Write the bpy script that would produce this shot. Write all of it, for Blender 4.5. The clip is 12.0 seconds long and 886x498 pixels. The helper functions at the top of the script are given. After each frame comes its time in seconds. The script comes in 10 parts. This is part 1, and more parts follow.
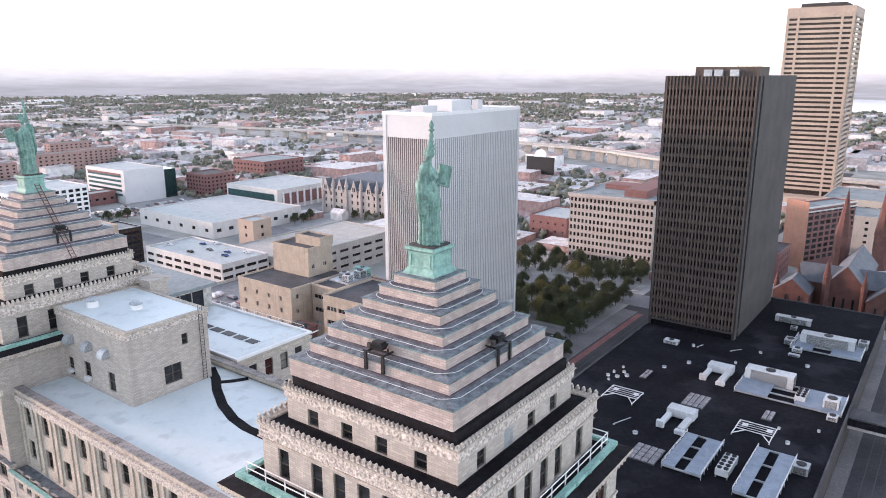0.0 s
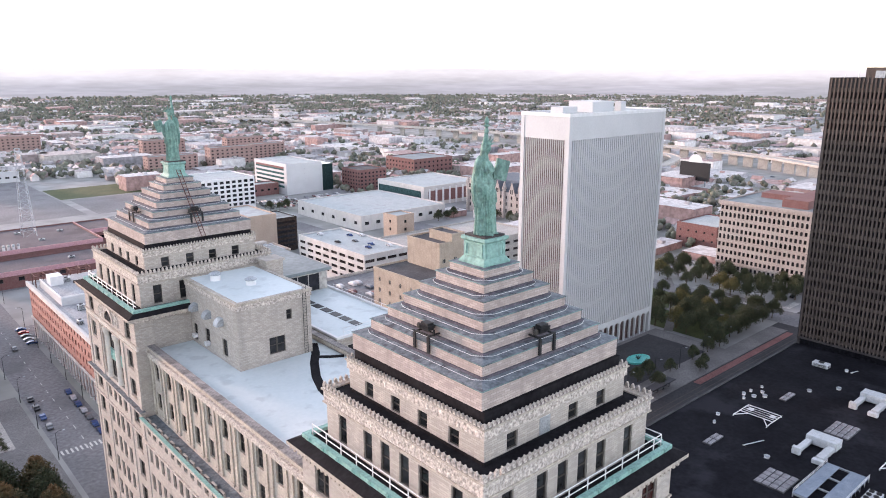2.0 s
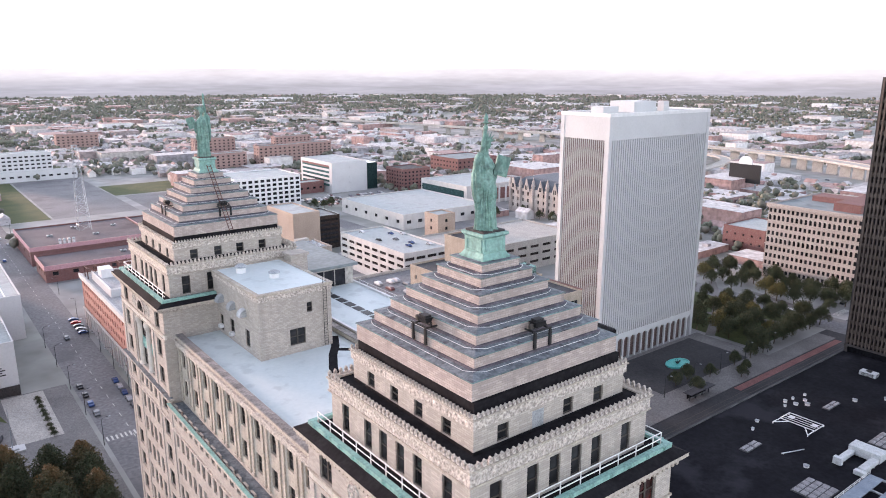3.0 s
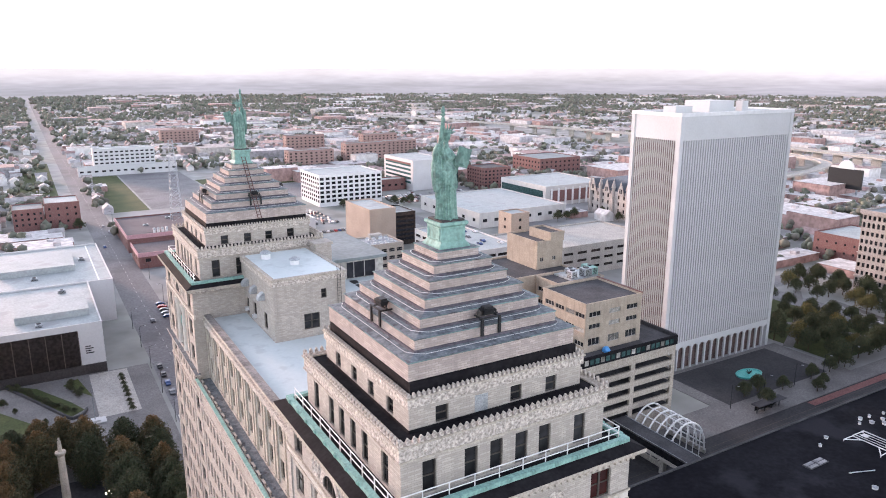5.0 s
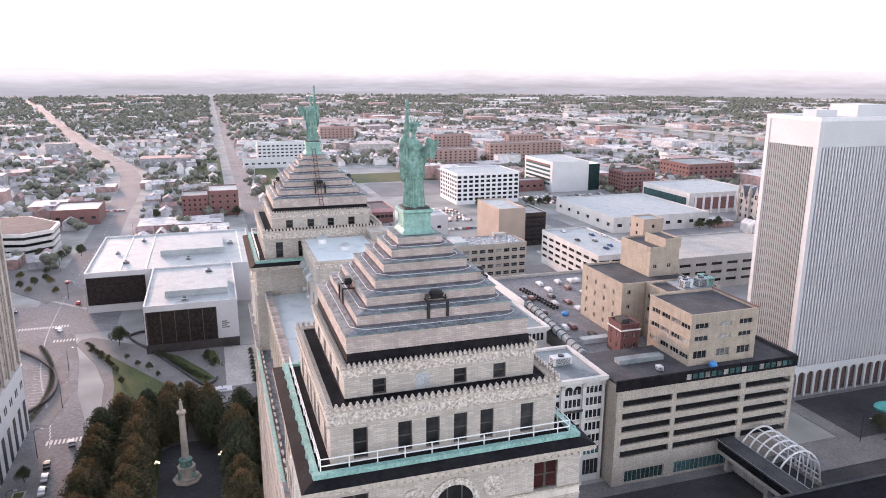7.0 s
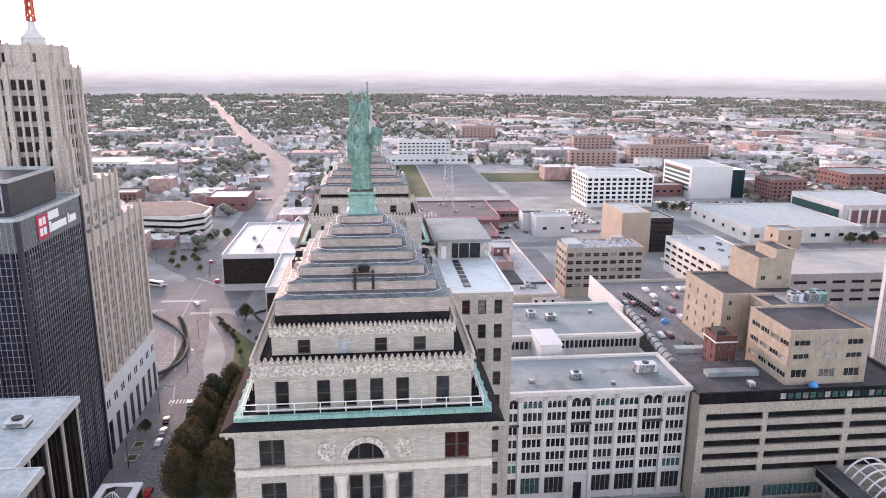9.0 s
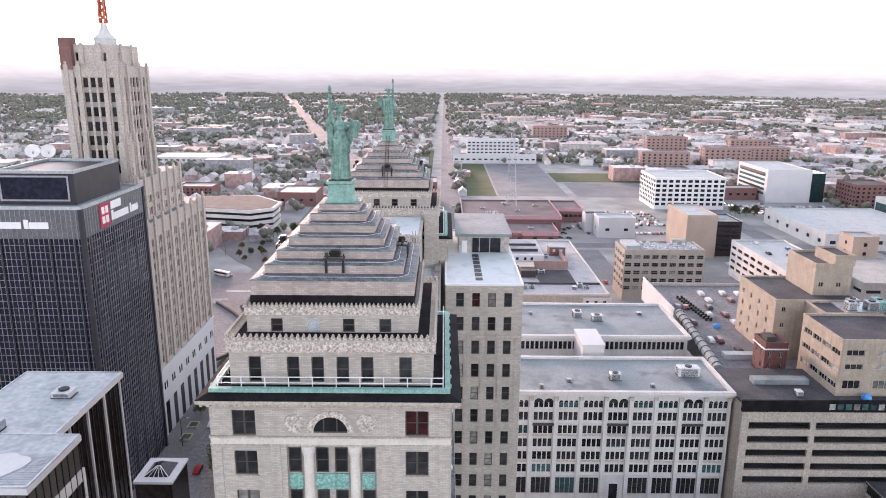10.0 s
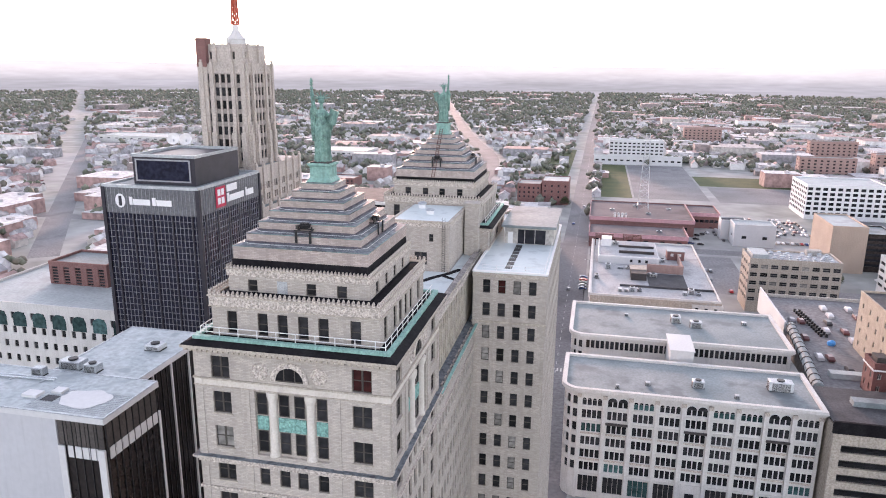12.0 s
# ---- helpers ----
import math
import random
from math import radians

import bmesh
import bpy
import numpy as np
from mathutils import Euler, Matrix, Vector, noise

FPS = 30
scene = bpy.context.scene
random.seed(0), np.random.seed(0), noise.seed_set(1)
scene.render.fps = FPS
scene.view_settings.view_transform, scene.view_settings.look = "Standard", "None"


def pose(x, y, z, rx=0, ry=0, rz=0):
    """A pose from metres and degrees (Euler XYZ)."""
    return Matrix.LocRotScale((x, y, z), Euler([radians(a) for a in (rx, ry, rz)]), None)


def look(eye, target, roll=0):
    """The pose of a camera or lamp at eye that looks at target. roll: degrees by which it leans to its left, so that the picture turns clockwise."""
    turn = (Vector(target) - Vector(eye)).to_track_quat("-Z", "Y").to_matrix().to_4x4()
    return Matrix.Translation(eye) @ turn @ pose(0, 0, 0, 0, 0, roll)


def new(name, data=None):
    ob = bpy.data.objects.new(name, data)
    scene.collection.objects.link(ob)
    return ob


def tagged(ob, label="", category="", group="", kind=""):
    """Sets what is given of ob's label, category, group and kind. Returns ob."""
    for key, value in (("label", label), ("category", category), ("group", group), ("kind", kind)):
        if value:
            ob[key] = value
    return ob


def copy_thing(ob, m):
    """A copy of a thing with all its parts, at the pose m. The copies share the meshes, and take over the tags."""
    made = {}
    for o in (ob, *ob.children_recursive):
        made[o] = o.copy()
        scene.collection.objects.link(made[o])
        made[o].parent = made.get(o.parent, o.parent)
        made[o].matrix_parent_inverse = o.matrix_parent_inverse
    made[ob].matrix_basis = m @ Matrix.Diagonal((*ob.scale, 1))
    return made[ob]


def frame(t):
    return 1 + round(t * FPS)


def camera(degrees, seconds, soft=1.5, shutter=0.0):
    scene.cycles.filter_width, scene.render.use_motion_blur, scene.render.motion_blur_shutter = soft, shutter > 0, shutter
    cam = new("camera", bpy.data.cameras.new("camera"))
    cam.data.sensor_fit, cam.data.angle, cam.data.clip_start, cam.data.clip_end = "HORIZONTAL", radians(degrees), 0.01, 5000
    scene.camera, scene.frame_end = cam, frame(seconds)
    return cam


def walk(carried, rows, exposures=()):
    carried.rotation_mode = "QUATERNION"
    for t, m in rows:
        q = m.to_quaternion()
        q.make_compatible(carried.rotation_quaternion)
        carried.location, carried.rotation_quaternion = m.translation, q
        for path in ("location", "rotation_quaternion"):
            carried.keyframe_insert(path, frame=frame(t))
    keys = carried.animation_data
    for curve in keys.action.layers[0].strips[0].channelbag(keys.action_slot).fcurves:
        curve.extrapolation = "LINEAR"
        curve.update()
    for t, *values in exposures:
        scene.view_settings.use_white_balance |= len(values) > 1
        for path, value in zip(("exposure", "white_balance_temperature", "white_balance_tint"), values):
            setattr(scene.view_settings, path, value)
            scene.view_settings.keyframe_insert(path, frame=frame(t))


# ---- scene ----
cam = camera(63.8, 12.0, 1.0)
PATH = [
    (0, (-37.163, -28.25, 113.019), (-35.601, -27.099, 112.534), -0.1),
    (0.5, (-36.678, -29.974, 113.026), (-35.189, -28.73, 112.542), -0.1),
    (1, (-36.117, -31.661, 112.971), (-34.707, -30.328, 112.488), -0.0),
    (1.5, (-35.494, -33.266, 112.881), (-34.161, -31.854, 112.399), 0.0),
    (2, (-34.802, -34.783, 112.838), (-33.519, -33.326, 112.356), 0.0),
    (2.5, (-33.976, -36.186, 112.811), (-32.742, -34.688, 112.329), 0.0),
    (3, (-32.998, -37.642, 112.68), (-31.814, -36.104, 112.198), -0.0),
    (3.2, (-32.483, -38.275, 112.661), (-31.32, -36.721, 112.178), -0.0),
    (4.8, (-27.289, -43.719, 112.315), (-26.288, -42.056, 111.831), -0.1),
    (5, (-26.443, -44.463, 112.288), (-25.463, -42.789, 111.805), -0.0),
    (5.5, (-23.947, -46.462, 112.181), (-23.055, -44.739, 111.698), -0.0),
    (6, (-21.166, -48.536, 112.066), (-20.369, -46.766, 111.584), 0.1),
    (6.5, (-18.146, -50.618, 111.958), (-17.447, -48.807, 111.477), 0.1),
    (7, (-14.859, -52.787, 111.878), (-14.258, -50.941, 111.397), 0.2),
    (7.2, (-13.42, -53.607, 111.858), (-12.857, -51.749, 111.377), 0.2),
    (8.8, (-1.026, -59.93, 111.465), (-0.782, -58.004, 110.985), 0.3),
    (9, (0.591, -60.682, 111.434), (0.796, -58.752, 110.953), 0.4),
    (9.5, (4.86, -62.334, 111.327), (4.963, -60.396, 110.844), 0.4),
    (10, (9.235, -63.855, 111.181), (9.236, -61.914, 110.697), 0.4),
    (10.5, (13.674, -65.262, 111.104), (13.574, -63.325, 110.619), 0.3),
    (11, (18.198, -66.409, 110.991), (17.995, -64.48, 110.505), 0.4),
    (11.5, (22.766, -67.226, 110.945), (22.462, -65.311, 110.457), 0.4),
    (12, (27.362, -67.933, 110.907), (26.951, -66.038, 110.417), 0.5),
]
walk(cam, [(t, look(e, a, r)) for t, e, a, r in PATH], [(0, 1.89, 6700, 17), (2.5, 1.89, 6850, 19), (5, 1.92, 6900, 20), (9, 1.94, 7050, 22), (12, 1.93, 7050, 22)])

# ---- light ----
SUN_AZ = math.atan2(0.96, -0.28)
world = bpy.data.worlds.new("world")
scene.world = world
world.use_nodes = True
wn = world.node_tree.nodes
sky = wn.new("ShaderNodeTexSky")
sky.sky_type, sky.sun_disc = "NISHITA", False
sky.sun_elevation, sky.sun_rotation = radians(18), math.pi / 2 - SUN_AZ
sky.altitude, sky.air_density, sky.dust_density, sky.ozone_density = 1200, 1.0, 0.8, 1.0
wn["Background"].inputs["Strength"].default_value = 0.15
haze = wn.new("ShaderNodeHueSaturation")
haze.inputs["Saturation"].default_value = 0.55
world.node_tree.links.new(sky.outputs["Color"], haze.inputs["Color"])
world.node_tree.links.new(haze.outputs["Color"], wn["Background"].inputs["Color"])
sun_lamp = bpy.data.lights.new("sun", "SUN")
sun_lamp.energy, sun_lamp.angle, sun_lamp.color = 1.4, radians(5.0), (1.0, 0.66, 0.54)
sun_ob = new("sun", sun_lamp)
sun_ob.matrix_world = look((0, 0, 0), (-math.cos(SUN_AZ), -math.sin(SUN_AZ), -math.tan(radians(7.0))))

# ---- materials ----
def node_mat(name):
    m = bpy.data.materials.new(name)
    m.use_nodes = True
    return m, m.node_tree.nodes, m.node_tree.links, m.node_tree.nodes["Principled BSDF"]


def mix_col(n, l, fac, a, b, blend="MIX"):
    x = n.new("ShaderNodeMix")
    x.data_type, x.blend_type = "RGBA", blend
    for sock, val in ((x.inputs[0], fac), (x.inputs[6], a), (x.inputs[7], b)):
        if isinstance(val, bpy.types.NodeSocket):
            l.new(val, sock)
        elif isinstance(val, tuple):
            sock.default_value = (*val, 1)
        else:
            sock.default_value = val
    return x.outputs[2]


def noise_fac(n, l, vec, scale, lo=0.35, hi=0.65, detail=4):
    t = n.new("ShaderNodeTexNoise")
    t.inputs["Scale"].default_value, t.inputs["Detail"].default_value = scale, detail
    l.new(vec, t.inputs["Vector"])
    r = n.new("ShaderNodeMapRange")
    r.inputs[1].default_value, r.inputs[2].default_value = lo, hi
    l.new(t.outputs["Fac"], r.inputs[0])
    return r.outputs[0], t.outputs["Fac"]


def stretch(n, l, vec, sx, sy, sz):
    m = n.new("ShaderNodeMapping")
    m.inputs["Scale"].default_value = (sx, sy, sz)
    l.new(vec, m.inputs["Vector"])
    return m.outputs[0]


def per_object(n, l, col, amount):
    info = n.new("ShaderNodeObjectInfo")
    r = n.new("ShaderNodeMapRange")
    r.inputs[3].default_value, r.inputs[4].default_value = 1 - amount, 1 + amount
    l.new(info.outputs["Random"], r.inputs[0])
    h = n.new("ShaderNodeHueSaturation")
    l.new(r.outputs[0], h.inputs["Value"])
    l.new(col, h.inputs["Color"])
    return h.outputs[0]


def mat(name, a, b, big=0.3, fine=6.0, rough=0.85, metal=0.0, bump=0.3, streaks=0.0, vary=0.0, stain=None, spread=0.5, gloss=0.35, grain=0.28):
    """Two tones over large patches, grain, optional runs of dirt down the face and darker stains."""
    m, n, l, p = node_mat(name)
    co = n.new("ShaderNodeTexCoord").outputs["Object"]
    f1, _ = noise_fac(n, l, co, big, 0.5 - 0.3 * spread, 0.5 + 0.3 * spread, 5)
    col = mix_col(n, l, f1, a, b)
    f2, h2 = noise_fac(n, l, co, fine, 0.3, 0.75, 3)
    col = mix_col(n, l, grain, col, f2, "OVERLAY")
    if streaks:
        f3, _ = noise_fac(n, l, stretch(n, l, co, 1.6, 1.6, 0.12), 1.2, 0.5, 0.8)
        mul = n.new("ShaderNodeMath")
        mul.operation = "MULTIPLY"
        mul.inputs[1].default_value = streaks
        l.new(f3, mul.inputs[0])
        col = mix_col(n, l, mul.outputs[0], col, tuple(0.35 * v for v in a))
    if stain:
        f4, _ = noise_fac(n, l, co, stain[1], 0.56, 0.66, 6)
        mul = n.new("ShaderNodeMath")
        mul.operation = "MULTIPLY"
        mul.inputs[1].default_value = stain[2]
        l.new(f4, mul.inputs[0])
        col = mix_col(n, l, mul.outputs[0], col, stain[0])
    if vary:
        col = per_object(n, l, col, vary)
    l.new(col, p.inputs["Base Color"])
    p.inputs["Roughness"].default_value, p.inputs["Metallic"].default_value = rough, metal
    p.inputs["Specular IOR Level"].default_value = gloss
    if bump:
        bp = n.new("ShaderNodeBump")
        bp.inputs["Strength"].default_value, bp.inputs["Distance"].default_value = bump, 0.05
        l.new(h2, bp.inputs["Height"])
        l.new(bp.outputs[0], p.inputs["Normal"])
    return m


def brick_mat(name, a, b, mortar, w=0.42, h=0.13, rough=0.9, stain=0.35):
    """Coursed brick, laid along either wall direction, with dirt in large patches and runs."""
    m, n, l, p = node_mat(name)
    co = n.new("ShaderNodeTexCoord").outputs["Object"]
    sep = n.new("ShaderNodeSeparateXYZ")
    l.new(co, sep.inputs[0])
    add = n.new("ShaderNodeMath")
    l.new(sep.outputs[0], add.inputs[0])
    l.new(sep.outputs[1], add.inputs[1])
    com = n.new("ShaderNodeCombineXYZ")
    l.new(add.outputs[0], com.inputs[0])
    l.new(sep.outputs[2], com.inputs[1])
    br = n.new("ShaderNodeTexBrick")
    br.inputs["Scale"].default_value = 1.0
    br.inputs["Brick Width"].default_value, br.inputs["Row Height"].default_value = w, h
    br.inputs["Mortar Size"].default_value, br.inputs["Bias"].default_value = 0.012, 0.1
    for k, c in (("Color1", a), ("Color2", b), ("Mortar", mortar)):
        br.inputs[k].default_value = (*c, 1)
    l.new(com.outputs[0], br.inputs["Vector"])
    f1, _ = noise_fac(n, l, co, 0.35, 0.4, 0.7, 5)
    k1 = n.new("ShaderNodeMath")
    k1.operation = "MULTIPLY"
    k1.inputs[1].default_value = stain
    l.new(f1, k1.inputs[0])
    col = mix_col(n, l, k1.outputs[0], br.outputs["Color"], tuple(0.55 * v for v in a))
    f2, _ = noise_fac(n, l, stretch(n, l, co, 1.4, 1.4, 0.1), 1.0, 0.52, 0.8)
    k2 = n.new("ShaderNodeMath")
    k2.operation = "MULTIPLY"
    k2.inputs[1].default_value = stain
    l.new(f2, k2.inputs[0])
    col = mix_col(n, l, k2.outputs[0], col, tuple(0.4 * v for v in a))
    l.new(col, p.inputs["Base Color"])
    p.inputs["Roughness"].default_value = rough
    bp = n.new("ShaderNodeBump")
    bp.inputs["Strength"].default_value, bp.inputs["Distance"].default_value = 0.4, 0.02
    l.new(br.outputs["Fac"], bp.inputs["Height"])
    bp.invert = True
    l.new(bp.outputs[0], p.inputs["Normal"])
    return m


def carved_mat(name, a, b, scale=2.6):
    """Pale terracotta with carved relief: tone a in the hollows, tone b on the raised parts."""
    m, n, l, p = node_mat(name)
    co = n.new("ShaderNodeTexCoord").outputs["Object"]
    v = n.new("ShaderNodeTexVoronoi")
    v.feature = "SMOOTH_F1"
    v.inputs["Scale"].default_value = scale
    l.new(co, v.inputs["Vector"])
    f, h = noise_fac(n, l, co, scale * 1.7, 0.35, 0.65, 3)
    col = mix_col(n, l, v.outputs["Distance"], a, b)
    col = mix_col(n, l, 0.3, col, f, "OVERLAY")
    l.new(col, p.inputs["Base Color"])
    p.inputs["Roughness"].default_value = 0.85
    bp = n.new("ShaderNodeBump")
    bp.inputs["Strength"].default_value, bp.inputs["Distance"].default_value = 0.9, 0.12
    l.new(v.outputs["Distance"], bp.inputs["Height"])
    l.new(bp.outputs[0], p.inputs["Normal"])
    return m


def glass_mat(name, tint, rough=0.08, vary=0.6):
    """Window seen from outside by day: a dark room behind a reflecting pane, some with blinds drawn."""
    m, n, l, p = node_mat(name)
    info = n.new("ShaderNodeObjectInfo")
    r = n.new("ShaderNodeValToRGB")
    r.color_ramp.elements[0].color = (*[0.4 * t for t in tint], 1)
    r.color_ramp.elements[1].color = (*[(1 + vary) * t for t in tint], 1)
    l.new(info.outputs["Random"], r.inputs[0])
    co = n.new("ShaderNodeTexCoord").outputs["Object"]
    f, _ = noise_fac(n, l, co, 0.9, 0.35, 0.7, 2)
    col = mix_col(n, l, 0.35, r.outputs[0], f, "OVERLAY")
    l.new(col, p.inputs["Base Color"])
    p.inputs["Roughness"].default_value = rough
    p.inputs["IOR"].default_value = 1.45
    p.inputs["Specular IOR Level"].default_value = 0.3
    return m


def island_mat(name, colours, rough=0.9):
    """Each joined piece takes one of the given colours."""
    m, n, l, p = node_mat(name)
    g = n.new("ShaderNodeNewGeometry")
    r = n.new("ShaderNodeValToRGB")
    r.color_ramp.interpolation = "CONSTANT"
    els = r.color_ramp.elements
    while len(els) < len(colours):
        els.new(0.5)
    for i, c in enumerate(colours):
        els[i].position = i / len(colours)
        els[i].color = (*c, 1)
    l.new(g.outputs["Random Per Island"], r.inputs[0])
    co = n.new("ShaderNodeTexCoord").outputs["Object"]
    f, _ = noise_fac(n, l, co, 0.25, 0.3, 0.7, 4)
    col = mix_col(n, l, 0.35, r.outputs[0], f, "OVERLAY")
    l.new(col, p.inputs["Base Color"])
    p.inputs["Roughness"].default_value = rough
    return m


BRICK = brick_mat("pale_brick", (0.53, 0.48, 0.42), (0.39, 0.35, 0.31), (0.30, 0.275, 0.25), 0.5, 0.16)
STEP_BRICK = brick_mat("weathered_step_brick", (0.53, 0.445, 0.40), (0.38, 0.315, 0.285), (0.27, 0.235, 0.22), 0.5, 0.16, stain=0.6)
STONE = mat("limestone", (0.49, 0.44, 0.37), (0.38, 0.34, 0.29), 0.5, 5, 0.85, bump=0.3, streaks=0.45)
PALE_STONE = mat("pale_column_stone", (0.64, 0.60, 0.54), (0.58, 0.54, 0.48), 0.6, 5, 0.8, bump=0.2, streaks=0.2, grain=0.15)
COPING = mat("weathered_coping", (0.22, 0.20, 0.19), (0.36, 0.33, 0.305), 0.8, 6, 0.9, bump=0.4, vary=0.3, stain=((0.10, 0.095, 0.09), 1.1, 0.8))
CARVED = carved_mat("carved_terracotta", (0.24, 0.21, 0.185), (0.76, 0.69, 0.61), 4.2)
COPPER = mat("green_copper", (0.21, 0.40, 0.35), (0.27, 0.47, 0.42), 0.7, 5, 0.7, bump=0.2, streaks=0.5)
STATUE = mat("statue_copper", (0.125, 0.245, 0.205), (0.215, 0.36, 0.305), 1.6, 5, 0.7, bump=0.3, streaks=0.8, stain=((0.06, 0.09, 0.078), 1.3, 0.5))
COPPER_ROOF = mat("weathered_roof_copper", (0.11, 0.125, 0.14), (0.20, 0.225, 0.24), 1.6, 5, 0.7, bump=0.2, gloss=0.2,
                  stain=((0.05, 0.045, 0.052), 1.5, 0.7), streaks=0.5)
TAR = mat("black_roof_tar", (0.011, 0.010, 0.012), (0.02, 0.019, 0.021), 0.4, 3, 0.9, bump=0.3, gloss=0.08)
FLASHING = mat("dark_lead_flashing", (0.075, 0.07, 0.085), (0.13, 0.12, 0.14), 0.8, 4, 0.7, bump=0.1, gloss=0.15)
EDGE_COPPER = mat("dull_edge_copper", (0.10, 0.14, 0.14), (0.19, 0.31, 0.295), 0.6, 4, 0.7, bump=0.1, stain=((0.045, 0.035, 0.04), 0.5, 0.9))
MALL_TAR = mat("black_membrane_roof", (0.008, 0.008, 0.011), (0.015, 0.015, 0.019), 0.06, 0.8, 0.85, bump=0.1, gloss=0.06,
               stain=((0.035, 0.035, 0.042), 0.05, 0.6))
PALE_ROOF = mat("pale_coated_roof", (0.54, 0.61, 0.615), (0.60, 0.66, 0.665), 0.15, 2, 0.5, bump=0.1, grain=0.06,
                stain=((0.36, 0.41, 0.42), 0.45, 0.45))
GREY_ROOF = mat("grey_roof", (0.20, 0.235, 0.24), (0.26, 0.295, 0.30), 0.1, 1.5, 0.8, bump=0.1, grain=0.15,
                stain=((0.14, 0.16, 0.17), 0.12, 0.8))
WHITE_ROOF = mat("white_roof", (0.34, 0.38, 0.38), (0.42, 0.455, 0.455), 0.1, 1.0, 0.7, bump=0.05,
                 stain=((0.30, 0.315, 0.32), 0.1, 0.8), grain=0.15)
DARK_ROOF = mat("dark_gravel_roof", (0.05, 0.05, 0.055), (0.085, 0.085, 0.09), 0.15, 2, 0.9, bump=0.2)
WHITE_PAINT = mat("white_paint", (0.76, 0.76, 0.755), (0.69, 0.69, 0.685), 0.6, 8, 0.5, bump=0.05, grain=0.1)
WHITE_STONE = mat("white_marble_panels", (0.58, 0.585, 0.585), (0.535, 0.54, 0.54), 0.08, 1.5, 0.6, bump=0.05, grain=0.06)
DUCT_PAINT = mat("grey_white_duct", (0.48, 0.51, 0.52), (0.56, 0.58, 0.59), 0.8, 6, 0.5, bump=0.1, vary=0.1, stain=((0.36, 0.37, 0.37), 0.9, 0.6))
METAL = mat("galvanised_metal", (0.36, 0.39, 0.41), (0.47, 0.50, 0.52), 1.2, 8, 0.45, 0.5, bump=0.1, vary=0.15)
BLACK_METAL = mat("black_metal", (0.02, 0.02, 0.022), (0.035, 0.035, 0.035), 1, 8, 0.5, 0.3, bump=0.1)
BRONZE = mat("brown_precast", (0.08, 0.063, 0.054), (0.105, 0.082, 0.07), 0.15, 2, 0.8, bump=0.1, streaks=0.4, vary=0.1)
BRONZE_DARK = mat("dark_precast", (0.045, 0.04, 0.04), (0.065, 0.058, 0.056), 0.1, 2, 0.8, bump=0.1, streaks=0.3)
BEIGE = mat("beige_precast", (0.40, 0.32, 0.26), (0.46, 0.37, 0.30), 0.1, 2, 0.85, bump=0.1, streaks=0.2, vary=0.06)
TAN = brick_mat("tan_brick", (0.46, 0.385, 0.305), (0.38, 0.315, 0.25), (0.31, 0.265, 0.22), 0.5, 0.3, stain=0.5)
RED = brick_mat("red_brick", (0.235, 0.115, 0.105), (0.19, 0.09, 0.082), (0.23, 0.17, 0.16), 0.5, 0.3)
DARK_RED = brick_mat("dark_red_brick", (0.16, 0.062, 0.058), (0.12, 0.045, 0.042), (0.15, 0.10, 0.095), 0.5, 0.3)
ORANGE = brick_mat("orange_brick", (0.45, 0.24, 0.17), (0.40, 0.21, 0.15), (0.36, 0.24, 0.18), 0.5, 0.3)
SANDSTONE = mat("red_sandstone", (0.15, 0.075, 0.065), (0.11, 0.055, 0.048), 0.3, 3, 0.9, bump=0.3, streaks=0.3)
SLATE = mat("grey_slate", (0.09, 0.105, 0.125), (0.125, 0.14, 0.16), 0.3, 5, 0.7, bump=0.2)
CREAM = mat("cream_terracotta", (0.62, 0.605, 0.58), (0.55, 0.535, 0.51), 0.2, 3, 0.75, bump=0.15, streaks=0.3, grain=0.15)
CONCRETE = mat("concrete", (0.40, 0.38, 0.35), (0.48, 0.46, 0.42), 0.15, 2, 0.9, bump=0.15, streaks=0.35)
ASPHALT = mat("asphalt", (0.04, 0.04, 0.044), (0.06, 0.059, 0.062), 0.05, 1.5, 0.9, bump=0.1, stain=((0.03, 0.03, 0.032), 0.08, 0.6))
OLD_ASPHALT = mat("old_grey_asphalt", (0.165, 0.165, 0.172), (0.215, 0.214, 0.22), 0.03, 0.8, 0.9, bump=0.1, stain=((0.12, 0.12, 0.126), 0.05, 0.6))
PAVING = mat("paving", (0.155, 0.15, 0.148), (0.205, 0.2, 0.195), 0.1, 2, 0.9, bump=0.1)
RED_PAVING = mat("red_paving", (0.20, 0.09, 0.085), (0.25, 0.12, 0.11), 0.2, 2, 0.9, bump=0.1)
GRASS = mat("grass", (0.05, 0.07, 0.025), (0.08, 0.095, 0.035), 0.08, 1.5, 0.95, bump=0.2)
LINE_PAINT = mat("road_paint", (0.65, 0.65, 0.62), (0.55, 0.55, 0.52), 0.5, 4, 0.8, bump=0)
GLASS = glass_mat("window_glass", (0.028, 0.028, 0.03))
GLASS_BLIND = glass_mat("blind_behind_glass", (0.30, 0.29, 0.27), 0.2, 0.3)
GLASS_TEAL = glass_mat("teal_glass", (0.04, 0.085, 0.085))
GLASS_BLACK = glass_mat("black_glass", (0.018, 0.018, 0.022), 0.06)
# dark red panes for a few of the top windows
GLASS_RED = glass_mat("dark_red_window_glass", (0.08, 0.02, 0.018), 0.2, 0.3)
FRAME_DARK = mat("dark_window_frame", (0.05, 0.045, 0.04), (0.07, 0.06, 0.05), 1, 8, 0.6, bump=0)
FRAME_LIGHT = mat("light_window_frame", (0.45, 0.43, 0.40), (0.38, 0.36, 0.34), 1, 8, 0.6, bump=0)
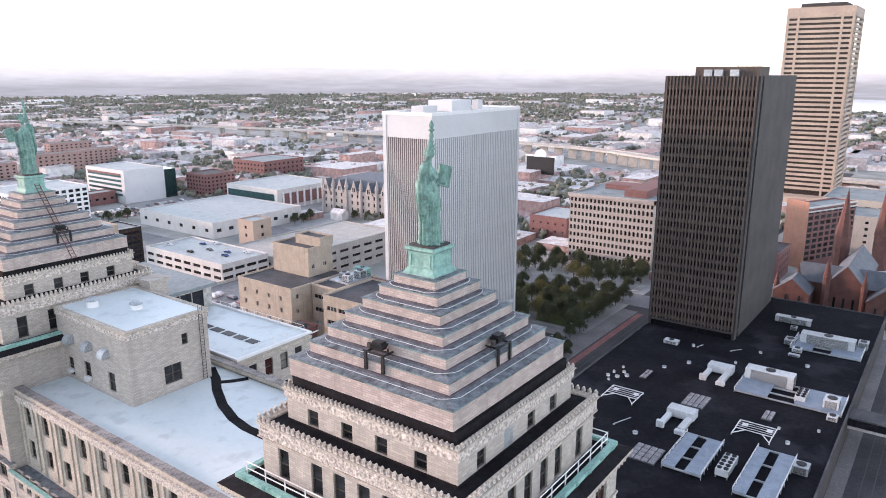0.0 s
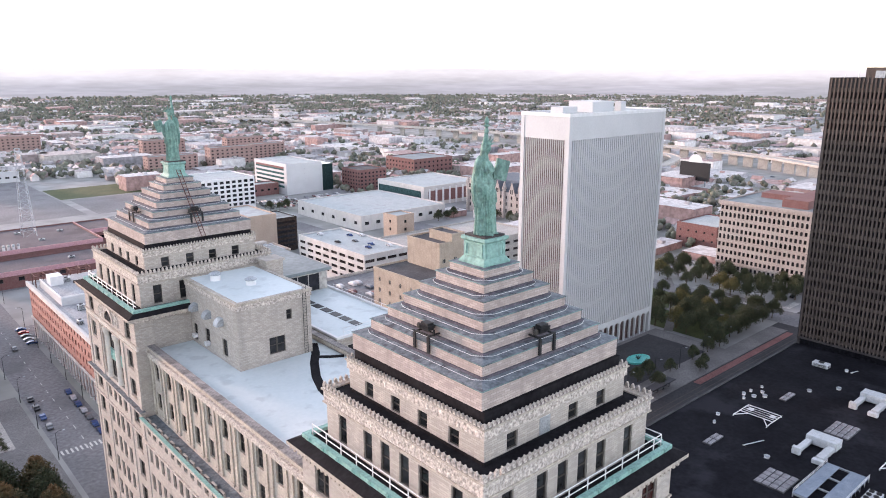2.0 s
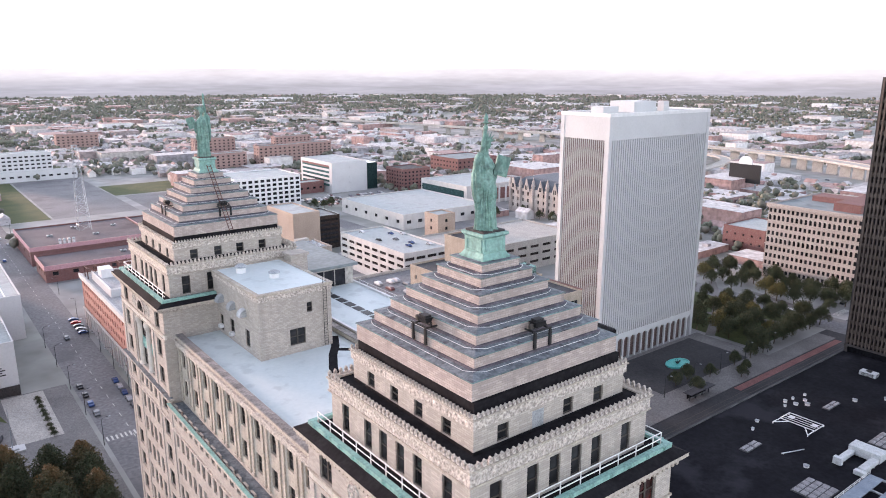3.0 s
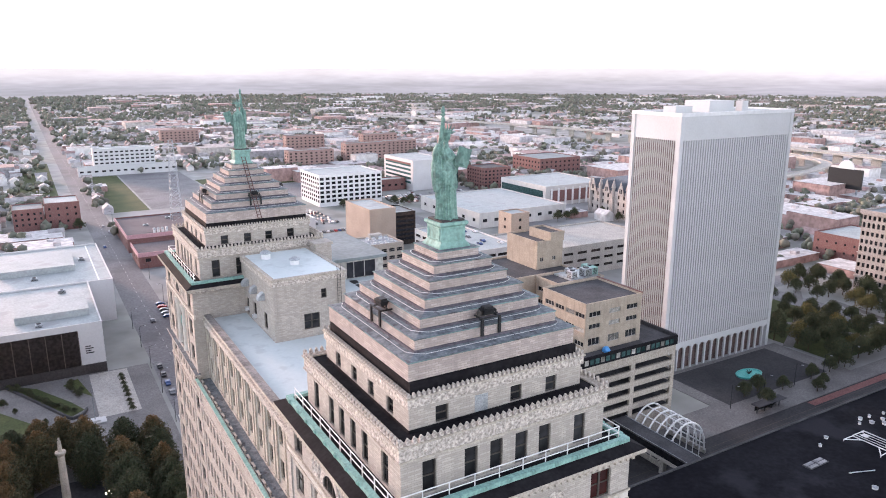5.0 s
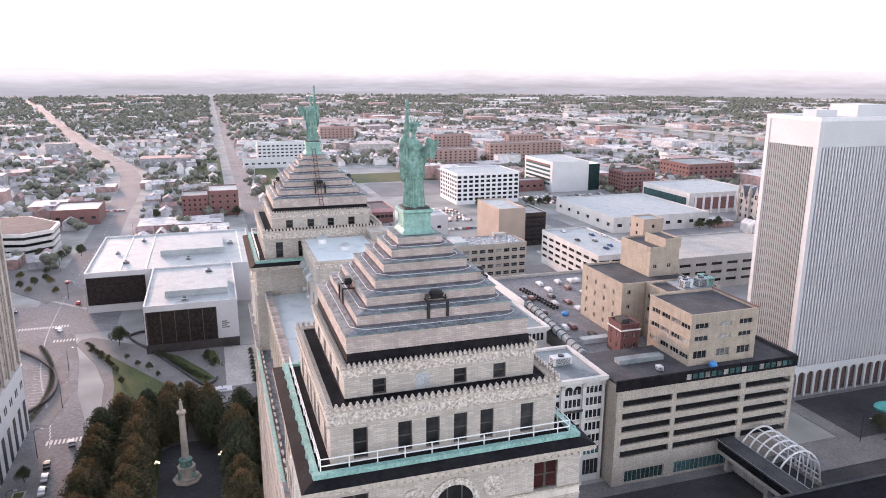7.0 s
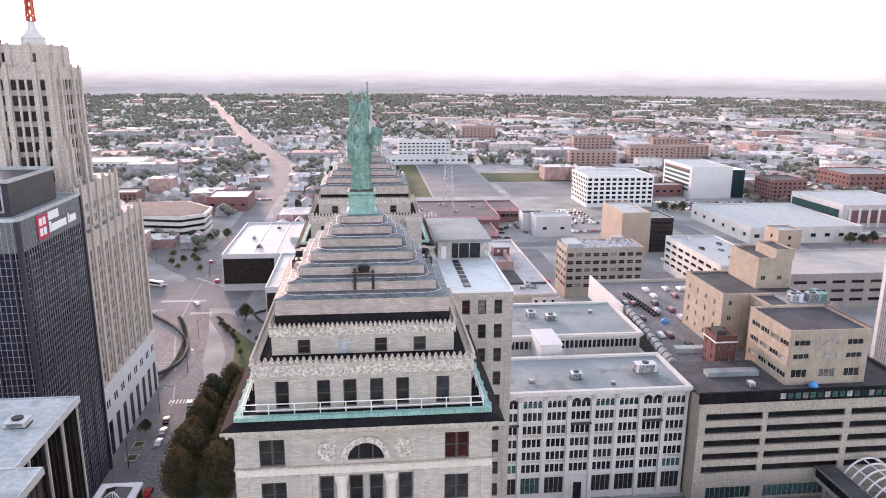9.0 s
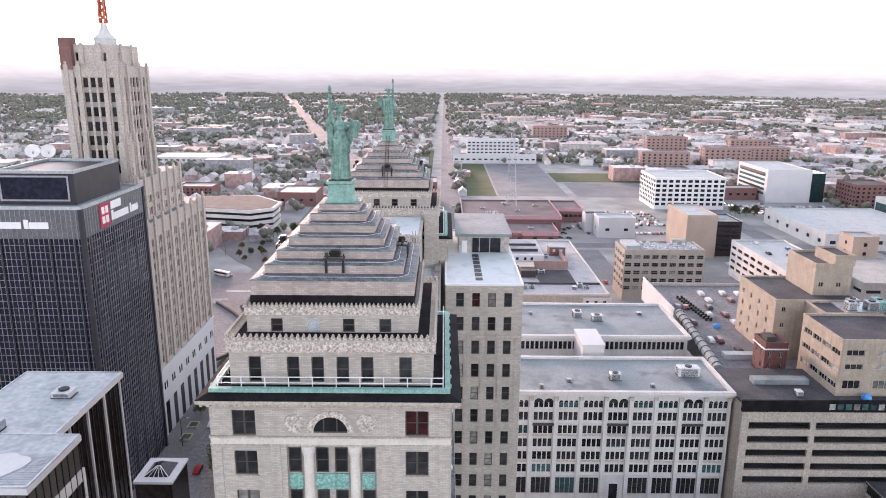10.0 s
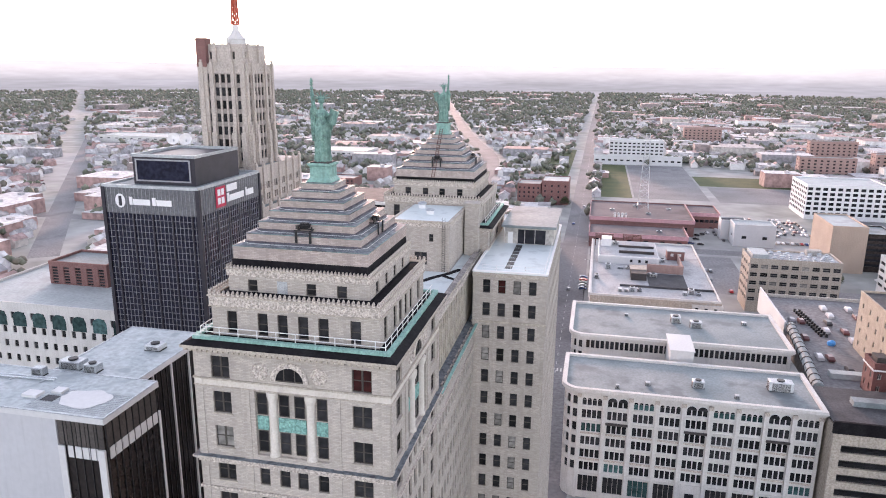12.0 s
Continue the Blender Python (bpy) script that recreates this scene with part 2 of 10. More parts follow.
BARK = mat("bark", (0.09, 0.07, 0.05), (0.13, 0.10, 0.07), 2, 10, 0.95, bump=0.5)


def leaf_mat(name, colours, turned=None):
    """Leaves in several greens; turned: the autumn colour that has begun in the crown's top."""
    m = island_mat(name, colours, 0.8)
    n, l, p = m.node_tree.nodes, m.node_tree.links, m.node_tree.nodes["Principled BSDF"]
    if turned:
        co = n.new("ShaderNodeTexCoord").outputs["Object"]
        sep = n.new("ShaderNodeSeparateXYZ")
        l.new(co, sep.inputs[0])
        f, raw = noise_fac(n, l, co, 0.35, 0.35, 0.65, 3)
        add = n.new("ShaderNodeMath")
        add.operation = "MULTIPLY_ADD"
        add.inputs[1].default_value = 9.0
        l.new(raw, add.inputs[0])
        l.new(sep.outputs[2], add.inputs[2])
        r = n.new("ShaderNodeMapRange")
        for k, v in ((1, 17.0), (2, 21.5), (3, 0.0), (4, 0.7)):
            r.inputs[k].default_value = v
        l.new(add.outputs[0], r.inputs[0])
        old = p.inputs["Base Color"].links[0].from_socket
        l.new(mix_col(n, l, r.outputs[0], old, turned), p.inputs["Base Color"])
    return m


LEAVES = leaf_mat("leaves", [(0.062, 0.078, 0.036), (0.08, 0.09, 0.042), (0.05, 0.066, 0.032), (0.10, 0.095, 0.045), (0.066, 0.072, 0.038)])
LEAVES_YELLOW = leaf_mat("yellowing_leaves", [(0.13, 0.12, 0.045), (0.16, 0.13, 0.045), (0.10, 0.10, 0.04), (0.19, 0.15, 0.05)])
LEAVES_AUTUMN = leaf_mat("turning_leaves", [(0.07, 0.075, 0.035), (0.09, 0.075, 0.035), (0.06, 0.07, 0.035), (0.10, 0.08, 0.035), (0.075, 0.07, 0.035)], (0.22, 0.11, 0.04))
LEAVES_DEEP = leaf_mat("deep_green_leaves", [(0.045, 0.062, 0.03), (0.058, 0.072, 0.034), (0.04, 0.056, 0.028), (0.066, 0.07, 0.034), (0.06, 0.058, 0.03)])
# paler than the near leaves: distance haze is mixed into these colours
HAZED_LEAVES = leaf_mat("hazed_far_leaves", [(0.13, 0.145, 0.105), (0.155, 0.165, 0.12), (0.12, 0.13, 0.10), (0.16, 0.155, 0.12), (0.14, 0.13, 0.105)])
ROOFTOPS = island_mat("mixed_roofs", [(0.35, 0.34, 0.34), (0.50, 0.49, 0.485), (0.26, 0.255, 0.26), (0.36, 0.25, 0.23), (0.54, 0.53, 0.525),
                                      (0.38, 0.35, 0.34), (0.44, 0.43, 0.435), (0.33, 0.235, 0.225)])
HOUSES = island_mat("house_sidings", [(0.62, 0.60, 0.58), (0.45, 0.42, 0.39), (0.30, 0.25, 0.24), (0.70, 0.68, 0.66), (0.36, 0.24, 0.22),
                                      (0.52, 0.51, 0.52), (0.30, 0.29, 0.30)])

# ---- building blocks ----
IDENT = Matrix.Identity(4)
FOOT = []


def thing(name, label, category, group="", at=(0, 0, 0)):
    ob = new(name)
    ob.location = at
    ob.empty_display_size = 0.5
    return tagged(ob, label, category, group)


def mesh_of(name, bm, *mats):
    me = bpy.data.meshes.new(name)
    bmesh.ops.recalc_face_normals(bm, faces=bm.faces[:])
    bm.to_mesh(me)
    bm.free()
    for m in mats:
        me.materials.append(m)
    return me


def place(name, me, parent=None, m=IDENT, label=""):
    """An object on a mesh that may be shared, at a pose in its parent's space."""
    ob = new(name, me)
    ob.parent = parent
    ob.matrix_basis = m
    if label:
        ob["label"] = label
    return ob


def part(name, bm, material, parent, label="", m=IDENT):
    mats = material if isinstance(material, (list, tuple)) else [material]
    return place(name, mesh_of(name, bm, *mats), parent, m, label)


def structure(name, bm, material, label, category):
    ob = part(name, bm, material, None)
    return tagged(ob, label, category, kind="structure")


def box(bm, x0, x1, y0, y1, z0, z1, mi=0):
    v = [bm.verts.new(c) for c in ((x0, y0, z0), (x1, y0, z0), (x1, y1, z0), (x0, y1, z0), (x0, y0, z1), (x1, y0, z1), (x1, y1, z1), (x0, y1, z1))]
    for f in ((3, 2, 1, 0), (4, 5, 6, 7), (0, 1, 5, 4), (1, 2, 6, 5), (2, 3, 7, 6), (3, 0, 4, 7)):
        bm.faces.new([v[i] for i in f]).material_index = mi
    return v


def boxes(*bs):
    bm = bmesh.new()
    for b in bs:
        box(bm, *b)
    return bm


def frustum(bm, x0, x1, y0, y1, z0, X0, X1, Y0, Y1, z1, mi=0):
    v = [bm.verts.new(c) for c in ((x0, y0, z0), (x1, y0, z0), (x1, y1, z0), (x0, y1, z0), (X0, Y0, z1), (X1, Y0, z1), (X1, Y1, z1), (X0, Y1, z1))]
    for f in ((3, 2, 1, 0), (4, 5, 6, 7), (0, 1, 5, 4), (1, 2, 6, 5), (2, 3, 7, 6), (3, 0, 4, 7)):
        bm.faces.new([v[i] for i in f]).material_index = mi


def ring(bm, x0, x1, y0, y1, w, z0, z1):
    """A kerb or band of width w inside the rectangle, butted at the corners."""
    box(bm, x0, x1, y0, y0 + w, z0, z1)
    box(bm, x0, x1, y1 - w, y1, z0, z1)
    box(bm, x0, x0 + w, y0 + w, y1 - w, z0, z1)
    box(bm, x1 - w, x1, y0 + w, y1 - w, z0, z1)


def tube(bm, p, q, r0, r1=None, sides=8, cap=True):
    p, q = Vector(p), Vector(q)
    r1 = r0 if r1 is None else r1
    d = (q - p).to_track_quat("Z", "Y").to_matrix()
    a = [bm.verts.new(p + d @ Vector((r0 * math.cos(k * math.tau / sides), r0 * math.sin(k * math.tau / sides), 0))) for k in range(sides)]
    b = [bm.verts.new(q + d @ Vector((r1 * math.cos(k * math.tau / sides), r1 * math.sin(k * math.tau / sides), 0))) for k in range(sides)]
    for k in range(sides):
        bm.faces.new((a[k], a[(k + 1) % sides], b[(k + 1) % sides], b[k]))
    if cap:
        bm.faces.new(a[::-1])
        bm.faces.new(b)


def lathe(bm, profile, sides=16, at=(0, 0, 0)):
    rows = []
    for r, z in profile:
        rows.append([bm.verts.new((at[0] + r * math.cos(k * math.tau / sides), at[1] + r * math.sin(k * math.tau / sides), at[2] + z)) for k in range(sides)])
    for a, b in zip(rows, rows[1:]):
        for k in range(sides):
            bm.faces.new((a[k], a[(k + 1) % sides], b[(k + 1) % sides], b[k]))
    bm.faces.new(rows[0][::-1])
    bm.faces.new(rows[-1])


SIDE_TURN = {"S": 0, "E": 90, "N": 180, "W": 270}


def side_pose(side, x0, x1, y0, y1, z=0.0):
    """Local frame of a wall: x runs along it, y goes inward, z up."""
    o = {"S": (x0, y0), "E": (x1, y0), "N": (x1, y1), "W": (x0, y1)}[side]
    return pose(o[0], o[1], z, 0, 0, SIDE_TURN[side])


def side_len(side, x0, x1, y0, y1):
    return (x1 - x0) if side in "SN" else (y1 - y0)


def pierced(bm, m, width, z0, z1, holes, depth=0.25, mi=0):
    """A wall face with openings through its skin and reveals of the given depth."""
    us = sorted({0.0, width, *(round(h[0], 3) for h in holes), *(round(h[1], 3) for h in holes)})
    vs = sorted({z0, z1, *(round(h[2], 3) for h in holes), *(round(h[3], 3) for h in holes)})
    hs = {(round(h[0], 3), round(h[2], 3)): (round(h[1], 3), round(h[3], 3)) for h in holes}
    cells = [[False] * (len(vs) - 1) for _ in range(len(us) - 1)]
    ui, vi = {u: i for i, u in enumerate(us)}, {v: i for i, v in enumerate(vs)}
    for (a, c), (b, d) in hs.items():
        for i in range(ui[a], ui[b]):
            for j in range(vi[c], vi[d]):
                cells[i][j] = True
    cache = {}

    def vert(u, y, v):
        k = (u, y, v)
        if k not in cache:
            cache[k] = bm.verts.new(m @ Vector(k))
        return cache[k]

    for j in range(len(vs) - 1):
        i = 0
        while i < len(us) - 1:
            if cells[i][j]:
                i += 1
                continue
            k = i
            while k + 1 < len(us) - 1 and not cells[k + 1][j]:
                k += 1
            q = [vert(us[t], 0, vs[j]) for t in range(i, k + 2)] + [vert(us[t], 0, vs[j + 1]) for t in range(k + 1, i - 1, -1)]
            bm.faces.new(q).material_index = mi
            i = k + 1
    for (a, c), (b, d) in hs.items():
        fv = [vert(*p) for p in ((a, 0, c), (b, 0, c), (b, 0, d), (a, 0, d))]
        gv = [vert(*p) for p in ((a, depth, c), (b, depth, c), (b, depth, d), (a, depth, d))]
        for k in range(4):
            bm.faces.new((fv[k], fv[(k + 1) % 4], gv[(k + 1) % 4], gv[k])).material_index = mi


WINDOW_MESHES = {}


def window_mesh(w, h, style):
    """Pane and frame of one window: x across, z up, y inward; styles: sash, pair, strip, plain."""
    key = (round(w, 2), round(h, 2), style)
    if key in WINDOW_MESHES:
        return WINDOW_MESHES[key]
    fr = bmesh.new()
    t = 0.09 if style != "far" else 0.14
    cols = {"pair": [(t, w / 2 - 0.09), (w / 2 + 0.09, w - t)]}.get(style, [(t, w - t)])
    if style == "strip":
        k = max(2, round(w / 1.5))
        cols = [(max(t, w * i / k + 0.05), min(w - t, w * (i + 1) / k - 0.05)) for i in range(k)]
    if style == "quad":
        t = 0.1
        cols = [(w * i / 4 + 0.14, w * (i + 1) / 4 - 0.14) for i in range(4)]
    rows = [(t, h / 2 - 0.04), (h / 2 + 0.04, h - t)] if style in ("sash", "pair", "far") else [(t, h - t)]
    pierced(fr, IDENT, w, 0.0, h, [(a, b, c, d) for a, b in cols for c, d in rows], 0.09)
    pane = bmesh.new()
    box(pane, t * 0.5, w - t * 0.5, 0.07, 0.11, t * 0.5, h - t * 0.5)
    WINDOW_MESHES[key] = (fr, pane)
    WINDOW_MESHES[key] = (mesh_of("window_frame", fr), mesh_of("pane", pane))
    return WINDOW_MESHES[key]


def skinned(me, material):
    """The same shape in another material, kept once."""
    key = (me.name, material.name)
    if key not in WINDOW_MESHES:
        c = me.copy()
        c.materials.clear()
        c.materials.append(material)
        WINDOW_MESHES[key] = c
    return WINDOW_MESHES[key]


def add_window(parent, m, hole, frame_mat, glass, style="sash", depth=0.2, sub=True):
    w, h = hole[1] - hole[0], hole[3] - hole[2]
    fr, pane = window_mesh(w, h, style)
    at = m @ Matrix.Translation((hole[0], depth, hole[2]))
    if not sub:
        return place("window", skinned(pane, glass), parent, at)
    ob = place("window", skinned(fr, frame_mat), parent, at)
    place("pane", skinned(pane, glass), ob)
    return ob


def grid_holes(width, cols, w, rows, h, margin=None, z_first=2.0, z_step=3.6):
    """Evenly spaced openings; cols: how many across."""
    margin = (width / cols - w) / 2 if margin is None else margin
    step = (width - 2 * margin - w) / max(1, cols - 1)
    return [(margin + i * step, margin + i * step + w, z_first + j * z_step, z_first + j * z_step + h) for j in range(rows) for i in range(cols)]


def building(name, label, x0, x1, y0, y1, h, wall, roof, faces, z0=0.0, group="", category="building", parapet=0.8, frame_mat=FRAME_DARK,
             glass=GLASS, style="plain", sub=False, blind=0.0, base=None):
    """A flat-roofed house: pierced walls, each window a part, roof slab and parapet. faces: side -> openings."""
    rnd = random.Random(name + label)
    ob = thing(name, label, category, group)
    FOOT.append((x0, x1, y0, y1))
    bm = bmesh.new()
    for side in "SENW":
        m = side_pose(side, x0, x1, y0, y1)
        pierced(bm, m, side_len(side, x0, x1, y0, y1), z0, z0 + h, faces.get(side, []), 0.3)
    part("wall", bm, wall, ob)
    bm = bmesh.new()
    box(bm, x0 + 0.3, x1 - 0.3, y0 + 0.3, y1 - 0.3, z0 + h - 0.4, z0 + h - 0.05)
    part("roof", bm, roof, ob)
    if parapet:
        bm = bmesh.new()
        ring(bm, x0 - 0.05, x1 + 0.05, y0 - 0.05, y1 + 0.05, 0.5, z0 + h, z0 + h + parapet)
        part("parapet", bm, base or wall, ob)
    for side, holes in faces.items():
        m = side_pose(side, x0, x1, y0, y1)
        for hole in holes:
            g = GLASS_BLIND if rnd.random() < blind else glass
            add_window(ob, m, hole, frame_mat, g, style, 0.22, sub)
    return ob

# ---- the twin-towered office building ----
HALF = 10.0
FAR_Y = 58.0
NEAR, FAR = IDENT, pose(0, FAR_Y, 0, 0, 0, 180)
office = thing("office_tower", "pale brick office building with two stepped pyramid roofs and carved cornices", "building")
FOOT.append((-10, 21, -10, 70))


def both(name, bm, material, label=""):
    """The same part on both towers."""
    me = mesh_of(name, bm, *(material if isinstance(material, (list, tuple)) else [material]))
    for m in (NEAR, FAR):
        place(name, me, office, m, label)
    return me


def both_at(name, me, poses, label=""):
    """One object each on the near tower, the same joined on the far one."""
    for p in poses:
        place(name, me, office, p, label)
    bm = bmesh.new()
    for p in poses:
        n = len(bm.verts)
        bm.from_mesh(me)
        bm.verts.ensure_lookup_table()
        bmesh.ops.transform(bm, matrix=p, verts=bm.verts[n:])
    far = mesh_of(name, bm, me.materials[0])
    tagged(place(name, far, office, FAR, label), kind="stuff")


REST = []


def later_window(m, hole, depth=0.2):
    """Windows low on the shaft, joined at the end into one part."""
    REST.append(m @ Matrix.Translation((hole[0], depth, hole[2])) @ Matrix.Diagonal((hole[1] - hole[0], 1, hole[3] - hole[2], 1)))


def square_band(a, b, z0, z1, A=None):
    """A mitred band between half-widths b (inside) and a at z0, A at z1."""
    A = a if A is None else A
    bm = bmesh.new()
    o0 = [bm.verts.new((sx * a, sy * a, z0)) for sx, sy in ((-1, -1), (1, -1), (1, 1), (-1, 1))]
    o1 = [bm.verts.new((sx * A, sy * A, z1)) for sx, sy in ((-1, -1), (1, -1), (1, 1), (-1, 1))]
    i0 = [bm.verts.new((sx * b, sy * b, z0)) for sx, sy in ((-1, -1), (1, -1), (1, 1), (-1, 1))]
    i1 = [bm.verts.new((sx * b, sy * b, z1)) for sx, sy in ((-1, -1), (1, -1), (1, 1), (-1, 1))]
    for k in range(4):
        j = (k + 1) % 4
        for q in ((o0[k], o0[j], o1[j], o1[k]), (o1[k], o1[j], i1[j], i1[k]), (i1[k], i1[j], i0[j], i0[k]), (i0[k], i0[j], o0[j], o0[k])):
            bm.faces.new(q)
    return bm


def solid_square(a, z0, z1, A=None):
    A = a if A is None else A
    bm = bmesh.new()
    frustum(bm, -a, a, -a, a, z0, -A, A, -A, A, z1)
    return bm


# upper storeys: two set-back tiers with crested parapets
def tier_walls(a, z0, z1, holes):
    for side in "SENW":
        bm = bmesh.new()
        pierced(bm, side_pose(side, -a, a, -a, a), 2 * a, z0, z1, holes, 0.22)
        both("wall", bm, BRICK)


T2, T1 = 8.5, 7.2
T2_HOLES = [(T2 + x - 0.52, T2 + x + 0.52, 85.75, 88.05) for x in (-6.4, -3.2, -1.15, 0.95, 3.0, 6.2)]
T1_HOLES = [(T1 + x - 0.5, T1 + x + 0.5, 89.75, 90.95) for x in (-4.7, -1.6, 1.35, 4.45)]
tier_walls(T2, 85.4, 88.9, T2_HOLES)
tier_walls(T1, 88.7, 91.6, T1_HOLES)
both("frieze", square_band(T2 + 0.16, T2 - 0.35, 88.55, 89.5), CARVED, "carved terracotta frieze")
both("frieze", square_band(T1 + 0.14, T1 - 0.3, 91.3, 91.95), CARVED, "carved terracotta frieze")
both("moulding", square_band(T2 + 0.3, T2 - 0.35, 89.5, 89.62), STONE)
both("moulding", square_band(T1 + 0.25, T1 - 0.3, 91.95, 92.04), STONE)
both("moulding", square_band(T2 + 0.24, T2 - 0.2, 88.45, 88.55), STONE)
both("gutter", square_band(T2 - 0.05, T1 - 0.05, 89.3, 89.5), TAR, "black tarred gutter")
both("upstand", square_band(T1 + 0.03, T1 - 0.05, 89.5, 89.72), TAR)
both("gutter", square_band(T1 - 0.02, 6.2, 91.75, 91.93), TAR, "black tarred gutter")
both("upstand", square_band(6.9, 6.2, 91.93, 92.82), TAR, "black tarred upstand")
for hs, a in ((T2_HOLES, T2), (T1_HOLES, T1)):
    for t in (NEAR, FAR):
        for side in "SENW":
            for i, hole in enumerate(hs):
                m = t @ side_pose(side, -a, a, -a, a)
                if a == T1 and side == "S" and i == 1:
                    bm = boxes((hole[0] - 0.03, hole[1] + 0.03, -0.02, 0.1, hole[2] - 0.02, hole[3] + 0.02))
                    part("hatch", bm, METAL, office, "pale metal hatch over a window opening", m)
                    continue
                add_window(office, m, hole, FRAME_DARK, GLASS, "sash", 0.14)


def antefix(w, h):
    """One upright crest tile with a rounded leaf top."""
    bm = bmesh.new()
    prof = [(-0.5, 0), (0.5, 0), (0.42, 0.25), (0.5, 0.45), (0.38, 0.72), (0.15, 0.95), (0, 1.0), (-0.15, 0.95), (-0.38, 0.72), (-0.5, 0.45), (-0.42, 0.25)]
    f = [bm.verts.new((w * x, -0.06 * (1 + 0.6 * z), h * z)) for x, z in prof]
    b = [bm.verts.new((w * x, 0.07, h * z)) for x, z in prof]
    bm.faces.new(f)
    bm.faces.new(b[::-1])
    for k in range(len(prof)):
        j = (k + 1) % len(prof)
        bm.faces.new((f[k], b[k], b[j], f[j]))
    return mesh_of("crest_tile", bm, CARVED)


def crest(a, z, w, h, count):
    me = antefix(w, h)
    poses = []
    for side in "SENW":
        s = side_pose(side, -a, a, -a, a, z)
        poses += [s @ Matrix.Translation(((i + 0.5) * 2 * a / count, 0.12, 0)) for i in range(count)]
    both_at("crest_tile", me, poses)


crest(T2 + 0.26, 89.62, 0.3, 0.5, 36)
crest(T1 + 0.2, 92.04, 0.22, 0.34, 40)

# stepped pyramid: half-width of each step, top of its brick riser, and the next riser's foot
AXIS = Matrix.Translation((0, 0.25, 0))
STEPS = [(6.87, 94.06), (5.88, 95.15), (4.98, 96.18), (4.12, 97.15), (3.28, 98.08), (2.46, 98.94), (1.76, 99.66)]
FOOTS = [92.82, 94.38, 95.44, 96.44, 97.38, 98.26, 99.05]


def on_axis(name, bm, material, label=""):
    """The same part on both pyramids, about their own axis."""
    me = mesh_of(name, bm, *(material if isinstance(material, (list, tuple)) else [material]))
    for m in (NEAR, FAR):
        place(name, me, office, m @ AXIS, label)


def cable_loop(b, r, z, sag):
    """A cable laid round a step, cutting the corners in a wide bend."""
    bm = bmesh.new()
    pts = []
    for q, (sx, sy) in enumerate(((1, -1), (1, 1), (-1, 1), (-1, -1))):
        for k in range(7):
            ang = -math.pi / 2 + q * math.pi / 2 + k * math.pi / 12
            pts.append((sx * (b - r) + r * math.cos(ang), sy * (b - r) + r * math.sin(ang), z - sag * math.sin(math.pi * k / 6)))
    for p, q in zip(pts, pts[1:] + pts[:1]):
        tube(bm, p, q, 0.017, sides=5, cap=False)
    return bm


for k, (a, z) in enumerate(STEPS):
    inner = STEPS[k + 1][0] if k < 6 else 1.32
    zn = FOOTS[k + 1] if k < 6 else 99.76
    on_axis("step_wall", solid_square(a, FOOTS[k] - 0.04, z), STEP_BRICK)
    on_axis("step_coping", square_band(a + 0.07, a - 0.4, z, z + 0.06), EDGE_COPPER, "dull green copper edge strip")
    on_axis("step_roof", solid_square(a + 0.02, z + 0.062, zn - 0.08, inner + 0.12), COPPER_ROOF, "dark weathered copper step roof")
    if k < 6:
        on_axis("flashing", square_band(inner + 0.14, inner - 0.05, zn - 0.09, zn + 0.07), FLASHING, "dark lead flashing at the foot of the riser")
        on_axis("cable", cable_loop(inner + 0.45, min(1.05, 0.5 * inner), zn - 0.08 - (zn - z - 0.14) * 0.33 / (a - inner - 0.1) + 0.03, -0.08), WHITE_PAINT, "thin white cable round the step")
on_axis("cable", cable_loop(7.05, 0.5, 92.05, 0.0), WHITE_PAINT, "thin white cable round the gutter")

# terrace, cornice and balustrade level
both("terrace", square_band(9.5, T2 - 0.1, 85.3, 85.52), TAR, "black tarred terrace")
both("copper_upstand", square_band(9.95, 9.5, 85.3, 85.8), COPPER, "green copper gutter upstand")
both("cornice_roof", square_band(10.85, 9.9, 85.1, 85.46, 10.0), TAR, "black sloping cornice roof")
both("cornice", square_band(10.85, 9.6, 84.8, 85.1), STONE, "projecting stone cornice")
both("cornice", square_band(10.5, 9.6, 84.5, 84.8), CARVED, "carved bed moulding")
bm = boxes((-0.12, 0.12, 0, 0.3, 0, 0.26))
me = mesh_of("dentil", bm, STONE)
both_at("dentil", me, [side_pose(s, -10.78, 10.78, -10.78, 10.78, 84.53) @ Matrix.Translation((0.4 + i * 0.555, 0, 0)) for s in "SEW" for i in range(37)])
bm = bmesh.new()
box(bm, -0.16, 0.16, -0.05, 0.12, 0, 0.3)
box(bm, -0.1, 0.1, -0.1, -0.05, 0.05, 0.24)
me = mesh_of("lion_mask", bm, COPPER)
both_at("gutter_mask", me, [side_pose(s, -9.98, 9.98, -9.98, 9.98, 85.53) @ Matrix.Translation((1.0 + i * 1.998, 0, 0)) for s in "SEW" for i in range(10)])

# walls of the towers down to the ground, with the arched centre
FLOOR = 3.7
ROWS = [81.6 - FLOOR * k for k in range(22)]
SHAFT_CENTRE = 4.35


def tower_holes():
    hs = []
    for k, z in enumerate(ROWS):
        if z < 3:
            break
        for x in (-7.2, 7.2):
            hs.append((HALF + x - 0.97, HALF + x + 0.97, z, z + 2.3))
        if k >= 3:
            for x in (-3.1, -0.95, 0.95, 3.1):
                hs.append((HALF + x - 0.55, HALF + x + 0.55, z, z + 2.3))
    hs.append((HALF - SHAFT_CENTRE + 0.6, HALF + SHAFT_CENTRE - 0.6, 73.8, 80.75))
    hs.append((HALF - 1.4, HALF + 1.4, 81.95, 83.2))
    return hs


